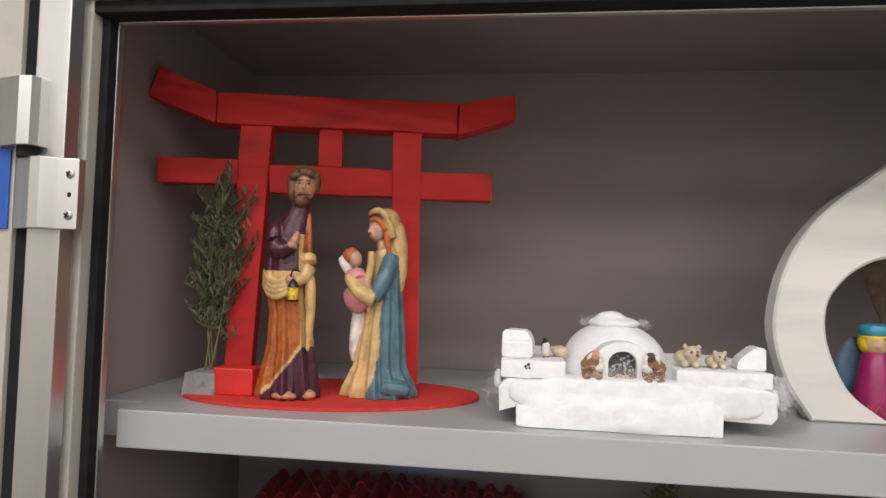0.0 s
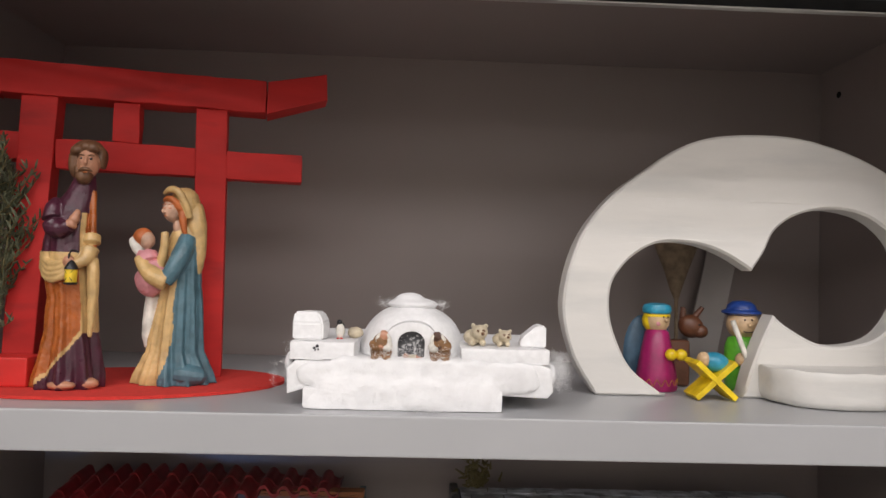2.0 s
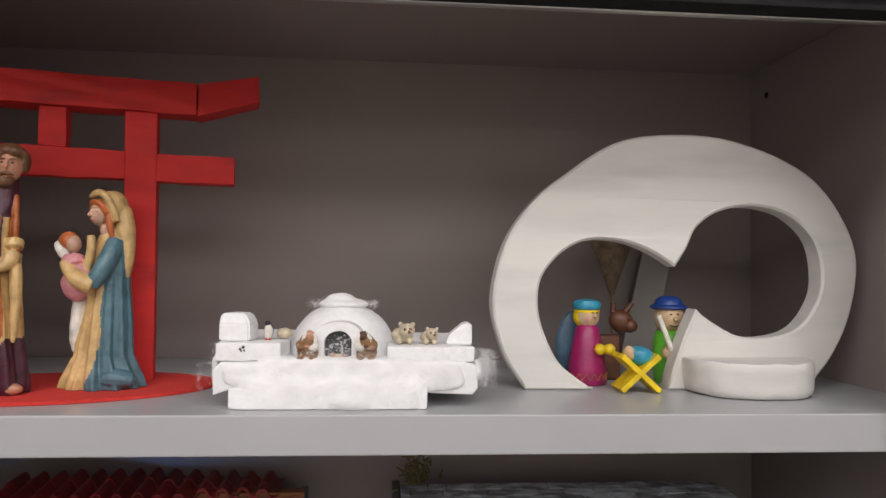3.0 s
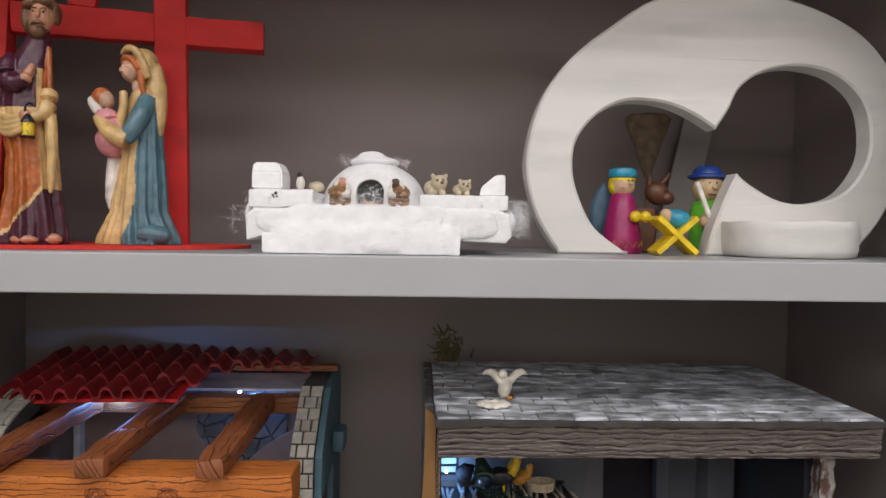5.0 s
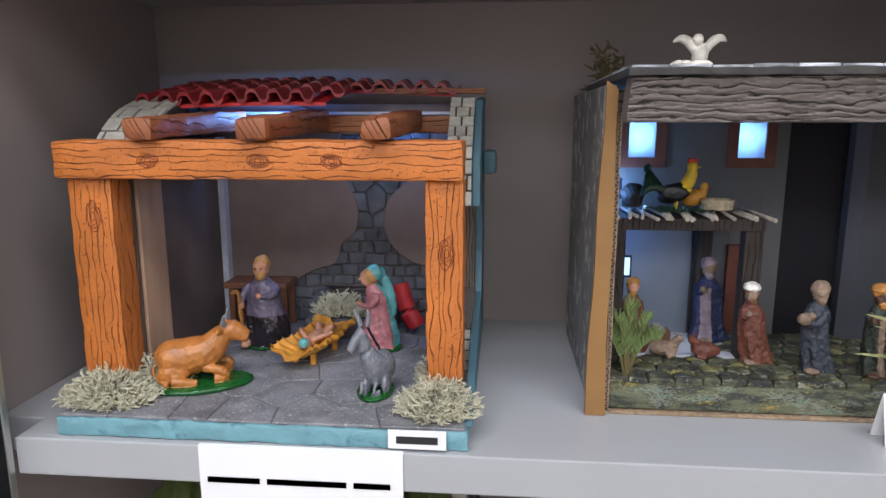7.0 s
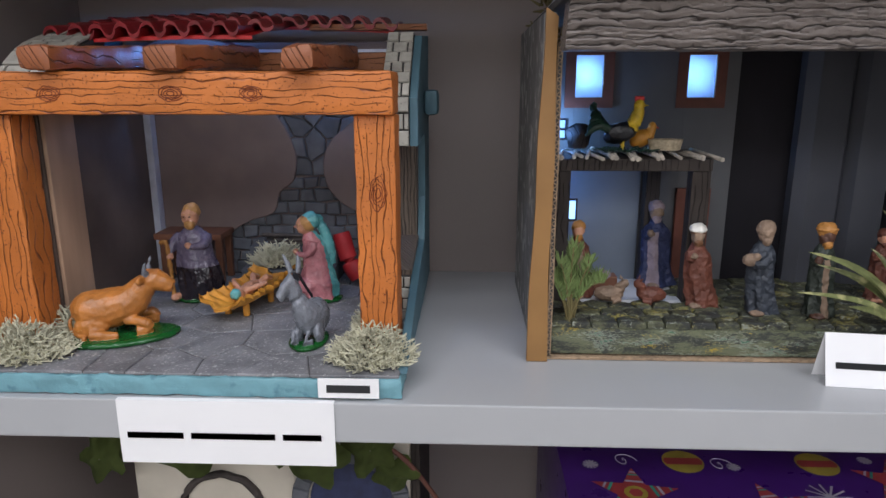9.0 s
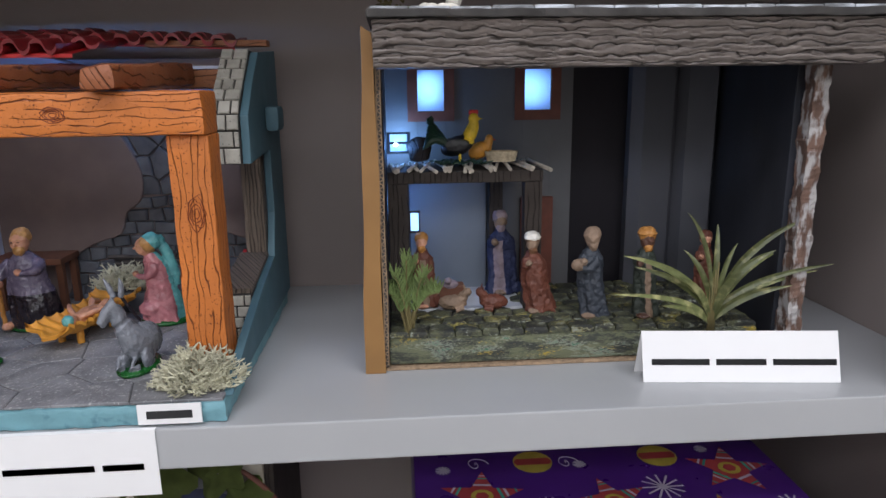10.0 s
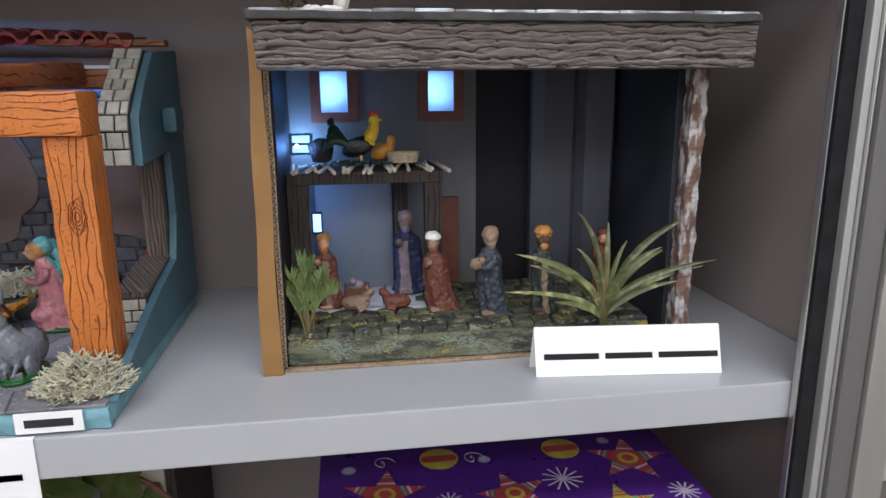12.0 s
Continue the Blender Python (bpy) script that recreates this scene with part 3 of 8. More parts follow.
# ---- the room behind the camera ----
def room():
    for nm, b, m, lb in (("floor", (-3, 3.2, -3, 1.6, -0.1, 0), M_ROOMF, "brown stone floor of the room"),
                         ("ceiling", (-3, 3.2, -3, 1.6, 2.66, 2.76), M_ROOMW, "white ceiling of the room"),
                         ("wall_south", (-3, 3.2, -3.1, -3, 0, 2.66), M_ROOMW, "plain white wall of the room"),
                         ("wall_west", (-3.1, -3, -3, 1.6, 0, 2.66), M_ROOMW, "plain white wall of the room"),
                         ("wall_east", (3.2, 3.3, -3, 1.6, 0, 2.66), M_ROOMW, "plain white wall of the room"),
                         ("wall_north", (-3, 3.2, 1.6, 1.7, 0, 2.66), M_ROOMW, "plain white wall behind the cabinet")):
        bm = bmesh.new()
        box(bm, *b, bev=0)
        structure(nm, bm, m, lb)


# ---- the cabinet ----
XL, XR, YB = -0.478, 0.765, 1.085
TOP, UP, LOW, BOT = 1.842, 1.353, 0.829, 0.30
UF, LF = 0.655, 0.638


def cabinet():
    cab = thing("display_cabinet", (0.14, 0.85, 0.0), "grey metal display cabinet with aluminium frame, door open", "cabinet")
    for nm, b in (("back_panel", (XL - 0.02, XR + 0.02, YB, YB + 0.02, 0.05, TOP + 0.02)), ("side_panel", (XL - 0.02, XL, 0.62, YB, 0.05, TOP + 0.02)),
                  ("side_panel", (XR, XR + 0.02, 0.62, YB, 0.05, TOP + 0.02)), ("top_panel", (XL, XR, 0.62, YB, TOP, TOP + 0.02)),
                  ("bottom_panel", (XL, XR, 0.62, YB, 0.03, 0.05))):
        bm = bmesh.new()
        box(bm, *b, bev=0.0008)
        part(nm, bm, M_CAB, cab)
    for zt, yf in ((UP, UF), (LOW, LF), (BOT, LF)):
        bm = bmesh.new()
        prism(bm, [(-0.425, yf), (XR - 0.001, yf), (XR - 0.001, YB - 0.001), (XL + 0.001, YB - 0.001), (XL + 0.001, yf + 0.045), (-0.425, yf + 0.045)],
              2, zt - 0.040, zt, bev=0.0018)
        part("shelf", bm, M_SHELF, cab, "grey painted metal shelf board")
    # frame round the opening: cream bead, rubber seal, aluminium profile
    yf = 0.585
    left, right, top, foot = -0.4265, 0.686, 1.7555, 0.09
    for nm, m, b in (("rubber_seal", M_RUBBER, (left - 0.009, left, 0.612, 0.630, foot, top)), ("rubber_seal", M_RUBBER, (right, right + 0.0160, 0.621, 0.631, foot, top)),
                     ("rubber_seal", M_RUBBER, (left - 0.011, right + 0.016, 0.600, 0.630, top, top + 0.012)),
                     ("edge_bead", M_ALU, (left - 0.001, left + 0.0012, 0.625, 0.634, foot, top)), ("edge_bead", M_ALU, (left, right, 0.625, 0.634, top - 0.0012, top + 0.001)),
                     ("frame_bead", M_CREAM, (left - 0.022, left - 0.0095, 0.598, 0.628, foot, top + 0.02)), ("frame_bead", M_ALUD, (right + 0.0163, right + 0.0245, 0.612, 0.628, foot, top + 0.02)), ("frame_bead", M_ALU, (right + 0.0248, right + 0.0280, 0.609, 0.628, foot, top + 0.02)), ("edge_bead", M_ALU, (right - 0.0012, right + 0.001, 0.626, 0.635, foot, top)),
                     ("frame_bead", M_CREAM, (left - 0.022, right + 0.024, 0.592, 0.628, top + 0.0125, top + 0.020)),
                     ("frame_profile", M_ALUD, (left - 0.060, left - 0.0225, 0.592, 0.632, foot, top + 0.075)), ("frame_profile", M_GUN, (right + 0.0283, right + 0.0520, 0.604, 0.632, foot, top + 0.075)),
                     ("frame_profile", M_ALU, (right + 0.0525, right + 0.085, 0.598, 0.632, foot, top + 0.075)),
                     ("frame_profile", M_ALUD, (left - 0.060, right + 0.085, 0.588, 0.632, top + 0.0205, top + 0.075))):
        bm = bmesh.new()
        box(bm, *b, bev=0.0014)
        part(nm, bm, m, cab)
    # the open door, folded back beside the frame, with its seal and a blue strip
    door = part("door", box_bm(-1.02, -0.521, 0.566, 0.600, foot, top + 0.05, 0.002), M_ALU, cab, "open aluminium-framed door folded back")
    for nm, m, b in (("door_edge", M_ALU, (-0.4740, -0.4395, 0.572, 0.5915, foot, top + 0.05)), ("door_seal", M_RUBBER, (-0.4875, -0.4745, 0.575, 0.591, foot, top + 0.05)),
                     ("door_lip", M_CREAM, (-0.5205, -0.4880, 0.570, 0.596, foot, top + 0.05)), ("door_strip", M_BLUE, (-0.5030, -0.4910, 0.567, 0.5697, 1.535, 1.612))):
        bm = bmesh.new()
        box(bm, *b, bev=0.0012)
        part(nm, bm, m, door)
    # the hinge: two leaves round one pin
    for z0, z1, x0, x1 in ((1.613, 1.678, -0.520, -0.4575), (1.536, 1.603, -0.4850, -0.4215)):
        bm = bmesh.new()
        pr = [(x0, 0.575), (x0, 0.568), (x0 + 0.012, 0.563), (x0 + 0.024, 0.556), (x0 + 0.034, 0.556), (x0 + 0.045, 0.566), (x1, 0.570), (x1, 0.579)]
        if z0 > 1.6:
            pr = [(x0, 0.572), (x0, 0.566), (x0 + 0.020, 0.560), (x1 - 0.016, 0.552), (x1 - 0.004, 0.553), (x1, 0.560), (x1, 0.574), (x1 - 0.01, 0.579)]
        prism(bm, pr, 2, z0, z1, bev=0.0008)
        leaf = part("hinge_leaf", bm, M_ALU, cab, "brushed aluminium hinge leaf")
        xs = x1 - 0.0045 if z0 < 1.6 else x0 + 0.004
        for dz in (0.013, 0.052):
            bm = bmesh.new()
            ys = 0.5700 if z0 < 1.6 else 0.5655
            ball(bm, (xs - 0.004 if z0 < 1.6 else xs, ys, z0 + dz), (0.0052, 0.0030, 0.0058))
            sc = part("screw", bm, M_STEEL, leaf, "small cross-head steel screw")
            bm = bmesh.new()
            for a in (0.6, 2.17):
                box(bm, (xs - 0.004 if z0 < 1.6 else xs) - 0.003, (xs - 0.004 if z0 < 1.6 else xs) + 0.003, ys - 0.0034, ys - 0.0026, z0 + dz - 0.0006, z0 + dz + 0.0006, 0, turn=Matrix.Rotation(a, 3, "Y"))
            part("screw_slot", bm, M_RUBBER, sc)
        bm = bmesh.new()
        ball(bm, (xs - 0.004 if z0 < 1.6 else xs, 0.5690 if z0 < 1.6 else 0.5650, z0 + 0.0325), (0.0028, 0.0012, 0.0034), seg=10)
        part("screw_hole", bm, M_RUBBER, leaf)
    bm = bmesh.new()
    lathe(bm, [(0.009, 0), (0.009, 0.0095)], (-0.473, 0.566, 1.6033), 0, 20)
    part("hinge_bushing", bm, M_RUBBER, cab)
    bm = bmesh.new()
    lathe(bm, [(0.0048, 0), (0.0052, 0.001)], (0, 0, 0), 0, 16)
    bmesh.ops.transform(bm, matrix=pose(XR - 0.0012, 1.035, 1.794, 0, 90, 0), verts=bm.verts)
    part("shelf_pin_hole", bm, M_RUBBER, cab)


def box_bm(*a):
    bm = bmesh.new()
    box(bm, *a[:6], bev=a[6] if len(a) > 6 else 0.001)
    return bm


# ---- upper shelf: the red gate with two glazed figures ----
def torii():
    root = (-0.25, 0.80, UP + 0.0005)
    disc = bmesh.new()
    c = V(-0.236, 0.800, 0)
    ring = []
    for k in range(72):
        a = 2 * math.pi * k / 72
        ring.append((c.x + 0.180 * math.cos(a), c.y + 0.105 * math.sin(a) + 0.02 * math.cos(a)))
    prism(disc, ring, 2, UP + 0.0005, UP + 0.004)
    solo("felt_disc", disc, M_FELT, (c.x, c.y, UP), "oval bright red felt base on the grey shelf", "base")
    g = thing("torii_gate", (-0.25, 0.80, UP + 0.004), "red painted wooden torii gate with upswept beam ends", "model gate")
    # the gate stands askew: its left end nearer
    yaw = math.atan2(0.062, 0.30)
    turn = Matrix.Rotation(yaw, 3, "Z")
    o = V(-0.255, 0.812, 0)

    def beam(nm, s0, s1, z0, z1, d0=0.0, d1=0.034, shape=None):
        bm = bmesh.new()
        if shape:
            prism(bm, shape, 1, d0, d1, bev=0.002)
        else:
            bm.free()
            bm = rough_box(s0, s1, d0, d1, z0, z1, 0.012, 0.0009, 0.02, 0.0022, s0 * 7)
        roughen(bm, 0.0012, 0.03, s0 * 7)
        for v in bm.verts:
            v.co = o + turn @ v.co
        part(nm, bm, M_RED, g)
    F = UP + 0.004
    beam("post", 0, 0, 0, 0, 0.0, 0.030, [(-0.121, F), (-0.088, F), (-0.073, 1.687), (-0.112, 1.687)])
    beam("post", 0, 0, 0, 0, 0.0, 0.030, [(0.086, F), (0.121, F), (0.117, 1.687), (0.080, 1.687)])
    beam("tie_beam", -0.075, 0.082, 1.603, 1.639, 0.004, 0.026)
    beam("tie_beam_end", -0.213, -0.114, 1.611, 1.643, 0.001, 0.030)
    beam("tie_beam_end", 0.117, 0.210, 1.602, 1.637, 0.001, 0.030)
    beam("strut", -0.014, 0.016, 1.639, 1.6870, 0.002, 0.028)
    beam("top_beam", -0.142, 0.163, 1.6872, 1.727, -0.004, 0.036)
    beam("top_beam_end", 0, 0, 0, 0, -0.003, 0.037, [(-0.143, 1.6872), (-0.143, 1.727), (-0.215, 1.756), (-0.226, 1.718)])
    beam("top_beam_end", 0, 0, 0, 0, -0.003, 0.037, [(0.164, 1.6852), (0.239, 1.710), (0.237, 1.744), (0.164, 1.727)])
    bm = box_bm(-0.362, -0.314, 0.738, 0.770, UP + 0.0042, UP + 0.036, 0.002)
    solo("red_block", bm, M_REDBLOCK, (-0.338, 0.754, UP + 0.004), "small glossy red block beside the gate foot", "block")
    # pot with dried sprigs
    pot = thing("potted_sprig", (-0.380, 0.755, UP), "dried conifer sprigs in a grey plaster block", "plant")
    bm = bmesh.new()
    skin(bm, [[V(x, y, z) for x, y in ((-0.400 + e, 0.735), (-0.358 - e * 0.3, 0.735), (-0.358 - e * 0.3, 0.790), (-0.400 + e, 0.790))] for z, e in ((UP + 0.0005, 0), (UP + 0.029, 0.004))], smooth=False)
    bmesh.ops.bevel(bm, geom=bm.edges[:], offset=0.001, segments=1, affect="EDGES")
    part("planter", bm, M_POT, pot)
    rnd = random.Random(3)
    stems, leaves = bmesh.new(), bmesh.new()
    for k in range(6):
        a = V(-0.377 + rnd.uniform(-0.007, 0.007), 0.768 + rnd.uniform(-0.008, 0.008), UP + 0.027)
        top = a + V(rnd.uniform(-0.018, 0.022), rnd.uniform(-0.01, 0.03), rnd.uniform(0.13, 0.225))
        path = bez(a, (a + top) / 2 + V(rnd.uniform(-0.02, 0.02), 0, 0.0), top, 12)
        tube(stems, path, [0.0014 - 0.0009 * i / 11 for i in range(12)], 0, 5)
        for i in range(3, 12):
            for s in range(3):
                p = path[i]
                end = p + V(rnd.uniform(-0.030, 0.030), rnd.uniform(-0.02, 0.02), rnd.uniform(0.008, 0.036))
                tw = bez(p, (p + end) / 2 + V(0, 0, -0.006), end, 6)
                tube(stems, tw, 0.0006, 0, 3)
                for q in range(1, 6):
                    for w in range(2):
                        e2 = tw[q] + V(rnd.uniform(-0.006, 0.006), rnd.uniform(-0.005, 0.005), rnd.uniform(0.002, 0.013))
                        tube(leaves, [tw[q], (tw[q] + e2) / 2, e2], [0.0012, 0.0014, 0.0004], 0, 3)
    tagged(part("stem", stems, M_STEM, pot), kind="stuff")
    tagged(part("foliage", leaves, M_CONIF, pot), kind="stuff")


def robe(bm, c, h, prof, folds=7, deep=0.05, pick=None, seg=56, rows=70, yaw=0.0, fold_fade=1.0):
    """A draped body: prof rows (height share, half width, half depth, shift x, shift y)."""
    ts = [p[0] for p in prof]
    rings = []
    for i in range(rows + 1):
        t = i / rows
        w, d, sx, sy = (float(np.interp(t, ts, [p[k] for p in prof])) for k in (1, 2, 3, 4))
        ring = []
        for j in range(seg):
            a = 2 * math.pi * j / seg
            f = 1 + deep * max(0.0, 1 - t * fold_fade) * (math.sin(folds * a + 2.5 * math.sin(3 * t) + yaw) + 0.5 * math.sin(2.3 * folds * a + 5 * t))
            ring.append(V(c[0] + sx + w * f * math.cos(a), c[1] + sy + d * f * math.sin(a), c[2] + t * h))
        rings.append(ring)
    skin(bm, rings, pick=(lambda i, j: pick(i / rows, 2 * math.pi * (j + 0.5) / seg)) if pick else None)


def front(a):
    """Signed angle from the side that faces the viewer, -pi to pi; positive to the viewer's right."""
    return (a + math.pi / 2 + math.pi) % (2 * math.pi) - math.pi


def tall_figure():
    z0 = UP + 0.0042
    x, y = -0.277, 0.752
    mats = [P[k] for k in ("purple_glaze", "orange_glaze", "cream_glaze", "skin_glaze", "brown_hair_glaze", "black_glaze", "yellow_glaze")]
    bm = bmesh.new()

    def pick(t, a):
        f = front(a)
        if t > 0.80:
            return 0
        if 0.62 < t <= 0.80:
            return 2 if 0.75 < f < 1.05 else 1 if f >= 1.05 and f < 1.7 else 0
        if t > 0.55 and f < 0.9:
            return 2
        if f > 0.75 and t > 0.25:
            return 2
        edge = -0.65 + 1.9 * (t / 0.32) ** 1.1
        if t < 0.36 and f > edge and f < 2.4:
            return 0
        if t < 0.36 and f > edge - 0.16 and f < 2.4:
            return 2
        return 1
    robe(bm, (x, y, z0), 0.235, [(0, 0.035, 0.028, 0.0, 0), (0.04, 0.035, 0.029, 0, 0), (0.25, 0.026, 0.024, 0.002, 0), (0.42, 0.0235, 0.022, 0.001, 0), (0.55, 0.026, 0.023, -0.003, 0),
                                 (0.62, 0.0275, 0.023, -0.004, 0), (0.72, 0.0255, 0.021, -0.004, 0), (0.83, 0.0215, 0.018, -0.001, 0), (0.91, 0.0150, 0.014, 0.006, 0), (1.0, 0.0085, 0.009, 0.011, -0.001)],
         8, 0.11, pick, 128, 170, fold_fade=1.0)
    # head, hair, beard
    ball(bm, (x + 0.0165, y - 0.0095, z0 + 0.2445), (0.0108, 0.0125, 0.0158), 3)
    ball(bm, (x + 0.0100, y + 0.0020, z0 + 0.2560), (0.0185, 0.0160, 0.0165), 4)
    ball(bm, (x + 0.0005, y - 0.0040, z0 + 0.2450), (0.0075, 0.0115, 0.0170), 4)
    ball(bm, (x + 0.0270, y + 0.0005, z0 + 0.2510), (0.0042, 0.0085, 0.0120), 4)
    for k, (a, b, c) in enumerate(((0.000, 0.012, 0.0570), (0.010, 0.020, 0.0605), (0.017, 0.028, 0.0590))):
        tube(bm, bez((x + a, y - 0.010, z0 + 0.200 + c - 0.004), (x + (a + b) / 2, y - 0.019, z0 + 0.206 + c), (x + b, y - 0.012, z0 + 0.198 + c), 7), [0.003, 0.0048, 0.0055, 0.0055, 0.005, 0.004, 0.002], 4, 10)
    ball(bm, (x + 0.0135, y - 0.0125, z0 + 0.2295), (0.0092, 0.0085, 0.0085), 4)
    ball(bm, (x + 0.0070, y - 0.0085, z0 + 0.2360), (0.0045, 0.0090, 0.0085), 4)
    tube(bm, bez((x + 0.0100, y - 0.0195, z0 + 0.2345), (x + 0.0185, y - 0.0245, z0 + 0.2385), (x + 0.0250, y - 0.0175, z0 + 0.2340), 7), [0.001, 0.0016, 0.0019, 0.0020, 0.0019, 0.0016, 0.001], 4, 8)
    tube(bm, [(x + 0.0190, y - 0.0205, z0 + 0.2510), (x + 0.0200, y - 0.0240, z0 + 0.2425), (x + 0.0196, y - 0.0225, z0 + 0.2405)], [0.0014, 0.0022, 0.0016], 3, 8)
    # arms and sleeves
    tube(bm, bez((x - 0.016, y - 0.010, z0 + 0.205), (x - 0.019, y - 0.022, z0 + 0.160), (x + 0.008, y - 0.026, z0 + 0.175), 10), [0.004, 0.009, 0.0105, 0.011, 0.0115, 0.012, 0.011, 0.010, 0.008, 0.007], 0, 14)
    tube(bm, bez((x + 0.008, y - 0.026, z0 + 0.174), (x + 0.013, y - 0.026, z0 + 0.182), (x + 0.014, y - 0.022, z0 + 0.192), 6), [0.006, 0.006, 0.006, 0.005, 0.004, 0.002], 3, 10)
    tube(bm, bez((x + 0.022, y - 0.006, z0 + 0.165), (x + 0.030, y - 0.018, z0 + 0.135), (x + 0.012, y - 0.027, z0 + 0.134), 8), [0.009, 0.009, 0.009, 0.008, 0.007, 0.0065, 0.006, 0.005], 2, 12)
    ball(bm, (x + 0.010, y - 0.0295, z0 + 0.1365), (0.0060, 0.0045, 0.0062), 3)
    # sash folds, hanging cloth
    for k in range(4):
        tube(bm, bez((x - 0.030, y - 0.006, z0 + 0.146 - 0.005 * k), (x - 0.010, y - 0.034, z0 + 0.122 - 0.006 * k), (x + 0.012, y - 0.027, z0 + 0.142 - 0.005 * k), 10), 0.0035, 2, 8)
    tube(bm, bez((x + 0.019, y - 0.002, z0 + 0.214), (x + 0.0235, y - 0.008, z0 + 0.18), (x + 0.026, y - 0.009, z0 + 0.135), 8), 0.0036, 1, 8)
    tube(bm, bez((x + 0.027, y - 0.012, z0 + 0.140), (x + 0.031, y - 0.014, z0 + 0.10), (x + 0.028, y - 0.014, z0 + 0.055), 8), [0.006, 0.0065, 0.0065, 0.006, 0.0055, 0.005, 0.004, 0.002], 2, 8)
    # feet
    ball(bm, (x + 0.006, y - 0.025, z0 + 0.005), (0.015, 0.008, 0.0045), 3)
    ball(bm, (x + 0.030, y - 0.014, z0 + 0.006), (0.010, 0.008, 0.006), 3)
    for v in bm.verts:
        v.co.z = max(v.co.z, z0)
    bm = meld(bm, 0.0009, 2, 0.0006, 0.012)
    # eyes, brows and lips painted on the face
    for dx, dy in ((0.0136, -0.0203), (0.0232, -0.0187)):
        ball(bm, (x + dx, y + dy - 0.0003, z0 + 0.2478), (0.0019, 0.0009, 0.0011), 5, seg=8)
        tube(bm, bez((x + dx - 0.0032, y + dy, z0 + 0.2508), (x + dx, y + dy - 0.0014, z0 + 0.2530), (x + dx + 0.0030, y + dy + 0.0006, z0 + 0.2510), 5), 0.0007, 4, 5)
    ball(bm, (x + 0.0186, y - 0.0214, z0 + 0.2328), (0.0028, 0.0009, 0.0008), 1, seg=8)
    # lantern
    lx, ly, lz = x + 0.0145, y - 0.032, z0 + 0.112
    lathe(bm, [(0.006, 0), (0.0072, 0.002), (0.0066, 0.0025)], (lx, ly, lz), 5, 12)
    lathe(bm, [(0.0058, 0.0025), (0.0062, 0.016)], (lx, ly, lz), 6, 12)
    lathe(bm, [(0.0070, 0.016), (0.0066, 0.018), (0.0030, 0.024), (0.001, 0.026)], (lx, ly, lz), 5, 12)
    tube(bm, bez((lx - 0.003, ly, lz + 0.024), (lx - 0.004, ly, lz + 0.042), (lx + 0.006, ly + 0.002, lz + 0.034), 8), 0.0012, 5, 6)
    for s in (-1, 1):
        tube(bm, [(lx - 0.004 * s, ly - 0.0052, lz + 0.004), (lx + 0.004 * s, ly - 0.0054, lz + 0.015)], 0.0004, 5, 4)
    solo("bearded_figurine", bm, mats, (x, y, z0), "glazed bearded man figurine in purple and orange with lantern", "figurine", sharp=60)


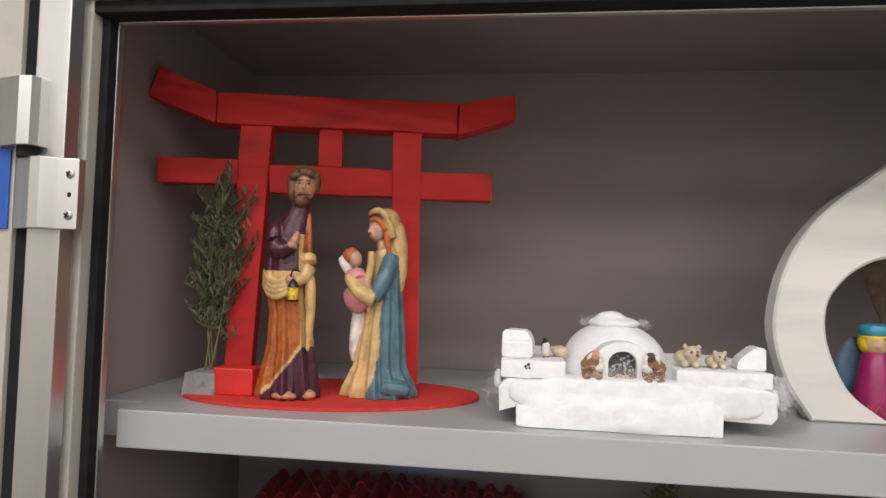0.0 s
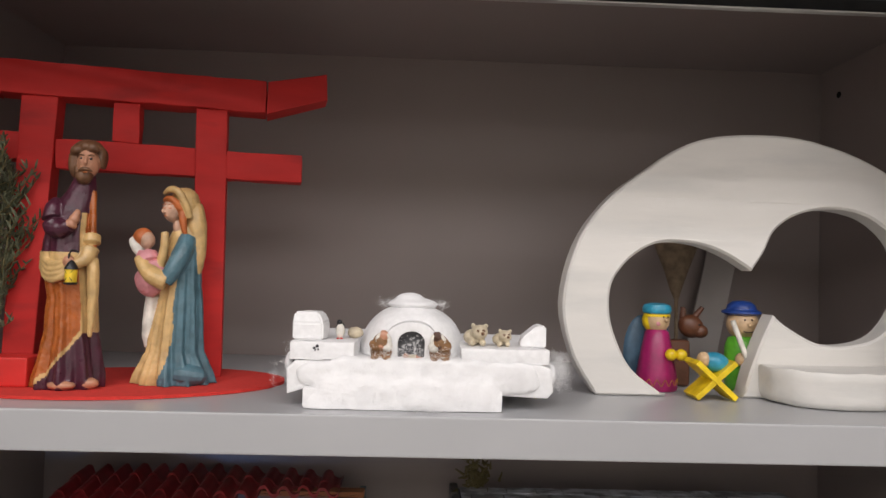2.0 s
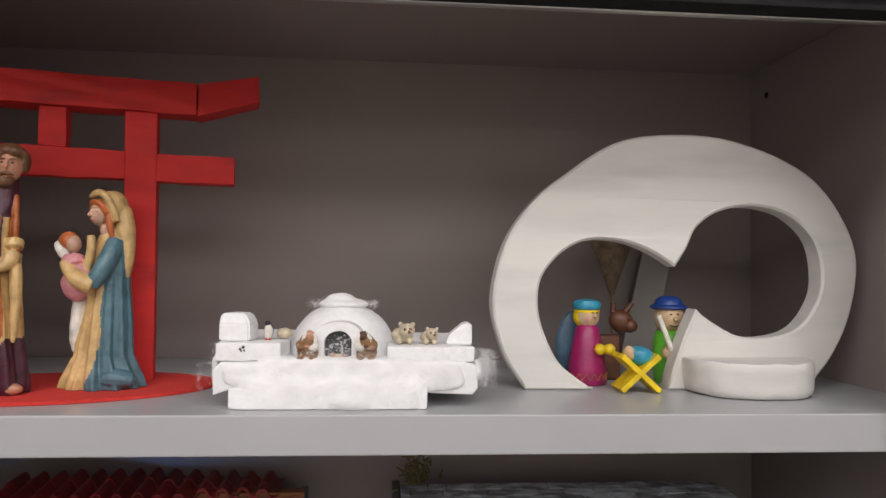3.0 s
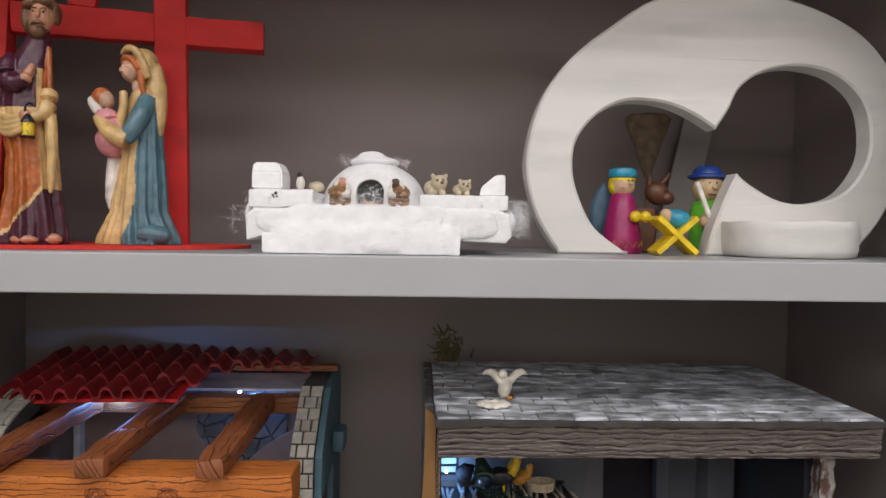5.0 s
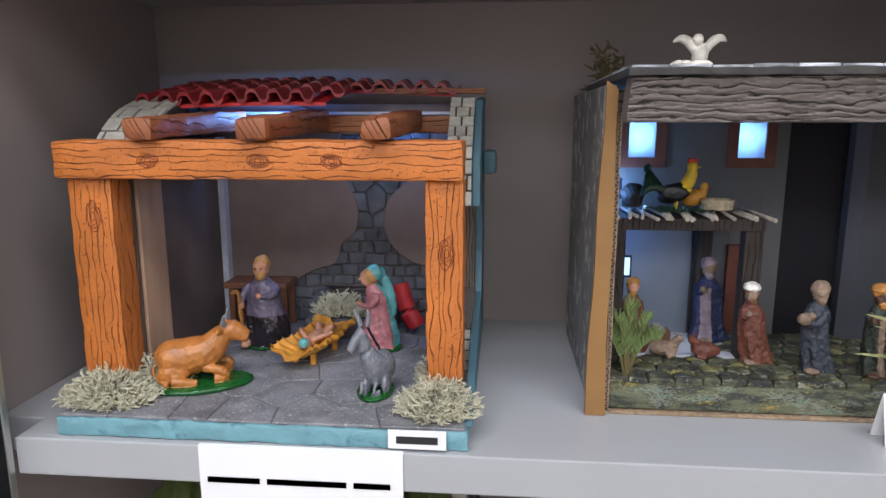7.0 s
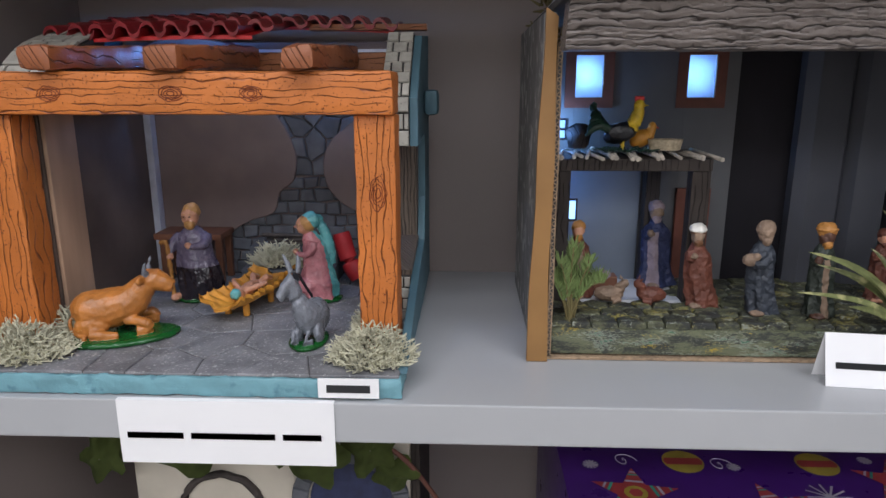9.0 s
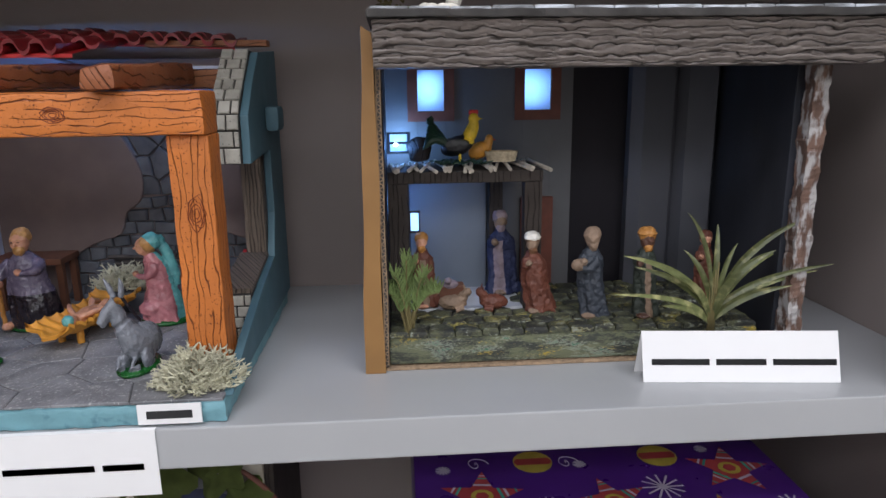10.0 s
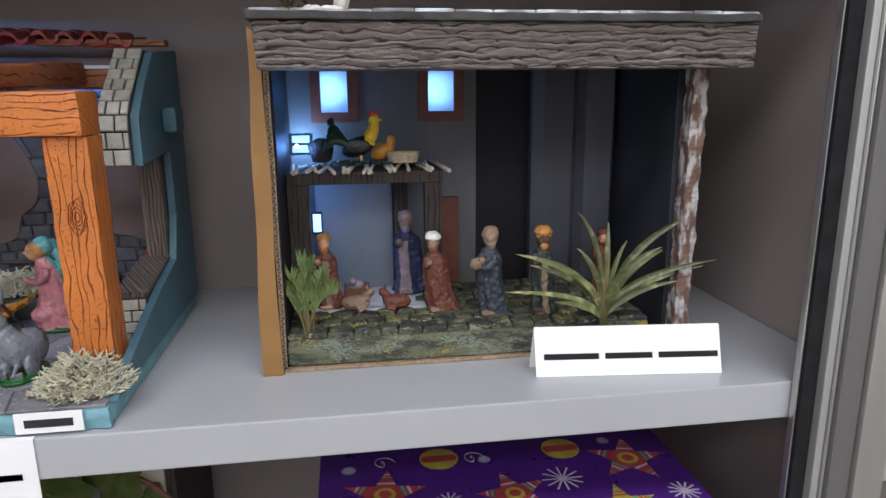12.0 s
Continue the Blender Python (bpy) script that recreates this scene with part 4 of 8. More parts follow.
def veiled_figure():
    z0 = UP + 0.0042
    x, y = -0.176, 0.790
    mats = [P[k] for k in ("cream_glaze", "teal_glaze", "pale_skin_glaze", "auburn_glaze", "pink_glaze", "white_glaze")]
    bm = bmesh.new()

    def pick(t, a):
        f = front(a)
        edge = 0.10 - 0.35 * max(0, (0.35 - t)) / 0.35 + 0.1 * math.sin(9 * t)
        if t < 0.93 and edge < f < 2.3:
            return 1
        if f < -1.3 and t > 0.15:
            return 5
        return 0
    robe(bm, (x, y, z0), 0.182, [(0, 0.044, 0.030, 0.0, 0), (0.06, 0.041, 0.030, 0.0, 0), (0.2, 0.030, 0.025, 0.0, 0), (0.45, 0.0255, 0.022, 0.003, 0), (0.7, 0.0205, 0.019, 0.005, 0),
                                 (0.86, 0.0200, 0.018, 0.005, 0), (0.95, 0.014, 0.013, 0.005, 0), (1, 0.009, 0.009, 0.008, 0)], 11, 0.095, pick, 128, 150, fold_fade=1.0)
    # head facing left, veil, hair
    ball(bm, (x - 0.0060, y - 0.0100, z0 + 0.1990), (0.0104, 0.0115, 0.0142), 2)
    tube(bm, [(x - 0.0110, y - 0.0200, z0 + 0.2030), (x - 0.0135, y - 0.0220, z0 + 0.1965), (x - 0.0128, y - 0.0205, z0 + 0.1945)], [0.0011, 0.0017, 0.0012], 2, 8)
    tube(bm, bez((x - 0.0150, y - 0.0130, z0 + 0.2085), (x - 0.001, y - 0.0235, z0 + 0.2180), (x + 0.0060, y - 0.0150, z0 + 0.1960), 10), [0.002, 0.0032, 0.0036, 0.0036, 0.0036, 0.0036, 0.0036, 0.0036, 0.0035, 0.003], 3, 10)
    tube(bm, bez((x + 0.0060, y - 0.0150, z0 + 0.1960), (x + 0.0085, y - 0.0165, z0 + 0.1840), (x + 0.0120, y - 0.0140, z0 + 0.1690), 7), [0.0036, 0.004, 0.0042, 0.0042, 0.0038, 0.003, 0.001], 3, 10)
    ball(bm, (x + 0.0040, y + 0.0020, z0 + 0.2055), (0.0172, 0.0175, 0.0215), 0)
    tube(bm, bez((x - 0.0165, y - 0.0100, z0 + 0.2170), (x + 0.006, y - 0.0250, z0 + 0.2350), (x + 0.0150, y - 0.0130, z0 + 0.1900), 10), [0.002, 0.0036, 0.0042, 0.0044, 0.0044, 0.0044, 0.0044, 0.0044, 0.0044, 0.004], 0, 10)
    ball(bm, (x + 0.0005, y - 0.0065, z0 + 0.1810), (0.0066, 0.0066, 0.0095), 2)
    tube(bm, bez((x + 0.0110, y + 0.004, z0 + 0.205), (x + 0.0245, y + 0.002, z0 + 0.170), (x + 0.0195, y - 0.002, z0 + 0.118), 12), [0.0120, 0.0125, 0.0125, 0.0122, 0.0118, 0.0112, 0.0105, 0.0100, 0.0092, 0.0080, 0.0062, 0.003], 0, 16)
    tube(bm, bez((x - 0.010, y - 0.020, z0 + 0.172), (x - 0.006, y - 0.023, z0 + 0.160), (x - 0.014, y - 0.022, z0 + 0.13), 7), 0.0048, 0, 10)
    # white end of the veil hanging on the far side
    tube(bm, bez((x - 0.022, y - 0.006, z0 + 0.118), (x - 0.030, y - 0.002, z0 + 0.09), (x - 0.031, y - 0.002, z0 + 0.040), 8), [0.005, 0.007, 0.008, 0.008, 0.008, 0.0078, 0.007, 0.003], 5, 12)
    # mantle, arm, child
    tube(bm, bez((x + 0.012, y - 0.008, z0 + 0.167), (x + 0.012, y - 0.028, z0 + 0.139), (x - 0.004, y - 0.030, z0 + 0.117), 10), [0.009, 0.0100, 0.0105, 0.0108, 0.0108, 0.0105, 0.010, 0.0098, 0.0092, 0.0085], 1, 14)
    tube(bm, bez((x - 0.002, y - 0.030, z0 + 0.117), (x - 0.02, y - 0.034, z0 + 0.121), (x - 0.036, y - 0.026, z0 + 0.143), 10), [0.0105, 0.0108, 0.0108, 0.0105, 0.010, 0.009, 0.008, 0.007, 0.006, 0.005], 0, 14)
    ball(bm, (x - 0.041, y - 0.020, z0 + 0.156), (0.0065, 0.006, 0.012), 5, Matrix.Rotation(-0.5, 3, "Y"))
    ball(bm, (x - 0.035, y - 0.016, z0 + 0.166), (0.011, 0.011, 0.0115), 3)
    ball(bm, (x - 0.029, y - 0.019, z0 + 0.163), (0.008, 0.009, 0.010), 2)
    tube(bm, bez((x - 0.030, y - 0.017, z0 + 0.151), (x - 0.028, y - 0.02, z0 + 0.129), (x - 0.008, y - 0.02, z0 + 0.121), 8), [0.010, 0.0125, 0.0135, 0.0135, 0.013, 0.012, 0.011, 0.009], 4, 14)
    ball(bm, (x - 0.028, y - 0.014, z0 + 0.115), (0.014, 0.013, 0.018), 4, Matrix.Rotation(-0.6, 3, "Y"))
    tube(bm, bez((x + 0.010, y - 0.020, z0 + 0.014), (x + 0.03, y - 0.022, z0 + 0.012), (x + 0.040, y - 0.012, z0 + 0.009), 6), [0.010, 0.011, 0.011, 0.010, 0.009, 0.005], 1, 12)
    bm = meld(bm, 0.0009, 2, 0.0006, 0.012)
    for v in bm.verts:
        v.co.z = max(v.co.z, z0)
    # lowered eyelids, brows and lips
    for dx, dy in ((-0.0120, -0.0200), (-0.0050, -0.0210)):
        tube(bm, bez((x + dx - 0.0018, y + dy, z0 + 0.2008), (x + dx, y + dy - 0.0006, z0 + 0.1992), (x + dx + 0.0018, y + dy, z0 + 0.2004), 5), 0.00045, 3, 5)
        tube(bm, bez((x + dx - 0.0020, y + dy + 0.0004, z0 + 0.2040), (x + dx, y + dy - 0.0002, z0 + 0.2056), (x + dx + 0.0022, y + dy + 0.0002, z0 + 0.2042), 5), 0.0004, 3, 5)
    ball(bm, (x - 0.0102, y - 0.0203, z0 + 0.1912), (0.0019, 0.0008, 0.0007), 3, seg=8)
    solo("veiled_figurine", bm, mats, (x, y, z0), "glazed veiled woman figurine in blue and cream with child", "figurine", sharp=60)


# ---- upper shelf: the snow scene ----
def igloo():
    g = thing("igloo_model", (0.10, 0.75, UP), "white polystyrene igloo model on a stepped base with cotton snow", "model igloo")
    bm = box_bm(-0.009, 0.192, 0.679, 0.86, UP + 0.0005, 1.374, 0.0025)
    roughen(bm, 0.0012, 0.02)
    part("base_block", bm, M_FOAM, g)
    bm = bmesh.new()
    prism(bm, [(-0.027, 1.366), (0.0, 1.3745), (0.190, 1.3745), (0.195, 1.368), (0.240, 1.3665), (0.246, 1.374), (0.243, 1.396), (0.232, 1.3997), (-0.020, 1.3997), (-0.028, 1.392)], 1, 0.688, 0.87, bev=0.003)
    roughen(bm, 0.0016, 0.02)
    part("platform", bm, M_FOAM, g)
    bm = rough_box(-0.026, 0.040, 0.6915, 0.86, 1.4000, 1.4185, 0.006, 0.0006, 0.006, 0.002)
    roughen(bm, 0.001, 0.015)
    part("step", bm, M_FOAM, g)
    bm = rough_box(0.150, 0.241, 0.6915, 0.86, 1.4000, 1.4155, 0.006, 0.0006, 0.006, 0.002)
    roughen(bm, 0.001, 0.015)
    part("step", bm, M_FOAM, g)
    bm = bmesh.new()
    skin(bm, [[V(x, y, 1.4187 + z) for x, y in ((-0.026, 0.705 + e), (0.006 - e, 0.703 + e), (0.009 - e, 0.735), (-0.023 + e, 0.745))] for z, e in ((0, 0), (0.018, 0.0), (0.029, 0.006))], smooth=False)
    bmesh.ops.bevel(bm, geom=bm.edges[:], offset=0.002, segments=2, affect="EDGES")
    part("ice_block", bm, M_FOAM, g)
    bm = bmesh.new()
    skin(bm, [[V(x, y, 1.4157 + z) for x, y in ((0.213 + 2.2 * e, 0.712), (0.2405, 0.708), (0.2405, 0.745), (0.216 + 2.2 * e, 0.745))] for z, e in ((0, 0), (0.010, 0.001), (0.023, 0.008))], smooth=False)
    bmesh.ops.bevel(bm, geom=bm.edges[:], offset=0.0015, segments=2, affect="EDGES")
    part("ice_block", bm, M_FOAM, g)
    # dome and porch with a dark opening
    bm = bmesh.new()
    lathe(bm, [(0.0600 * math.cos(a) ** 0.9, 0.056 * math.sin(a)) for a in edges_of(0.0, 1.5, 14)], (0.098, 0.776, 1.4000), 0, 40)
    roughen(bm, 0.0018, 0.022)
    part("dome", bm, M_FOAM, g)
    bm = bmesh.new()
    outer = [(0.098 + 0.0275 * math.cos(a), 1.421 + 0.0195 * math.sin(a)) for a in edges_of(0, math.pi, 16)]
    inner = [(0.098 + 0.0140 * math.cos(a), 1.4180 + 0.0125 * math.sin(a)) for a in edges_of(math.pi, 0, 16)]
    prism(bm, [(0.1255, 1.4000)] + outer + [(0.0705, 1.4000), (0.084, 1.4000)] + inner + [(0.112, 1.4000)], 1, 0.700, 0.732, bev=0.0012)
    roughen(bm, 0.0008, 0.015)
    part("porch", bm, M_FOAM, g)
    bm = bmesh.new()
    prism(bm, [(0.0843, 1.4000)] + inner + [(0.1117, 1.4000)], 1, 0.7085, 0.7150)
    part("doorway", bm, mat("speckled_dark_doorway", (0.07, 0.07, 0.075), 0.8, var=0.3, scale=200, col2=(0.45, 0.45, 0.45), lo=0.56, hi=0.6, scale2=260), g, "dark speckled igloo doorway")
    # cotton: soft lumps and loose fibres
    rnd = random.Random(8)
    bm = bmesh.new()
    lumps = [((0.098, 0.776, 1.4555), (0.030, 0.028, 0.007)), ((0.094, 0.776, 1.463), (0.016, 0.016, 0.006))]
    lumps += [((x, 0.696, 1.4010), (0.020, 0.013, 0.0042)) for x in edges_of(0.035, 0.158, 6)]
    lumps += [((0.246, 0.715, 1.388), (0.007, 0.02, 0.013)), ((-0.029, 0.715, 1.395), (0.005, 0.015, 0.012))]
    lumps += [((x + rnd.uniform(-0.006, 0.006), 0.6875, z + rnd.uniform(-0.003, 0.003)), (rnd.uniform(0.018, 0.026), rnd.uniform(0.0042, 0.0058), rnd.uniform(0.009, 0.012))) for x in edges_of(0.004, 0.205, 14) for z in (1.380, 1.386, 1.391)]
    lumps += [((x + rnd.uniform(-0.006, 0.006), 0.6815, z + rnd.uniform(-0.002, 0.002)), (0.024, rnd.uniform(0.0040, 0.0052), 0.016)) for x in edges_of(0.018, 0.165, 10) for z in (1.358, 1.370)]
    lumps += [((0.112, 0.676, 1.362), (0.020, 0.003, 0.009))]
    for c, r in lumps:
        ball(bm, c, r, seg=24)
    bm = meld(bm, 0.0013, 34, 0.0005, 0.010)
    for v in bm.verts:
        v.co.z = max(v.co.z, UP + 0.0008)
    tagged(part("cotton_snow", bm, M_COTTON, g, "loose tufts of cotton snow"), kind="stuff")
    bm = bmesh.new()
    for c, r, n in (((0.098, 0.774, 1.456), (0.036, 0.028, 0.004), 700), ((0.253, 0.712, 1.392), (0.012, 0.016, 0.018), 1400), ((0.105, 0.675, 1.366), (0.075, 0.002, 0.014), 900), ((0.06, 0.680, 1.386), (0.10, 0.002, 0.014), 800), ((0.18, 0.680, 1.388), (0.07, 0.002, 0.014), 700),
                    ((0.105, 0.687, 1.402), (0.110, 0.005, 0.013), 1800), ((-0.030, 0.712, 1.400), (0.005, 0.012, 0.018), 90), ((0.112, 0.668, 1.357), (0.020, 0.004, 0.005), 160)):
        for k in range(n):
            d = V(*(min(max(rnd.gauss(0, 0.55), -0.98), 0.98) for _ in range(3)))
            p = V(c[0] + d.x * r[0], c[1] + d.y * r[1], c[2] + d.z * r[2])
            e = p + V(rnd.gauss(0, 0.004), rnd.gauss(0, 0.003), rnd.gauss(0, 0.003))
            e.z = max(e.z, UP + 0.001) if e.y > UF else e.z
            p.z = max(p.z, UP + 0.001) if p.y > UF else p.z
            mid = (p + e) / 2 + V(rnd.gauss(0, 0.003), rnd.gauss(0, 0.003), rnd.gauss(0, 0.003))
            mid.z = max(mid.z, UP + 0.001)
            tube(bm, bez(p, mid, e, 4), 0.00007, 0, 3)
    tagged(part("cotton_fibre", bm, M_COTTON, g), kind="stuff")


def parka_figure(x, y, z, lean, dark):
    bm = bmesh.new()
    ball(bm, (x, y, z + 0.008), (0.0095, 0.008, 0.0085), 0)
    ball(bm, (x, y - 0.001, z + 0.0155), (0.0078, 0.007, 0.008), 0)
    for k in range(14):
        a = 2 * math.pi * k / 14
        ball(bm, (x + lean * 0.002 + 0.0055 * math.cos(a), y - 0.005, z + 0.0175 + 0.0062 * math.sin(a)), 0.0019, 1, seg=8)
    ball(bm, (x + lean * 0.001, y, z + 0.0175), (0.0068, 0.0062, 0.0072), 0)
    ball(bm, (x + lean * 0.0025, y - 0.0045, z + 0.022), (0.0042, 0.0032, 0.0048), 2)
    for s in (-1, 1):
        tube(bm, bez((x + s * 0.0065, y - 0.002, z + 0.016), (x + s * 0.009, y - 0.008, z + 0.010), (x + s * 0.001 + lean * 0.002, y - 0.0085, z + 0.012), 6), [0.003, 0.0032, 0.003, 0.0028, 0.0025, 0.002], 1 if s == lean else 0, 8)
        ball(bm, (x + s * 0.005, y - 0.006, z + 0.0028), (0.0042, 0.005, 0.0028), 0)
    ball(bm, (x, y - 0.0085, z + 0.0122), 0.0022, 2)
    bm = meld(bm, 0.0007, 1, 0.0005, 0.004)
    for v in bm.verts:
        v.co = V(x, y, z) + (v.co - V(x, y, z)) * 1.2
    solo("parka_figurine", bm, [P["brown_parka"], P["white_glaze"], P["dark_skin"] if dark else P["resin_skin"]], (x, y, z), "small clay figurine kneeling in a fur-trimmed brown parka by the igloo", "figurine", "igloo figurines", 60)


def snow_animals():
    parka_figure(0.067, 0.699, 1.4000, 1, False)
    parka_figure(0.128, 0.699, 1.4000, -1, True)
    for x, y, z, k, lb in ((0.168, 0.722, 1.4158, 1.0, "ivory clay polar bear figurine sitting on polystyrene"), (0.196, 0.720, 1.4158, 0.78, "small ivory clay bear cub figurine on polystyrene")):
        bm = bmesh.new()
        ball(bm, (x - 0.002 * k, y + 0.004, z + 0.0075 * k), (0.0105 * k, 0.009 * k, 0.0078 * k))
        ball(bm, (x + 0.002 * k, y - 0.004 * k, z + 0.0125 * k), (0.0078 * k, 0.0068 * k, 0.0070 * k))
        ball(bm, (x + 0.004 * k, y - 0.0105 * k, z + 0.0112 * k), (0.0036 * k, 0.003 * k, 0.0028 * k))
        ball(bm, (x + 0.0045 * k, y - 0.0132 * k, z + 0.012 * k), 0.0018 * k, 1, seg=8)
        for s in (-1, 1):
            ball(bm, (x + 0.002 * k + s * 0.0058 * k, y - 0.003 * k, z + 0.0185 * k), 0.0024 * k, 0, seg=8)
            ball(bm, (x + 0.003 * k + s * 0.0028 * k, y - 0.0098 * k, z + 0.0142 * k), 0.0014 * k, 1, seg=6)
            ball(bm, (x + s * 0.005 * k, y - 0.006 * k, z + 0.003 * k), (0.0032 * k, 0.005 * k, 0.0032 * k), 0, seg=10)
        bm = meld(bm, 0.0007, 1, 0.0006, 0.004)
        for v in bm.verts:
            v.co = V(x, y, z) + (v.co - V(x, y, z)) * 1.15
        solo("bear_figurine", bm, [P["bear_ivory"], P["brown_hair_glaze"]], (x, y, z), lb, "figurine", "bears")
    x, y, z = 0.021, 0.728, 1.4186
    bm = bmesh.new()
    ball(bm, (x, y, z + 0.0085), (0.0048, 0.0044, 0.0085), 0)
    ball(bm, (x, y + 0.0015, z + 0.0095), (0.0052, 0.0040, 0.0085), 1)
    ball(bm, (x - 0.001, y, z + 0.0175), (0.0030, 0.0030, 0.0032), 1)
    for s in (-1, 1):
        ball(bm, (x + s * 0.002, y - 0.003, z + 0.0007), (0.0016, 0.0026, 0.0008), 2, seg=8)
    solo("penguin_figurine", bm, [P["white_glaze"], P["black_glaze"], P["beak_red"]], (x, y, z), "tiny black and white penguin figurine on the ice", "figurine")
    bm = bmesh.new()
    ball(bm, (0.036, 0.742, 1.4245), (0.009, 0.008, 0.006))
    roughen(bm, 0.001, 0.005)
    solo("seal_figurine", bm, P["bear_ivory"], (0.036, 0.742, 1.4186), "small ivory animal figurine behind the penguin", "figurine")
    x, y, z = 0.099, 0.6965, 1.4000
    bm = bmesh.new()
    ball(bm, (x, y, z + 0.004), (0.008, 0.005, 0.0035), 0)
    ball(bm, (x - 0.006, y - 0.002, z + 0.006), (0.003, 0.003, 0.003), 1)
    tube(bm, bez((x + 0.004, y - 0.002, z + 0.006), (x + 0.010, y - 0.004, z + 0.003), (x + 0.016, y - 0.002, z + 0.0015), 6), 0.0016, 2, 6)
    solo("swaddled_figurine", bm, [P["bear_ivory"], P["resin_skin"], P["auburn_glaze"]], (x, y, z), "tiny swaddled clay baby on furs in the igloo doorway", "figurine")
    bm = bmesh.new()
    for dx, dz, r in ((0, 0, 0.0014), (0.003, 0.002, 0.0016), (0.001, -0.002, 0.001), (0.004, -0.0015, 0.001)):
        ball(bm, (-0.0005 + dx, 0.6910, 1.4125 + dz), (r, 0.0006, r), seg=8)
    solo("twig_mark", bm, P["black_glaze"], (0, 0.7, 1.4125), "tiny dark mark on the polystyrene step", "mark")


# ---- upper shelf: the white shelter ----
def slab_with_rim(bm, poly, y0, y1, rim):
    """A slab of any outline (x, z) with chamfered rims, its faces cut into triangles."""
    k = len(poly)
    area = sum(poly[i][0] * poly[(i + 1) % k][1] - poly[(i + 1) % k][0] * poly[i][1] for i in range(k))
    sgn = 1 if area > 0 else -1
    small = []
    for i in range(k):
        a, b = Vector(poly[i - 1]), Vector(poly[(i + 1) % k])
        d = (b - a).normalized()
        small.append((poly[i][0] - sgn * d.y * rim, poly[i][1] + sgn * d.x * rim))
    rings = [[V(x, y, z) for x, z in ring] for ring, y in ((small, y0), (poly, y0 + rim), (poly, y1 - rim), (small, y1))]
    vs = skin(bm, rings, cap=False)
    tris = tessellate_polygon([[V(x, z, 0) for x, z in small]])
    for ring in (vs[0], vs[3]):
        for t in tris:
            f = bm.faces.new([ring[i] for i in t])
            f.smooth = False


def shelter():
    g = thing("white_shelter", (0.50, 0.80, UP), "white gesso-brushed wooden shelter with two round openings", "model shelter")
    yf, yb = 0.790, 0.820
    outer = spline([(0.317, 1.3535), (0.289, 1.397), (0.275, 1.460), (0.290, 1.529), (0.323, 1.582), (0.375, 1.625), (0.424, 1.656), (0.473, 1.668), (0.530, 1.670),
                    (0.588, 1.661), (0.648, 1.640), (0.693, 1.609), (0.724, 1.565), (0.740, 1.512), (0.731, 1.452), (0.706, 1.397), (0.672, 1.3535)], 4)
    crook = spline([(0.494, 1.3535), (0.511, 1.412), (0.530, 1.453)], 5)
    hole = spline([(0.530, 1.453), (0.547, 1.439), (0.582, 1.421), (0.620, 1.417), (0.662, 1.431), (0.688, 1.468), (0.692, 1.508), (0.680, 1.546), (0.646, 1.574),
                   (0.600, 1.583), (0.560, 1.575), (0.531, 1.554), (0.517, 1.528), (0.503, 1.505)], 5)
    lobe = spline([(0.503, 1.505), (0.475, 1.522), (0.439, 1.535), (0.404, 1.537), (0.376, 1.530), (0.352, 1.513), (0.335, 1.486), (0.331, 1.452), (0.340, 1.418), (0.358, 1.385), (0.399, 1.3535)], 5)
    poly = [(p.x, p.y) for p in [q.to_3d() for q in outer]] + [(q[0], q[1]) for q in crook] + [(q[0], q[1]) for q in hole[1:]] + [(q[0], q[1]) for q in lobe[1:]]
    bm = bmesh.new()
    slab_with_rim(bm, poly, yf, yb, 0.0028)
    for v in bm.verts:
        n = noise.noise_vector(v.co / 0.05)
        v.co += V(n.x, n.y * 0.5, n.z * (0.3 if v.co.z < UP + 0.003 else 1.0)) * 0.0014
        v.co.z = max(v.co.z, UP + 0.0005)
    part("arch", bm, M_GYPS, g)
    bm = bmesh.new()
    tub = [(0.512, 0.789), (0.513, 0.762), (0.527, 0.738), (0.553, 0.722), (0.590, 0.716), (0.625, 0.722), (0.648, 0.740), (0.662, 0.765), (0.664, 0.789)]
    base = [(q[0], q[1]) for q in spline(tub, 4)]
    rings = [[V(0.588 + (x - 0.588) * k, 0.789 + (y - 0.789) * k, z) for x, y in base] for z, k in ((UP + 0.0005, 0.90), (UP + 0.003, 0.96), (UP + 0.009, 0.985), (1.368, 0.99), (1.376, 1.0), (1.384, 1.01), (1.391, 1.015), (1.3945, 0.995), (1.3950, 0.95), (1.3945, 0.6))]
    skin(bm, rings)
    roughen(bm, 0.0022, 0.024)
    roughen(bm, 0.0010, 0.008)
    for v in bm.verts:
        v.co.z, v.co.y = max(v.co.z, UP + 0.0005), min(v.co.y, 0.7893)
    part("trough", bm, M_GYPS, g, "half-round white trough", 50)


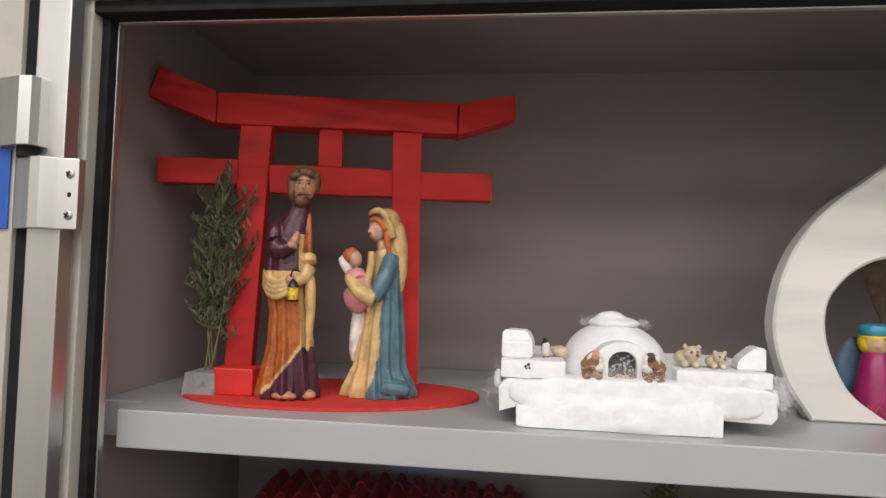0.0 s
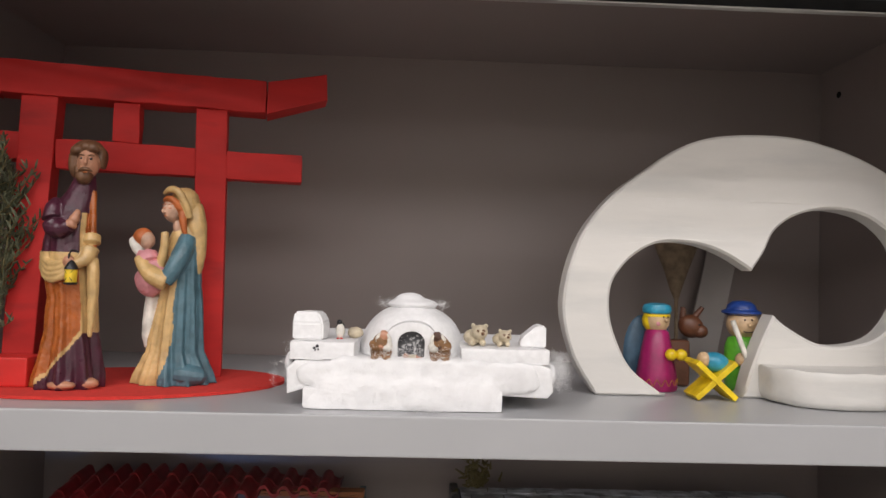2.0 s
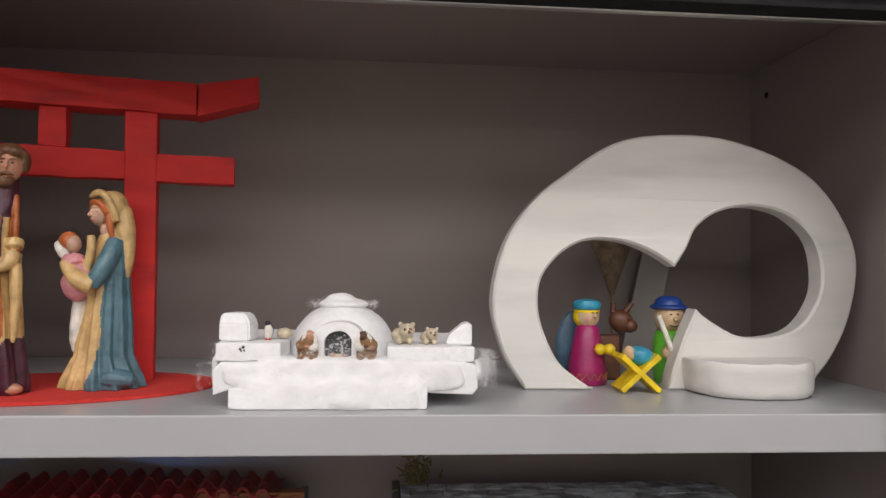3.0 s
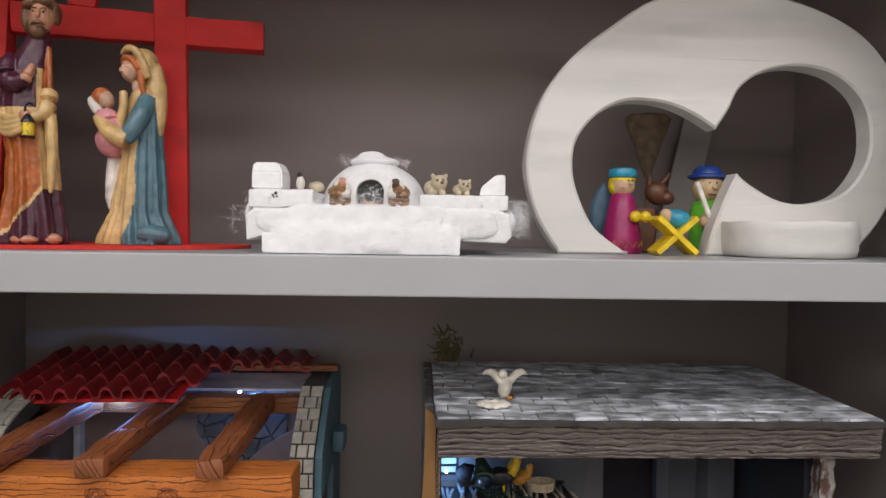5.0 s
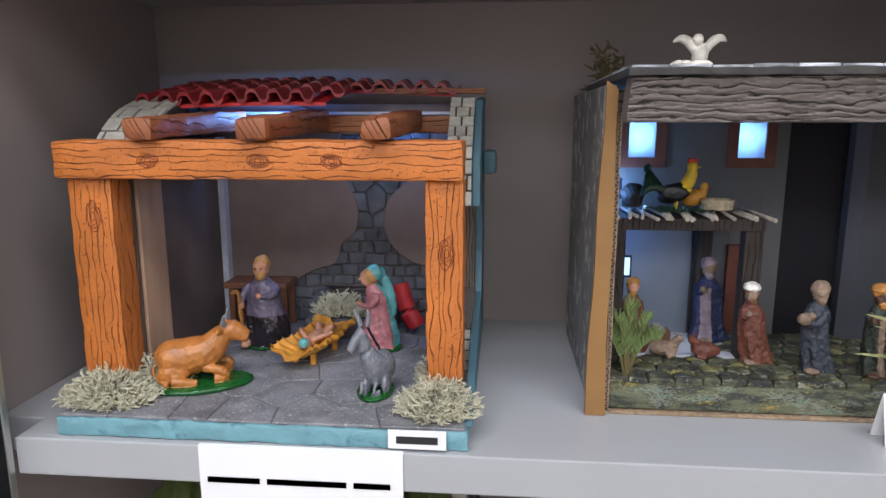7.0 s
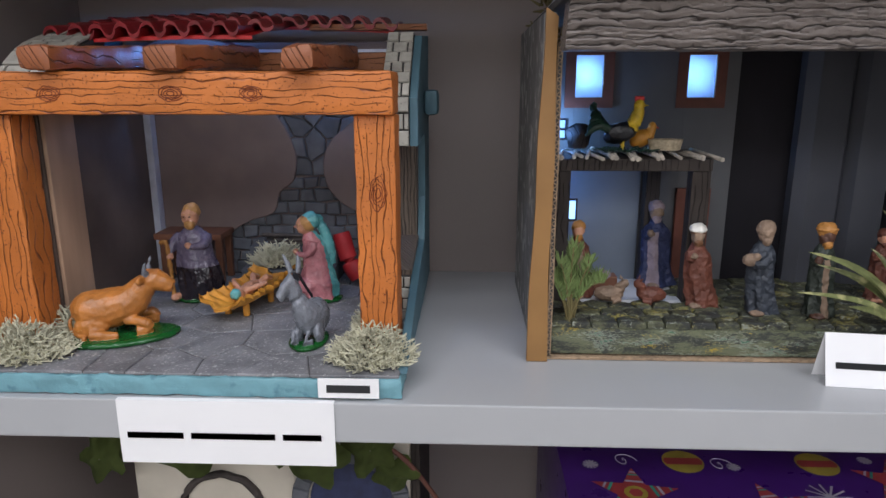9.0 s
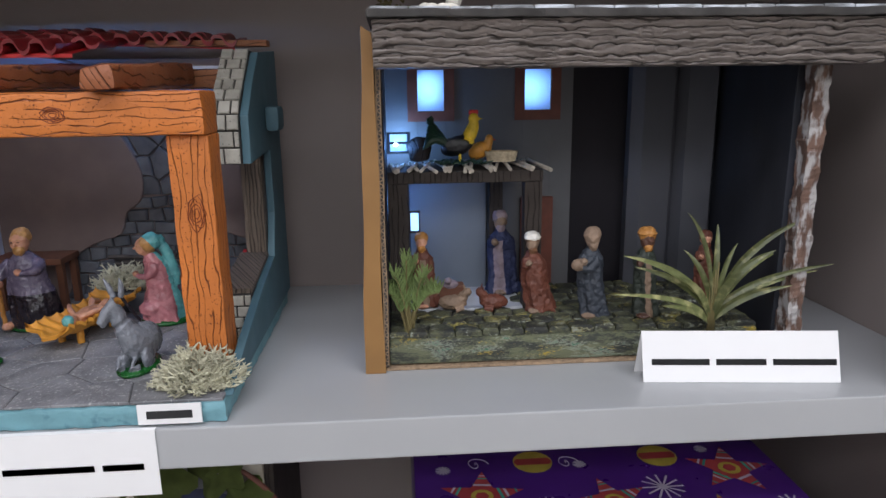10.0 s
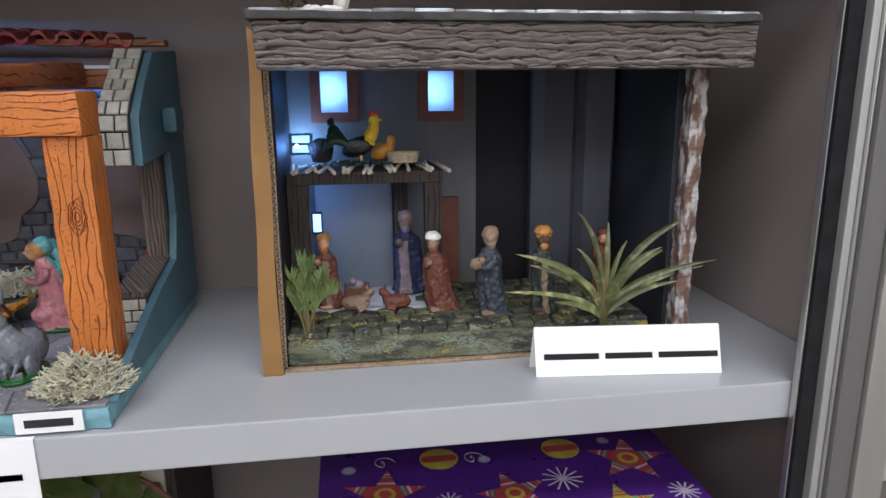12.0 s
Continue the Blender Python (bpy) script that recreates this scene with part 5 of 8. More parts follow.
def peg_dolls():
    z0 = UP + 0.0005
    x, y = 0.407, 0.842
    bm = bmesh.new()
    lathe(bm, [(0.024, 0), (0.0258, 0.003), (0.0245, 0.02), (0.019, 0.05), (0.0145, 0.072), (0.009, 0.077)], (x, y, z0), 0, 32)
    ball(bm, (x, y, z0 + 0.087), (0.0155, 0.0155, 0.0168), 1, seg=24)
    lathe(bm, [(0.0152, 0), (0.0166, 0.001), (0.0166, 0.004)], (x, y + 0.0015, z0 + 0.0905), 2, 28)
    ball(bm, (x - 0.002, y + 0.003, z0 + 0.086), (0.0156, 0.0152, 0.0160), 2, seg=24)
    lathe(bm, [(0.0165, 0), (0.0178, 0.002), (0.0180, 0.006), (0.0160, 0.0105), (0.009, 0.0125), (0.001, 0.013)], (x, y + 0.001, z0 + 0.0955), 3, 28)
    for dx in (0.010, 0.0225):
        ball(bm, (x + dx, y - 0.023, z0 + 0.046), 0.0073, 2, seg=16)
    ball(bm, (x + 0.0065, y - 0.0158, z0 + 0.087), 0.0026, 1, seg=10)
    ball(bm, (x - 0.0035, y - 0.0146, z0 + 0.083), (0.0030, 0.001, 0.0030), 4, seg=10)
    for s in (0.003, 0.009):
        ball(bm, (x + s, y - 0.0150 + abs(s - 0.003) * 0.2, z0 + 0.0915), 0.0011, 5, seg=8)
    # wavy printed hem
    pts = [(x + 0.0255 * math.cos(a), y + 0.0255 * math.sin(a), z0 + 0.011 + 0.0038 * math.sin(16 * a)) for a in edges_of(-math.pi, 0, 90)]
    tube(bm, pts, 0.0006, 6, 4)
    ball(bm, (x - 0.016, y + 0.021, z0 + 0.050), (0.020, 0.006, 0.042), 7, Matrix.Rotation(0.10, 3, "Y"))
    ball(bm, (x + 0.013, y + 0.019, z0 + 0.062), (0.010, 0.005, 0.030), 7)
    solo("peg_doll", bm, [P[k] for k in ("peg_magenta", "peg_wood", "peg_yellow", "peg_cyan", "pink_glaze", "black_glaze", "mustard_turban", "peg_slate")], (x, y, z0),
         "wooden peg doll with magenta dress and turquoise cap", "doll", "peg dolls", 50)
    x, y = 0.519, 0.846
    bm = bmesh.new()
    lathe(bm, [(0.0190, 0), (0.0205, 0.003), (0.0215, 0.03), (0.0210, 0.055), (0.0175, 0.066), (0.009, 0.070)], (x, y, z0), 0, 32)
    ball(bm, (x, y, z0 + 0.084), (0.0195, 0.0195, 0.0195), 1, seg=24)
    lathe(bm, [(0.0190, -0.001), (0.0240, 0.0015), (0.0238, 0.0040), (0.0185, 0.0060), (0.0165, 0.012), (0.0105, 0.0165), (0.001, 0.0175)], (x, y + 0.003, z0 + 0.0965), 2, 32)
    ball(bm, (x - 0.0115, y - 0.024, z0 + 0.042), 0.0085, 1, seg=16)
    ball(bm, (x + 0.010, y - 0.024, z0 + 0.036), 0.0090, 1, seg=16)
    ball(bm, (x, y - 0.0195, z0 + 0.084), 0.003, 1, seg=10)
    for s in (-0.0055, 0.0035):
        ball(bm, (x + s, y - 0.0182, z0 + 0.0905), 0.0012, 3, seg=8)
    tube(bm, [(x + 0.009 * math.sin(a) - 0.001, y - 0.0192, z0 + 0.0795 - 0.0045 * math.cos(a)) for a in edges_of(-0.9, 0.9, 10)], 0.0006, 3, 4)
    tube(bm, [(x - 0.027, y - 0.030, z0 + 0.090), (x + 0.002, y - 0.034, z0 + 0.012)], 0.0032, 4, 12)
    solo("peg_doll", bm, [P[k] for k in ("peg_green", "peg_wood", "peg_blue", "black_glaze", "white_glaze")], (x, y, z0), "wooden peg doll in green with blue hat and white staff", "doll", "peg dolls", 50)
    # donkey behind
    x, y = 0.452, 0.872
    bm = bmesh.new()
    box(bm, x - 0.030, x + 0.008, y - 0.008, y + 0.010, z0, z0 + 0.060, 0.005, 0, seg=3)
    ball(bm, (x + 0.010, y - 0.002, z0 + 0.078), (0.017, 0.012, 0.015), 0, Matrix.Rotation(0.5, 3, "Y"), 20)
    ball(bm, (x + 0.021, y - 0.006, z0 + 0.072), (0.010, 0.009, 0.009), 0)
    for s, dx in ((-1, 0.0), (1, 0.014)):
        tube(bm, [(x + dx, y, z0 + 0.088), (x + dx + 0.006 * s + 0.006, y, z0 + 0.103)], [0.0045, 0.003], 0, 10)
    ball(bm, (x + 0.017, y - 0.013, z0 + 0.081), 0.0013, 1, seg=8)
    solo("toy_donkey", bm, [P["peg_brown"], P["black_glaze"]], (x, y, z0), "brown wooden toy donkey standing behind the dolls", "toy animal")
    # crossed yellow manger with a blue swaddled egg
    m = thing("toy_manger", (0.450, 0.775, z0), "yellow wooden manger of two crossed boards", "toy manger")
    for s in (-1, 1):
        bm = bmesh.new()
        box(bm, 0.450 - 0.031, 0.450 + 0.031, 0.763 + (0.0 if s > 0 else 0.001), 0.800, 0.020 - 0.0032, 0.020 + 0.0032, 0.0008)
        r = Matrix.Rotation(radians(42 * s), 3, "Y")
        for v in bm.verts:
            w = r @ (v.co - V(0.450, 0.780, 0.020))
            v.co = V(0.450, 0.780, z0 + 0.0236) + w
        part("board", bm, P["peg_yellow"], m)
    bm = bmesh.new()
    ball(bm, (0.455, 0.781, z0 + 0.043), (0.0165, 0.0115, 0.0115), 0, Matrix.Rotation(0.2, 3, "Y"), 24)
    ball(bm, (0.441, 0.781, z0 + 0.0455), (0.0075, 0.0095, 0.0095), 1, seg=16)
    solo("toy_baby", bm, [P["peg_cyan"], P["peg_wood"]], (0.452, 0.781, z0 + 0.032), "egg-shaped wooden baby swaddled in bright blue in the manger", "doll")


def brown_cone():
    bm = bmesh.new()
    skin(bm, [[V(0.497 + w * math.cos(a), 1.012 + 0.7 * w * math.sin(a), z) for a in edges_of(0, 2 * math.pi, 16)[:-1]] for z, w in ((1.462, 0.003), (1.480, 0.009), (1.505, 0.018), (1.540, 0.032), (1.555, 0.035), (1.560, 0.028))])
    tube(bm, [(0.497, 1.012, UP + 0.0005), (0.497, 1.012, 1.464)], 0.0025, 0, 8)
    roughen(bm, 0.003, 0.012)
    for v in bm.verts:
        v.co.z = max(v.co.z, UP + 0.0005)
    solo("dried_flower_head", bm, mat("dull_brown_dry_bloom", (0.27, 0.20, 0.13), 0.9, var=0.3, scale=80), (0.497, 1.012, UP), "dull brown dried bloom on a stem behind the shelter", "plant")


def leaning_slat():
    # Added flat strip; its pale grey imitates a reflection seen behind the shelter.
    bm = bmesh.new()
    rings = []
    for z, x, y in ((UP + 0.0006, 0.520, 1.040), (1.44, 0.543, 1.053), (1.528, 0.567, 1.066), (1.60, 0.586, 1.077)):
        rings.append([V(x, y, z), V(x + 0.050, y, z), V(x + 0.050, y + 0.004, z), V(x, y + 0.004, z)])
    skin(bm, rings, smooth=False)
    solo("leaning_slat", bm, mat("pale_grey_card", (0.44, 0.41, 0.39), 0.7, var=0.06, scale=20), (0.55, 1.05, UP), "pale grey leaning strip standing in for a reflection behind the shelter", "slat")


# ---- lower shelf: the stable with the tiled roof ----
def knot(parent, x, y, z, rx, rz):
    bm = bmesh.new()
    for k in (1.0, 0.78, 0.55, 0.3):
        tube(bm, [(x + rx * k * math.cos(a) * (1 + 0.30 * noise.noise(V(x * 90 + 2 * math.cos(a), z * 90 + 2 * math.sin(a), k * 3))), y + 0.0001, z + rz * k * math.sin(a) * (1 + 0.30 * noise.noise(V(z * 70 + 2 * math.cos(a), 2 * math.sin(a), k * 4)))) for a in edges_of(0, 2 * math.pi, 20)], 0.00042, 0, 4)
    part("knot", bm, M_KNOT, parent, "dark carved knot")


def lichen(nm, c, rx, ry, h, n, seed, label):
    rnd = random.Random(seed)
    bm = bmesh.new()
    for k in range(int(n * 1.4)):
        a, r = rnd.uniform(0, 6.283), math.sqrt(rnd.random())
        p = V(c[0] + rx * r * math.cos(a), c[1] + ry * r * math.sin(a), c[2] + h * rnd.random() * (1.05 - r * r) * 0.8)
        d = V(math.cos(a) * r + rnd.gauss(0, 0.5), math.sin(a) * r + rnd.gauss(0, 0.5), rnd.uniform(0.0, 1.1)).normalized()
        ln = rnd.uniform(0.006, 0.014)
        e = p + d * ln
        mid = (p + e) / 2 + V(rnd.gauss(0, 0.002), rnd.gauss(0, 0.002), rnd.gauss(0.001, 0.002))
        w = rnd.uniform(0.0006, 0.0011)
        tube(bm, bez(p, mid, e, 4), [w * 1.1, w, w, w * 0.5], 0, 4)
        for s in range(rnd.randint(2, 3)):
            q = mid + (e - mid) * rnd.random()
            tube(bm, [q, q + (d + V(rnd.gauss(0, 0.8), rnd.gauss(0, 0.8), rnd.gauss(0.2, 0.6))).normalized() * rnd.uniform(0.003, 0.006)], [w * 0.9, w * 0.3], 0, 4)
    for v in bm.verts:
        v.co.z = max(v.co.z, c[2] + 0.0004)
    tagged(solo(nm, bm, M_MOSS, c, label, "moss", "lichen clumps"), kind="stuff")


SX0, SX1, SY0, SY1 = -0.385, 0.030, 0.645, 1.005
SF = 0.852


def stable():
    g = thing("stable_model", (-0.18, 0.82, LOW), "model stable with orange carved posts, red tiled roof and teal base", "model stable")
    bm = rough_box(SX0, SX1, SY0, SY1, LOW + 0.0005, SF - 0.003, 0.006, 0.0020, 0.011, 0.003)
    for v in bm.verts:
        v.co.z = max(v.co.z, LOW + 0.0005)
    base = part("base", bm, M_TEAL, g, "teal painted base slab")
    part("ground_bed", box_bm(SX0 + 0.004, SX1 - 0.004, SY0 + 0.004, SY1 - 0.004, SF - 0.004, SF - 0.0012, 0), M_GROUT, g)
    # posts and front beam
    for x0, x1 in ((-0.384, -0.338), (-0.0155, 0.0220)):
        bm = rough_box(x0, x1, 0.700, 0.738, SF - 0.001, 1.0835, 0.009, 0.0007, 0.02, 0.0024, x0)
        roughen(bm, 0.0008, 0.03)
        po = part("post", bm, M_OAK_Z, g, "orange carved wooden post")
        knot(po, (x0 + x1) / 2 + 0.002, 0.6997, 1.012 if x0 > -0.1 else 1.045, 0.0075, 0.016)
    bm = rough_box(-0.391, 0.022, 0.690, 0.740, 1.0840, 1.1225, 0.009, 0.0009, 0.02, 0.0042)
    roughen(bm, 0.001, 0.04)
    po = part("front_beam", bm, M_OAK_X, g, "orange carved wooden beam")
    for kx in (-0.290, -0.178, -0.105):
        knot(po, kx, 0.6895, 1.103, 0.011, 0.0065)
    for x0, x1 in ((-0.307, -0.276), (-0.195, -0.164), (-0.0740, -0.0430)):
        bm = rough_box(x0, x1, 0.676, 0.905, 1.1230, 1.1440, 0.008, 0.0014, 0.014, 0.006, x0 * 20)
        roughen(bm, 0.0016, 0.025, x0 * 20)
        for v in bm.verts:
            v.co.z += (v.co.y - 0.676) * 0.05 * (1 if v.co.z > 1.13 else 0.6)
            v.co.x += (v.co.y - 0.676) * (0.02 - 0.1 * (v.co.x + 0.18))
        part("rafter", bm, M_OAK_Y, g, "brown carved rafter end")
    bm = box_bm(-0.365, 0.0, 0.9055, 0.932, 1.126, 1.1485, 0.002)
    part("rear_beam", bm, M_OAK_D, g)
    # walls
    bm = box_bm(-0.365, 0.0, 0.985, 1.003, SF, 1.165, 0.001)
    part("back_wall", bm, M_PLAST, g, "mauve brown plastered back wall")
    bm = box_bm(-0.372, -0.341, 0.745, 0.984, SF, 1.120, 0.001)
    part("left_wall", bm, M_PLASTL, g, "brown plastered side wall, colour darkened for shade")
    bm = box_bm(-0.3405, -0.336, 0.747, 0.800, SF, 1.10, 0.0015)
    part("inner_post", bm, M_PLANK, g, "brown plank on the side wall, lightened as its lit part")
    part("inner_post", box_bm(-0.3405, -0.331, 0.962, 0.9772, SF, 1.12, 0.0015), M_FILM, g)
    bm = bmesh.new()
    prism(bm, [(0.742, SF), (0.742, 1.06), (0.760, 1.110), (0.800, 1.143), (0.84, 1.164), (1.003, 1.188), (1.003, SF)], 0, -0.3845, -0.3765, bev=0.001)
    part("side_board", bm, M_TEALD, g, "slate blue outer side board, darkened for shade")
    # right side board with a notch, and its bricks
    prof = [(SY0 + 0.012, SF - 0.002), (0.690, 0.866), (0.734, 0.880), (0.829, 0.906), (0.905, 0.921), (0.926, 0.973), (0.926, 1.052), (0.812, 1.046), (0.814, 1.097), (0.850, 1.132), (0.893, 1.166), (1.004, 1.174), (1.004, SF - 0.002)]
    bm = bmesh.new()
    prism(bm, prof, 0, 0.0255, 0.0345, bev=0.0012)
    part("side_board", bm, M_TEALD, g, "slate blue outer side board with a window notch, darkened for shade")
    bm = bmesh.new()
    prism(bm, [(0.806, 1.046), (0.810, 1.097), (0.847, 1.132), (0.890, 1.168), (0.984, 1.168), (0.984, 1.046)], 0, -0.004, 0.025, bev=0.0008)
    arch = part("brick_corbel", bm, M_JOINT, g, "grey brick corbel")
    bm = bmesh.new()
    prism(bm, [(0.800, SF), (0.800, 0.904), (0.900, 0.919), (0.984, 0.919), (0.984, SF)], 0, -0.006, 0.025, bev=0.0008)
    sill = part("brick_sill", bm, M_JOINT, g, "grey brick sill")
    bm = bmesh.new()
    prism(bm, [(0.800, 0.9045), (0.906, 0.9205), (0.906, 0.9265), (0.798, 0.9105)], 0, -0.008, 0.027, bev=0.0012)
    part("sill_board", bm, M_GREYWOOD_Z, g, "grey carved sill board")
    bm = box_bm(0.0, 0.025, 0.906, 0.924, 0.922, 1.046, 0.0015)
    part("jamb", bm, M_GREYWOOD_Z, g, "grey carved window jamb")
    curve = spline([(0.806, 1.046), (0.810, 1.097), (0.847, 1.132), (0.890, 1.168)], 8)
    acc = [0.0]
    for i in range(1, len(curve)):
        acc.append(acc[-1] + (curve[i] - curve[i - 1]).length)

    def on_corbel(u, v):
        return V(u, np.interp(v, acc, [p[0] for p in curve]) - 0.0004, np.interp(v, acc, [p[1] for p in curve]))
    # lining and lamps under the roof
    part("roof_lining", box_bm(-0.352, -0.002, 0.936, 0.984, 1.150, 1.1535, 0), M_FILM, g, "pale crumpled lining under the roof")
    bm = bmesh.new()
    prism(bm, [(0.935, 1.130), (0.984, 1.130), (0.984, 1.150), (0.935, 1.150)], 0, -0.0045, -0.003)
    part("roof_lining", bm, M_FILM, g)
    part("roof_batten", box_bm(-0.11, 0.036, 0.945, 0.965, 1.1765, 1.184, 0.001), M_OAK_D, g)
    bm = bmesh.new()
    roof_at = lambda x, y: V(x, y, 1.152 + (y - 0.83) * 0.165 + 0.006 * math.sin((x + 0.39) * 8))
    skin(bm, [[roof_at(x, y) + V(0, 0, d) for x in edges_of(-0.372, -0.148, 12)] for y, d in ((0.838, 0), (0.838, 0.004), (0.995, 0.004), (0.995, 0.0))], closed=False)
    part("roof_board", bm, M_REDBOARD, g, "bright red roof board")
    bm = bmesh.new()
    skin(bm, [[roof_at(x, y) + V(0, 0, d) for x in edges_of(-0.148, -0.005, 8)] for y, d in ((0.955, 0), (0.955, 0.004), (0.998, 0.004), (0.998, 0))], closed=False)
    part("roof_board", bm, M_REDBOARD, g)
    for x, y, z in ((-0.25, 0.897, 1.147), (-0.10, 0.942, 1.147)):
        bm = bmesh.new()
        ball(bm, (x, y, z), 0.0025, seg=10)
        part("led_bulb", bm, M_LEDB, g)
    # left top: pale stones over the curved shoulder
    sh = spline([(0.742, 1.085), (0.755, 1.112), (0.800, 1.146), (0.86, 1.166)], 8)
    ac2 = [0.0]
    for i in range(1, len(sh)):
        ac2.append(ac2[-1] + (sh[i] - sh[i - 1]).length)

    def on_shoulder(u, v):
        return V(u, np.interp(v, ac2, [p[0] for p in sh]) - 0.001, np.interp(v, ac2, [p[1] for p in sh]) + 0.002)
    bm = bmesh.new()
    prism(bm, [(p[0], p[1]) for p in sh] + [(0.86, 1.150), (0.80, 1.128), (0.762, 1.085)], 0, -0.386, -0.325)
    shoulder = part("stone_shoulder", bm, M_JOINT, g, "pale stone shoulder of the roof")
    paving(shoulder, "stone", on_shoulder, edges_of(-0.386, -0.325, 3), edges_of(0.004, ac2[-1], 6), M_BRICK, 0.003, 0.001, 0.004, 0.5, inset=0.1)
    paving(arch, "brick", on_corbel, edges_of(-0.005, 0.026, 2), edges_of(0.0, acc[-1], 9), M_BRICK, 0.003, 0.0009, 0.002, 0.5)
    paving(sill, "brick", lambda u, v: V(u, 0.7995, v), edges_of(-0.007, 0.026, 2), edges_of(SF, 0.903, 4), M_BRICK, 0.003, 0.0009, 0.003, 0.5)
    # stones of the fireplace wall, showing between the plaster
    paving(g, "wall_stone", lambda u, v: V(u, 0.9848, v), edges_of(-0.262, -0.004, 11), edges_of(SF, 0.990, 8), M_DSTONE, 0.0045, 0.0009, 0.005, 0.5, None, 0.16, 0.0022)
    stone_field(g, "wall_stone", lambda u, v, h: V(u, 0.9848 - h, v), grid_seeds(-0.21, -0.04, 0.9905, 1.142, 5, 6, 0.36, 6), (-0.21, -0.04, 0.9905, 1.142), M_DSTONE, 0.0045, 0.0009, 0.0016, wear=0.0008)
    for poly in ([(-0.357, SF), (-0.262, SF), (-0.245, 0.905), (-0.212, 0.928), (-0.178, 0.940), (-0.168, 0.968), (-0.148, 0.985), (-0.143, 1.02), (-0.156, 1.055), (-0.172, 1.085), (-0.180, 1.15), (-0.357, 1.15)],
                 [(-0.072, 0.946), (-0.100, 0.972), (-0.107, 1.005), (-0.098, 1.035), (-0.070, 1.060), (-0.035, 1.080), (-0.0045, 1.085), (-0.0045, 0.940), (-0.04, 0.938)]):
        out = [(q[0], q[1]) for q in spline(poly, 3, True)]
        out = [(min(max(u, -0.357), -0.0045), max(v, SF)) for u, v in out]
        bm = bmesh.new()
        slab_with_rim(bm, out, 0.9775, 0.9846, 0.0012)
        part("plaster_patch", bm, M_PLAST, g, "mauve brown plaster over dark stones")
    # flagstones
    stone_field(base, "flagstone", lambda u, v, h: V(u, v, SF - 0.0025 + h), grid_seeds(SX0 + 0.004, SX1 - 0.004, SY0 + 0.003, SY1 - 0.02, 7, 6, 0.34, 11), (SX0 + 0.002, SX1 - 0.002, SY0 + 0.002, SY1 - 0.02), M_FLAG, 0.0024, 0.0006, 0.0011, wear=0.0006)
    # roof tiles, one wave each
    pitch, rnd = 0.0268, random.Random(5)
    for row in range(4):
        for k in range(14):
            x = -0.376 + pitch * (k + 0.5)
            front_y = 0.832 if x < -0.17 else 0.832 + (x + 0.17) * 1.35 if x < -0.09 else 0.940
            y0 = 0.832 + row * 0.044
            if y0 + 0.02 < front_y:
                continue
            y0 = max(y0, front_y) + rnd.uniform(-0.003, 0.003)
            amp = 0.0066 * (1.0 if x < -0.15 else 0.75)
            rings = []
            for s, yy in ((0, y0), (1, min(y0 + 0.056, 1.002))):
                top, low = [], []
                for i in range(15):
                    w = i / 14
                    sn = math.sin(2 * math.pi * w)
                    h = amp * math.copysign(abs(sn) ** 0.65, sn) + 0.0105 + (0.0035 if s == 0 else 0.0)
                    p = roof_at(x + (w - 0.5) * (pitch + 0.003), yy) + V(0, 0.002 * math.sin(5 * w), h + rnd.uniform(-0.0005, 0.0005))
                    top.append(p)
                    low.append(p - V(0, 0, 0.0044))
                rings.append(top + low[::-1])
            bm = bmesh.new()
            skin(bm, rings)
            roughen(bm, 0.0012, 0.012, k + 9 * row)
            part("roof_tile", bm, M_TILE, g, sharp=75)
    # hook on the outside
    bm = box_bm(0.035, 0.052, 0.90, 0.94, 1.075, 1.105, 0.006)
    part("hinge_block", bm, M_TEALD, g)
    # signature plate and its unreadable writing bars
    tag = part("name_plate", box_bm(-0.046, 0.010, SY0 - 0.0045, SY0 - 0.0025, 0.8325, 0.8515, 0.0004), M_PAPER, g, "small white plate with hand-drawn capitals")
    part("writing", box_bm(-0.038, 0.002, SY0 - 0.0049, SY0 - 0.0046, 0.838, 0.8455, 0), M_INK, tag)


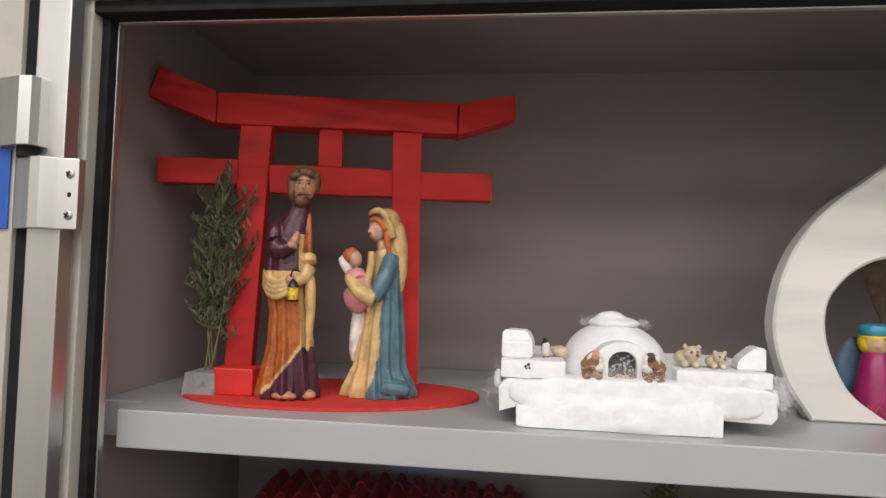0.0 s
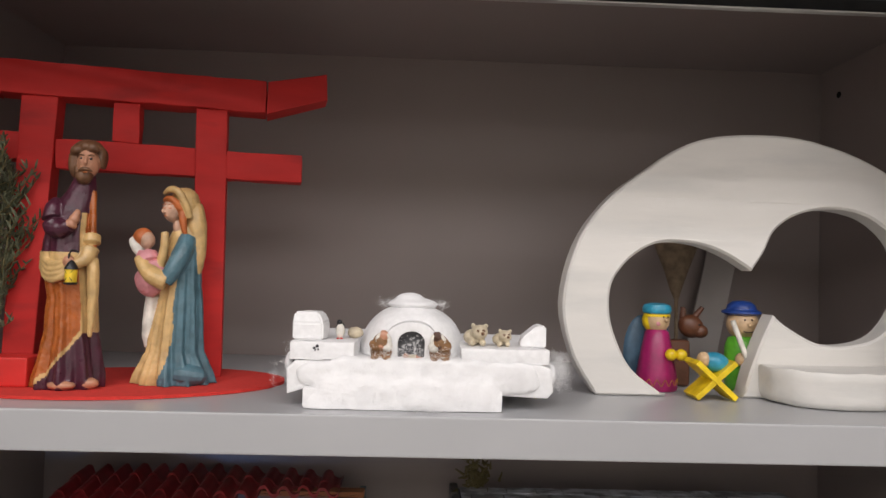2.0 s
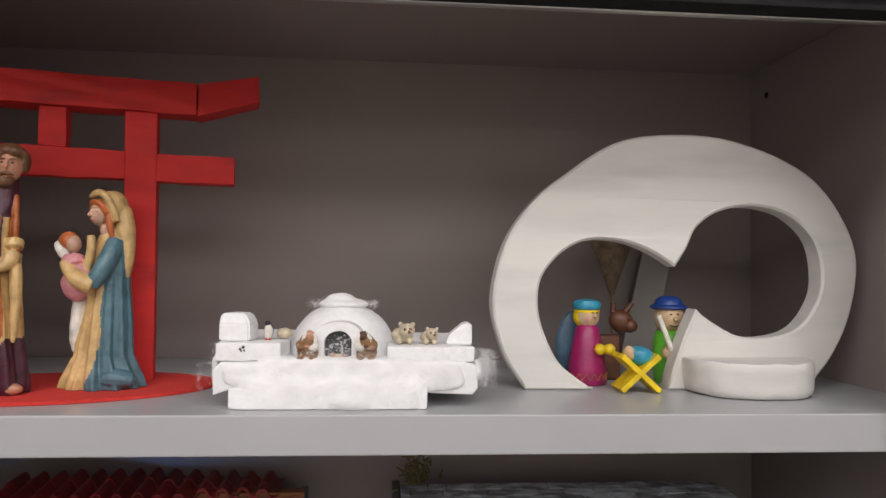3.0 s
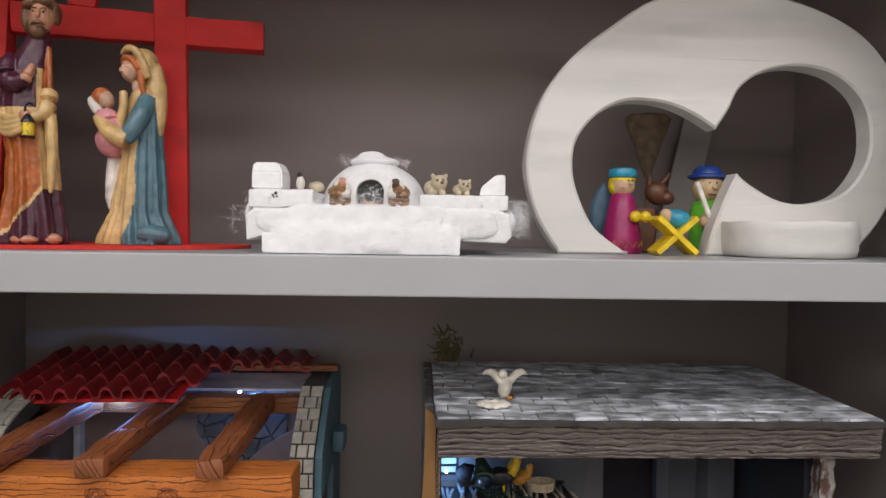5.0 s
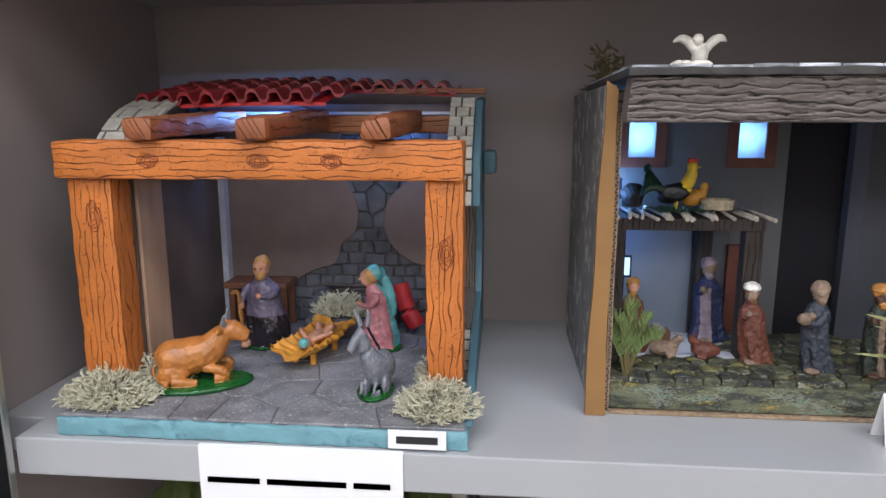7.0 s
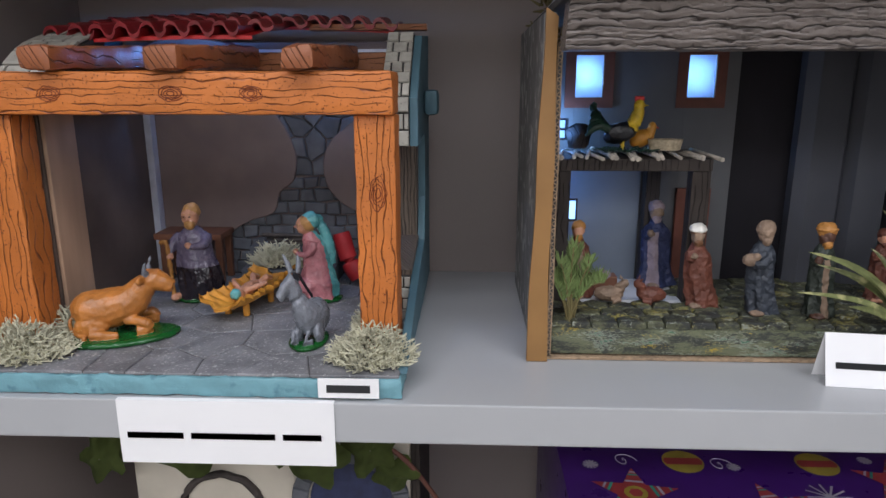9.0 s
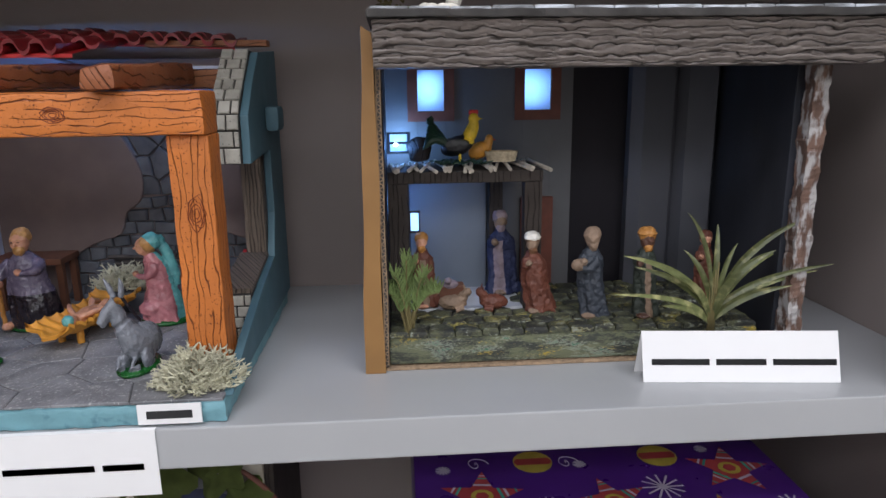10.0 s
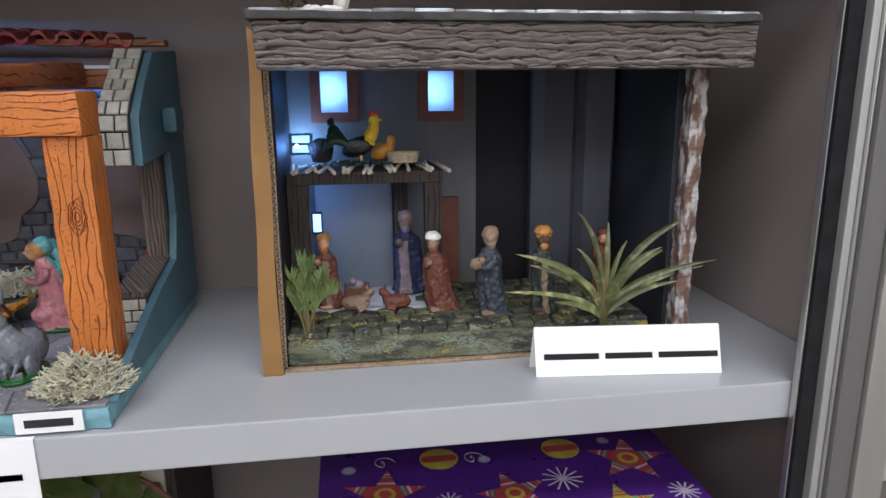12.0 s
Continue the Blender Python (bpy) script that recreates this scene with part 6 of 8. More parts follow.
def stable_things():
    z = SF + 0.0004
    lichen("lichen_clump", (-0.350, 0.684, z), 0.046, 0.028, 0.033, 560, 1, "pale grey-green lichen clump at the post foot")
    lichen("lichen_clump", (-0.318, 0.735, z), 0.030, 0.026, 0.034, 300, 4, "pale grey-green lichen clump beside the ox")
    lichen("lichen_clump", (-0.002, 0.686, z), 0.036, 0.030, 0.036, 560, 2, "pale grey-green lichen clump at the post foot")
    lichen("lichen_clump", (-0.012, 0.765, z), 0.018, 0.020, 0.034, 160, 5, "pale grey-green lichen clump behind the post")
    lichen("lichen_clump", (-0.160, 0.925, z + 0.0265), 0.034, 0.016, 0.036, 340, 3, "grey-green lichen nest on the hearth block")
    # ox, lying
    x, y = -0.280, 0.735
    bm = bmesh.new()
    lathe(bm, [(0.050, 0), (0.051, 0.003), (0.046, 0.005)], (0, 0, 0), 1, 32, 1.0, 0.50)
    bmesh.ops.transform(bm, matrix=pose(x + 0.010, y - 0.004, z, 0, 0, 20), verts=bm.verts)
    q = z + 0.004
    rot = Matrix.Rotation(0.28, 3, "Z")

    def o(dx, dy, dz):
        return V(x, y, q) + rot @ V(dx, dy, dz)
    tube(bm, spline([o(-0.034, 0, 0.016), o(-0.025, 0, 0.021), o(-0.005, 0, 0.023), o(0.014, 0, 0.027), o(0.026, 0, 0.038), o(0.034, 0, 0.046)], 4),
         [0.004, 0.009, 0.013, 0.0155, 0.0175, 0.0185, 0.0185, 0.018, 0.018, 0.018, 0.0175, 0.017, 0.0165, 0.0155, 0.0145, 0.0135, 0.0125, 0.0115, 0.0105, 0.0095, 0.006], 0, 16)
    tube(bm, [o(0.030, 0, 0.047), o(0.041, 0, 0.046), o(0.052, -0.002, 0.041), o(0.056, -0.002, 0.039)], [0.0095, 0.010, 0.007, 0.0055], 0, 14)
    for s in (-1, 1):
        tube(bm, bez(o(0.033, 0.006 * s, 0.053), o(0.031, 0.012 * s, 0.058), o(0.036, 0.012 * s, 0.067), 6), [0.003, 0.0028, 0.0024, 0.002, 0.0014, 0.0005], 2, 8)
        ball(bm, o(0.029, 0.012 * s, 0.049), (0.003, 0.007, 0.004), 0)
        tube(bm, spline([o(0.012, 0.010 * s, 0.014), o(0.030, 0.015 * s, 0.012), o(0.034, 0.014 * s, 0.006), o(0.022, 0.015 * s, 0.004)], 3), 0.0045, 0, 10)
        ball(bm, o(-0.018, 0.012 * s, 0.011), (0.016, 0.008, 0.011), 0, rot)
        tube(bm, [o(-0.018, 0.018 * s, 0.006), o(-0.002, 0.020 * s, 0.004), o(0.006, 0.019 * s, 0.003)], [0.006, 0.004, 0.0035], 0, 10)
    tube(bm, bez(o(-0.036, 0, 0.020), o(-0.046, -0.006, 0.008), o(-0.022, -0.021, 0.003), 8), 0.002, 0, 8)
    bm = meld(bm, 0.0008, 5, 0.0005, 0.004)
    for v in bm.verts:
        v.co.z = max(v.co.z, z)
    for v in bm.verts:
        v.co = V(x + (v.co.x - x) * 1.06, y + (v.co.y - y) * 1.2, z + (v.co.z - z) * 1.18)
    solo("ox_figurine", bm, [P["ochre_fur"], P["green_stand"], P["grey_fur"]], (x, y, z), "glossy ochre ox figurine lying on a green stand", "figurine", sharp=70)
    # donkey, lying, seen from the front
    x, y = -0.074, 0.728
    bm = bmesh.new()
    lathe(bm, [(0.030, 0), (0.031, 0.003), (0.027, 0.005)], (x, y, z), 1, 28, 0.85, 1.0)
    q = z + 0.004
    tube(bm, spline([(x + 0.012, y + 0.026, q + 0.014), (x + 0.010, y + 0.010, q + 0.020), (x + 0.002, y - 0.008, q + 0.024), (x - 0.008, y - 0.014, q + 0.042), (x - 0.015, y - 0.016, q + 0.060)], 4),
         [0.006, 0.010, 0.014, 0.016, 0.0175, 0.018, 0.018, 0.0175, 0.017, 0.016, 0.014, 0.012, 0.011, 0.010, 0.0092, 0.0085, 0.006], 0, 16)
    tube(bm, [(x - 0.012, y - 0.014, q + 0.062), (x - 0.022, y - 0.022, q + 0.054), (x - 0.028, y - 0.027, q + 0.046)], [0.0085, 0.007, 0.005], 0, 14)
    for s in (-1, 1):
        tube(bm, bez((x - 0.011 + 0.004 * s, y - 0.012, q + 0.067), (x - 0.012 + 0.008 * s, y - 0.010, q + 0.076), (x - 0.016 + 0.010 * s, y - 0.012, q + 0.086), 6), [0.003, 0.0036, 0.0036, 0.003, 0.002, 0.0006], 0, 8)
        ball(bm, (x + 0.004 + 0.013 * s, y - 0.008, q + 0.010), (0.007, 0.013, 0.011), 0)
        tube(bm, [(x - 0.004 + 0.010 * s, y - 0.018, q + 0.012), (x - 0.005 + 0.008 * s, y - 0.027, q + 0.004), (x + 0.001 + 0.010 * s, y - 0.020, q + 0.003)], 0.0038, 0, 8)
    tube(bm, bez((x + 0.006, y + 0.004, q + 0.040), (x - 0.002, y - 0.004, q + 0.055), (x - 0.010, y - 0.009, q + 0.070), 8), 0.002, 2, 6)
    bm = meld(bm, 0.0008, 4, 0.0005, 0.004)
    for v in bm.verts:
        v.co.z = max(v.co.z, z)
    for v in bm.verts:
        v.co = V(x + (v.co.x - x) * 0.76, y + (v.co.y - y) * 1.0, z + (v.co.z - z) * 1.08)
    solo("donkey_figurine", bm, [P["grey_fur"], P["green_stand"], P["black_robe"]], (x, y, z), "glossy grey donkey figurine lying on a green stand", "figurine", sharp=70)
    # man kneeling with a crook
    x, y = -0.246, 0.868
    bm = bmesh.new()
    lathe(bm, [(0.027, 0), (0.028, 0.003), (0.024, 0.005)], (x, y, z), 1, 24, 1.0, 0.75)
    robe(bm, (x, y, z + 0.004), 0.088, [(0, 0.025, 0.020, 0.004, 0), (0.2, 0.027, 0.021, 0.005, 0), (0.40, 0.026, 0.019, 0.003, 0), (0.6, 0.022, 0.015, 0, 0), (0.85, 0.020, 0.013, 0, 0), (1.0, 0.007, 0.006, 0, -0.002)], 5, 0.08,
         lambda t, a: 2 if t < 0.42 else 0, 32, 36)
    ball(bm, (x, y - 0.004, z + 0.103), (0.0098, 0.0100, 0.0125), 3)
    ball(bm, (x, y - 0.0005, z + 0.1085), (0.0106, 0.0108, 0.0105), 4)
    ball(bm, (x + 0.001, y - 0.0105, z + 0.0945), (0.0068, 0.0052, 0.0058), 4)
    tube(bm, bez((x + 0.016, y, z + 0.080), (x + 0.022, y - 0.012, z + 0.066), (x + 0.003, y - 0.018, z + 0.070), 8), [0.006, 0.0065, 0.0065, 0.006, 0.005, 0.004, 0.0035, 0.003], 0, 10)
    tube(bm, bez((x - 0.016, y, z + 0.080), (x - 0.026, y - 0.010, z + 0.066), (x - 0.024, y - 0.014, z + 0.058), 8), [0.006, 0.0065, 0.0065, 0.006, 0.005, 0.0045, 0.004, 0.003], 0, 10)
    ball(bm, (x + 0.001, y - 0.018, z + 0.071), 0.0042, 3)
    ball(bm, (x - 0.024, y - 0.015, z + 0.057), 0.0045, 3)
    tube(bm, spline([(x - 0.022, y - 0.018, z + 0.006), (x - 0.025, y - 0.016, z + 0.058), (x - 0.029, y - 0.014, z + 0.074), (x - 0.036, y - 0.013, z + 0.072)], 4), 0.0026, 5, 8)
    ball(bm, (x - 0.020, y - 0.016, z + 0.007), (0.006, 0.009, 0.005), 3)
    ball(bm, (x + 0.010, y - 0.012, z + 0.024), (0.012, 0.010, 0.009), 2)
    bm = meld(bm, 0.0008, 2, 0.0010, 0.006)
    for dx in (-0.0036, 0.0036):
        ball(bm, (x + dx, y - 0.0136, z + 0.1045), (0.0014, 0.0008, 0.0009), 2, seg=8)
        tube(bm, [(x + dx - 0.002, y - 0.0132, z + 0.1072), (x + dx + 0.002, y - 0.0132, z + 0.1074)], 0.0005, 4, 5)
    ball(bm, (x, y - 0.0145, z + 0.1015), (0.0013, 0.0016, 0.0022), 3, seg=8)
    for v in bm.verts:
        v.co = V(x + (v.co.x - x) * 1.0, y + (v.co.y - y) * 1.15, z + (v.co.z - z) * 1.01)
    solo("kneeling_man_figurine", bm, [P[k] for k in ("lilac_robe", "green_stand", "black_robe", "resin_skin", "blond_hair", "mustard_turban")], (x, y, z), "glossy kneeling man figurine in lilac and black with a crook", "figurine", sharp=60)
    # woman kneeling
    x, y = -0.094, 0.868
    bm = bmesh.new()
    lathe(bm, [(0.025, 0), (0.026, 0.003), (0.022, 0.005)], (x, y, z), 1, 24, 1.0, 0.75)
    robe(bm, (x, y, z + 0.004), 0.083, [(0, 0.021, 0.017, 0, 0), (0.2, 0.021, 0.017, 0, 0), (0.45, 0.016, 0.013, 0, 0), (0.8, 0.013, 0.011, -0.003, 0), (1.0, 0.006, 0.006, -0.008, -0.001)], 6, 0.09,
         lambda t, a: 2 if front(a) > 1.0 or front(a) < -2.6 else 0, 32, 36)
    ball(bm, (x - 0.013, y - 0.003, z + 0.094), (0.0088, 0.0085, 0.0112), 3)
    ball(bm, (x - 0.009, y - 0.003, z + 0.097), (0.0098, 0.0092, 0.0110), 4)
    ball(bm, (x - 0.006, y - 0.001, z + 0.100), (0.0108, 0.0100, 0.0110), 2)
    tube(bm, bez((x - 0.002, y + 0.003, z + 0.103), (x + 0.012, y + 0.003, z + 0.088), (x + 0.015, y + 0.003, z + 0.045), 8), [0.0068, 0.0062, 0.0056, 0.0055, 0.0056, 0.0058, 0.0058, 0.004], 2, 12)
    tube(bm, bez((x - 0.003, y - 0.008, z + 0.074), (x - 0.004, y - 0.018, z + 0.056), (x - 0.020, y - 0.012, z + 0.062), 8), [0.0058, 0.006, 0.006, 0.0055, 0.0045, 0.004, 0.0035, 0.003], 0, 10)
    ball(bm, (x - 0.021, y - 0.012, z + 0.064), 0.0035, 3)
    ball(bm, (x - 0.010, y - 0.010, z + 0.020), (0.013, 0.009, 0.010), 0)
    bm = meld(bm, 0.0008, 2, 0.0008, 0.006)
    ball(bm, (x - 0.0175, y - 0.0103, z + 0.0960), (0.0010, 0.0007, 0.0008), 4, seg=8)
    ball(bm, (x - 0.0212, y - 0.0065, z + 0.0930), (0.0020, 0.0013, 0.0016), 3, seg=8)
    for v in bm.verts:
        v.co = V(x + (v.co.x - x) * 1.12, y + (v.co.y - y) * 1.1, z + (v.co.z - z) * 1.0)
    solo("kneeling_woman_figurine", bm, [P[k] for k in ("rose_robe", "green_stand", "aqua_veil", "resin_skin", "blond_hair")], (x, y, z), "glossy kneeling woman figurine with rose robe and aqua veil", "figurine", sharp=60)
    # straw manger with the child
    x, y = -0.170, 0.835
    bm = bmesh.new()
    rot = Matrix.Rotation(-0.24, 3, "Z")
    rings = []
    for u in edges_of(-1, 1, 44):
        ring = []
        for w in edges_of(-1, 1, 16):
            p = rot @ V(w * (0.027 + 0.0022 * math.sin(26 * u) + 0.002 * math.sin(9 * u)), u * 0.060 + 0.005 * math.sin(9 * w) * abs(u) ** 3, 0.015 + 0.013 * w * w + 0.010 * u * u * (1 if u > 0 else 0.3) + 0.0016 * math.sin(26 * u + 2 * abs(w)) * (0.3 + abs(w)))
            ring.append(V(x, y, z) + p)
        rings.append(ring + [p - V(0, 0, 0.004) for p in ring[::-1]])
    skin(bm, rings)
    for a, b in ((-0.012, -0.028), (0.012, -0.028), (-0.012, 0.026), (0.012, 0.026)):
        p = V(x, y, z) + rot @ V(a, b, 0)
        tube(bm, [p, p + V(0, 0, 0.017)], 0.004, 0, 8)
    solo("straw_manger", bm, P["amber_straw"], (x, y, z), "amber yellow straw manger with ragged edges", "manger")
    bm = bmesh.new()

    def o2(a, b, c):
        return V(x, y, z + 0.0175) + rot @ V(a * 1.2, b * 1.2, c * 1.1)
    tube(bm, [o2(0, -0.014, 0.004), o2(0, 0.0, 0.006), o2(0, 0.014, 0.006)], [0.006, 0.0078, 0.006], 0, 12)
    ball(bm, o2(0, -0.022, 0.006), (0.0075, 0.0075, 0.0075), 0)
    ball(bm, o2(0.001, -0.026, 0.007), (0.0065, 0.0058, 0.0065), 1)
    for s in (-1, 1):
        tube(bm, [o2(0.004 * s, -0.010, 0.007), o2(0.014 * s, -0.004, 0.011), o2(0.019 * s, 0.002, 0.013)], [0.0035, 0.0032, 0.0025], 0, 8)
        tube(bm, [o2(0.003 * s, 0.012, 0.006), o2(0.008 * s, 0.020, 0.013), o2(0.007 * s, 0.029, 0.009)], [0.0045, 0.004, 0.003], 0, 8)
    bm = meld(bm, 0.0008, 2, 0.0005, 0.004)
    solo("child_figurine", bm, [P["resin_skin"], P["aqua_veil"]], (x, y, z + 0.0175), "small glossy baby figurine lying in the straw manger", "figurine", sharp=60)
    # table, firewood, red sacks
    t = thing("small_table", (-0.27, 0.945, z), "small brown wooden table at the back wall", "table")
    part("tabletop", box_bm(-0.325, -0.235, 0.925, 0.975, z + 0.060, z + 0.068, 0.001), M_BENCH, t)
    for a, b in ((-0.320, 0.930), (-0.245, 0.930), (-0.320, 0.965), (-0.245, 0.965)):
        part("leg", box_bm(a, a + 0.008, b, b + 0.008, z, z + 0.060, 0.0006), M_BENCH, t)
    rnd = random.Random(12)
    for k in range(7):
        bm = bmesh.new()
        yy, zz = 0.953 + 0.006 * (k % 3), z + 0.0510 + 0.0055 * (k // 3)
        tube(bm, [(-0.190 + rnd.uniform(0, 0.02), yy, zz + rnd.uniform(-0.003, 0.004)), (-0.135, yy - 0.004, zz), (-0.095 + rnd.uniform(-0.01, 0.01), yy, zz + rnd.uniform(-0.003, 0.006))], rnd.uniform(0.002, 0.0034), 0, 7)
        solo("firewood_log", bm, M_FIREWOOD, (-0.14, yy, zz), "charred dark firewood stick on the hearth", "firewood", "firewood")
    bm = box_bm(-0.205, -0.085, 0.906, 0.944, z, z + 0.026, 0.003)
    box(bm, -0.205, -0.085, 0.9445, 0.978, z, z + 0.048, 0.003)
    roughen(bm, 0.001, 0.015)
    solo("hearth_block", bm, M_DSTONE, (-0.14, 0.96, z), "dark stone hearth block under the firewood", "hearth")
    for k, (a, b, lean) in enumerate(((-0.054, 0.930, -0.25), (-0.030, 0.925, 0.3))):
        bm = bmesh.new()
        tube(bm, spline([(a, b, z + 0.010), (a + lean * 0.06, b + 0.006, z + 0.035), (a + lean * 0.10, b + 0.012, z + 0.068)], 5), [0.011, 0.0125, 0.013, 0.013, 0.0125, 0.012, 0.0118, 0.0118, 0.0118, 0.0115, 0.011], 0, 16)
        for v in bm.verts:
            v.co.z = max(v.co.z, z)
        solo("red_sack", bm, M_SACK, (a, b, z), "red cylindrical cloth sack leaning by the hearth", "sack", "red sacks")


# ---- lower shelf: the cardboard house ----
HX0, HX1, HB = 0.155, 0.603, 0.930
HF = 0.866


def house():
    g = thing("cardboard_house", (0.39, 0.83, LOW), "cardboard model house with slate roof and carved grey fascia", "model house")
    # left wall: a card sheet with a brown tape edge
    bm = box_bm(HX0 + 0.004, HX0 + 0.016, 0.7455, 1.02, LOW + 0.001, 1.176, 0.0015)
    roughen(bm, 0.0018, 0.05)
    part("left_wall", bm, M_SLATEW, g, "grey flaking painted card wall")
    bm = bmesh.new()
    ring = lambda y: [V(HX0 - 0.004 + 0.026 * (z_ - LOW) + 0.0008 * math.sin(40 * z_), y, z_) for z_ in edges_of(LOW + 0.0006, 1.180, 24)] + [V(HX0 + 0.017 + 0.001 * math.sin(31 * z_ + 1), y, z_) for z_ in edges_of(1.172, LOW + 0.0006, 24)]
    skin(bm, [ring(0.738), ring(0.745)], smooth=False)
    part("edge_tape", bm, M_CARDB, g, "ochre brown taped card edge")
    edge = part("card_edge", box_bm(HX0 + 0.0175, HX0 + 0.0218, 0.742, 0.752, LOW + 0.006, 1.150, 0.0005), M_JOINT, g, "raw corrugated card edge")
    bm = bmesh.new()
    tube(bm, [(HX0 + 0.0197 + 0.0017 * math.sin(900 * z_), 0.7415, z_) for z_ in edges_of(LOW + 0.007, 1.149, 420)], 0.0005, 0, 4)
    for dx in (0.0176, 0.0217):
        tube(bm, [(HX0 + dx + 0.0003 * math.sin(50 * z_), 0.7415, z_) for z_ in edges_of(LOW + 0.007, 1.149, 40)], 0.0006, 0, 4)
    part("corrugation", bm, M_CARDRAW, edge, "wavy raw paper layer")
    part("inner_wall", box_bm(HX0 + 0.0175, HX0 + 0.0235, 0.753, HB - 0.001, HF - 0.005, 1.150, 0.0008), M_NAVY, g)
    # base and floor bed
    bm = box_bm(HX0 + 0.018, HX1 - 0.012, 0.744, HB + 0.02, LOW + 0.0005, LOW + 0.0035, 0.0006)
    part("base_card", bm, M_CARDRAW, g)
    bm = box_bm(HX0 + 0.022, HX1 - 0.020, 0.748, HB + 0.008, LOW + 0.0037, HF - 0.003, 0.004)
    for v in bm.verts:
        if v.co.y < 0.76:
            v.co += V(0, noise.noise(v.co / 0.02), noise.noise(v.co / 0.02 + V(9, 0, 0))) * 0.0025
    bed = part("mossy_plinth", bm, M_KERB, g, "mossy green painted plinth")
    # back wall with two windows cut through, dark panels, folded columns
    zt = 1.150
    part("back_wall", box_bm(HX0 + 0.024, 0.218, HB, HB + 0.006, HF - 0.003, zt, 0), M_WALLW, g, "white back wall, colour darkened for the shade under the roof")
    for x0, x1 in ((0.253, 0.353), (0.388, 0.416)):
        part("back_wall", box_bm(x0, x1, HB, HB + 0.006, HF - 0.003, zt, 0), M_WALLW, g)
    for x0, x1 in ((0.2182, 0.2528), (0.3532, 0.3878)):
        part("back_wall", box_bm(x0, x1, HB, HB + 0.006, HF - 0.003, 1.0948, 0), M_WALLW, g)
        w = part("window_frame", window_bm(x0 - 0.012, x1 + 0.012, 1.083, 1.158, x0 + 0.0005, x1 - 0.0005, 1.0953, 1.1455), M_SHUT, g, "red-brown window frame")
        part("pane", box_bm(x0 + 0.0008, x1 - 0.0008, HB + 0.0012, HB + 0.0022, 1.0955, 1.1455, 0), M_PANE, w, "frosted pane glowing blue-white")
        part("light_box", tray_bm(x0 - 0.006, x1 + 0.006, HB + 0.0065, HB + 0.032, 1.086, 1.149), M_NAVY, g)
    part("dark_panel", box_bm(0.4162, 0.488, HB + 0.002, HB + 0.010, HF - 0.003, zt, 0.0008), M_NAVY, g, "dark navy panel")
    bm = bmesh.new()
    prism(bm, [(0.488, HB + 0.010), (0.487, 0.915), (0.500, 0.905), (0.541, 0.912), (0.548, 0.920), (0.556, 0.905), (0.590, 0.900), (0.600, 0.915), (0.600, HB + 0.010)], 2, HF - 0.003, zt, bev=0.0012)
    part("folded_column", bm, M_BLUEGREY, g, "blue-grey folded column")
    part("right_wall", box_bm(HX1 - 0.004, HX1 + 0.008, 0.750, HB + 0.010, LOW + 0.001, zt, 0.001), M_SIDEWALL, g, "dark slate navy side wall")
    bm = bmesh.new()
    skin(bm, [[V(0.611 + 0.010 * (zz - LOW) + dx * k * 0.85, 0.738 + dy * k, zz) for dx, dy in ((-0.0095, -0.008), (0.001, -0.010), (0.0095, -0.008), (0.010, 0.010), (-0.010, 0.010))]
              for zz, k in [(u, 1 + 0.05 * math.sin(60 * u) + 0.05 * math.sin(190 * u)) for u in edges_of(LOW + 0.001, 1.150, 110)]], smooth=False)
    roughen(bm, 0.0016, 0.010)
    roughen(bm, 0.0012, 0.004)
    for v in bm.verts:
        v.co.z = max(v.co.z, LOW + 0.0005)
    part("bark_post", bm, M_BARK, g, "bark post with peeling white paint")
    # roof slab and fascia
    bm = box_bm(0.168, 0.637, 0.670, 0.962, 1.1798, 1.1870, 0.0015)
    bmesh.ops.subdivide_edges(bm, edges=[e for e in bm.edges if abs(e.verts[0].co.x - e.verts[1].co.x) > 0.2], cuts=70)
    for v in bm.verts:
        if v.co.y < 0.68:
            v.co += V(0, noise.noise(v.co / 0.013) * 0.0024, noise.noise(v.co / 0.02 + V(7, 0, 0)) * 0.0010)
    slab = part("roof_slab", bm, M_JOINT, g, "grey slated roof slab")
    bm = rough_box(0.172, 0.638, 0.6755, 0.706, 1.1395, 1.1795, 0.0018, 0.0007, 0.012, 0.0025)
    for v in bm.verts:
        # carved ridges running along the board
        if v.co.y < 0.684:
            p = (v.co.z - 1.1395) / 0.0062 + 1.5 * noise.noise(V(v.co.x * 22, v.co.z * 60, 1)) + 0.35 * noise.noise(V(v.co.x * 110, v.co.z * 120, 5))
            v.co.y += 0.0017 * (1 - min(1.0, abs((p % 1.0) - 0.5) / 0.24)) ** 1.0
        if v.co.x > 0.6:
            v.co.x += (1.1795 - v.co.z) * 0.30
        v.co.y += (1.1795 - v.co.z) * 0.5
    part("fascia", bm, M_GREYWOOD_X, g, "grey carved wooden fascia")
    # hut inside
    hut = part("hut_roof", box_bm(0.1795, 0.357, 0.826, 0.918, 1.018, 1.0315, 0.0012), M_HUTWOOD, g, "dark wooden hut roof with cut sticks")
    rnd = random.Random(21)
    for x in [0.184 + 0.0076 * k for k in range(23)]:
        bm = bmesh.new()
        y0 = 0.816 + rnd.uniform(-0.007, 0.008)
        sk = rnd.uniform(-0.014, 0.014)
        tube(bm, [(x + sk, y0, 1.0325 + rnd.uniform(-0.001, 0.002)), (x, y0 + 0.05 + rnd.uniform(0, 0.035), 1.0345 + rnd.uniform(0, 0.003))], rnd.uniform(0.0018, 0.0025), 0, 7)
        part("stick", bm, M_STICK, hut)
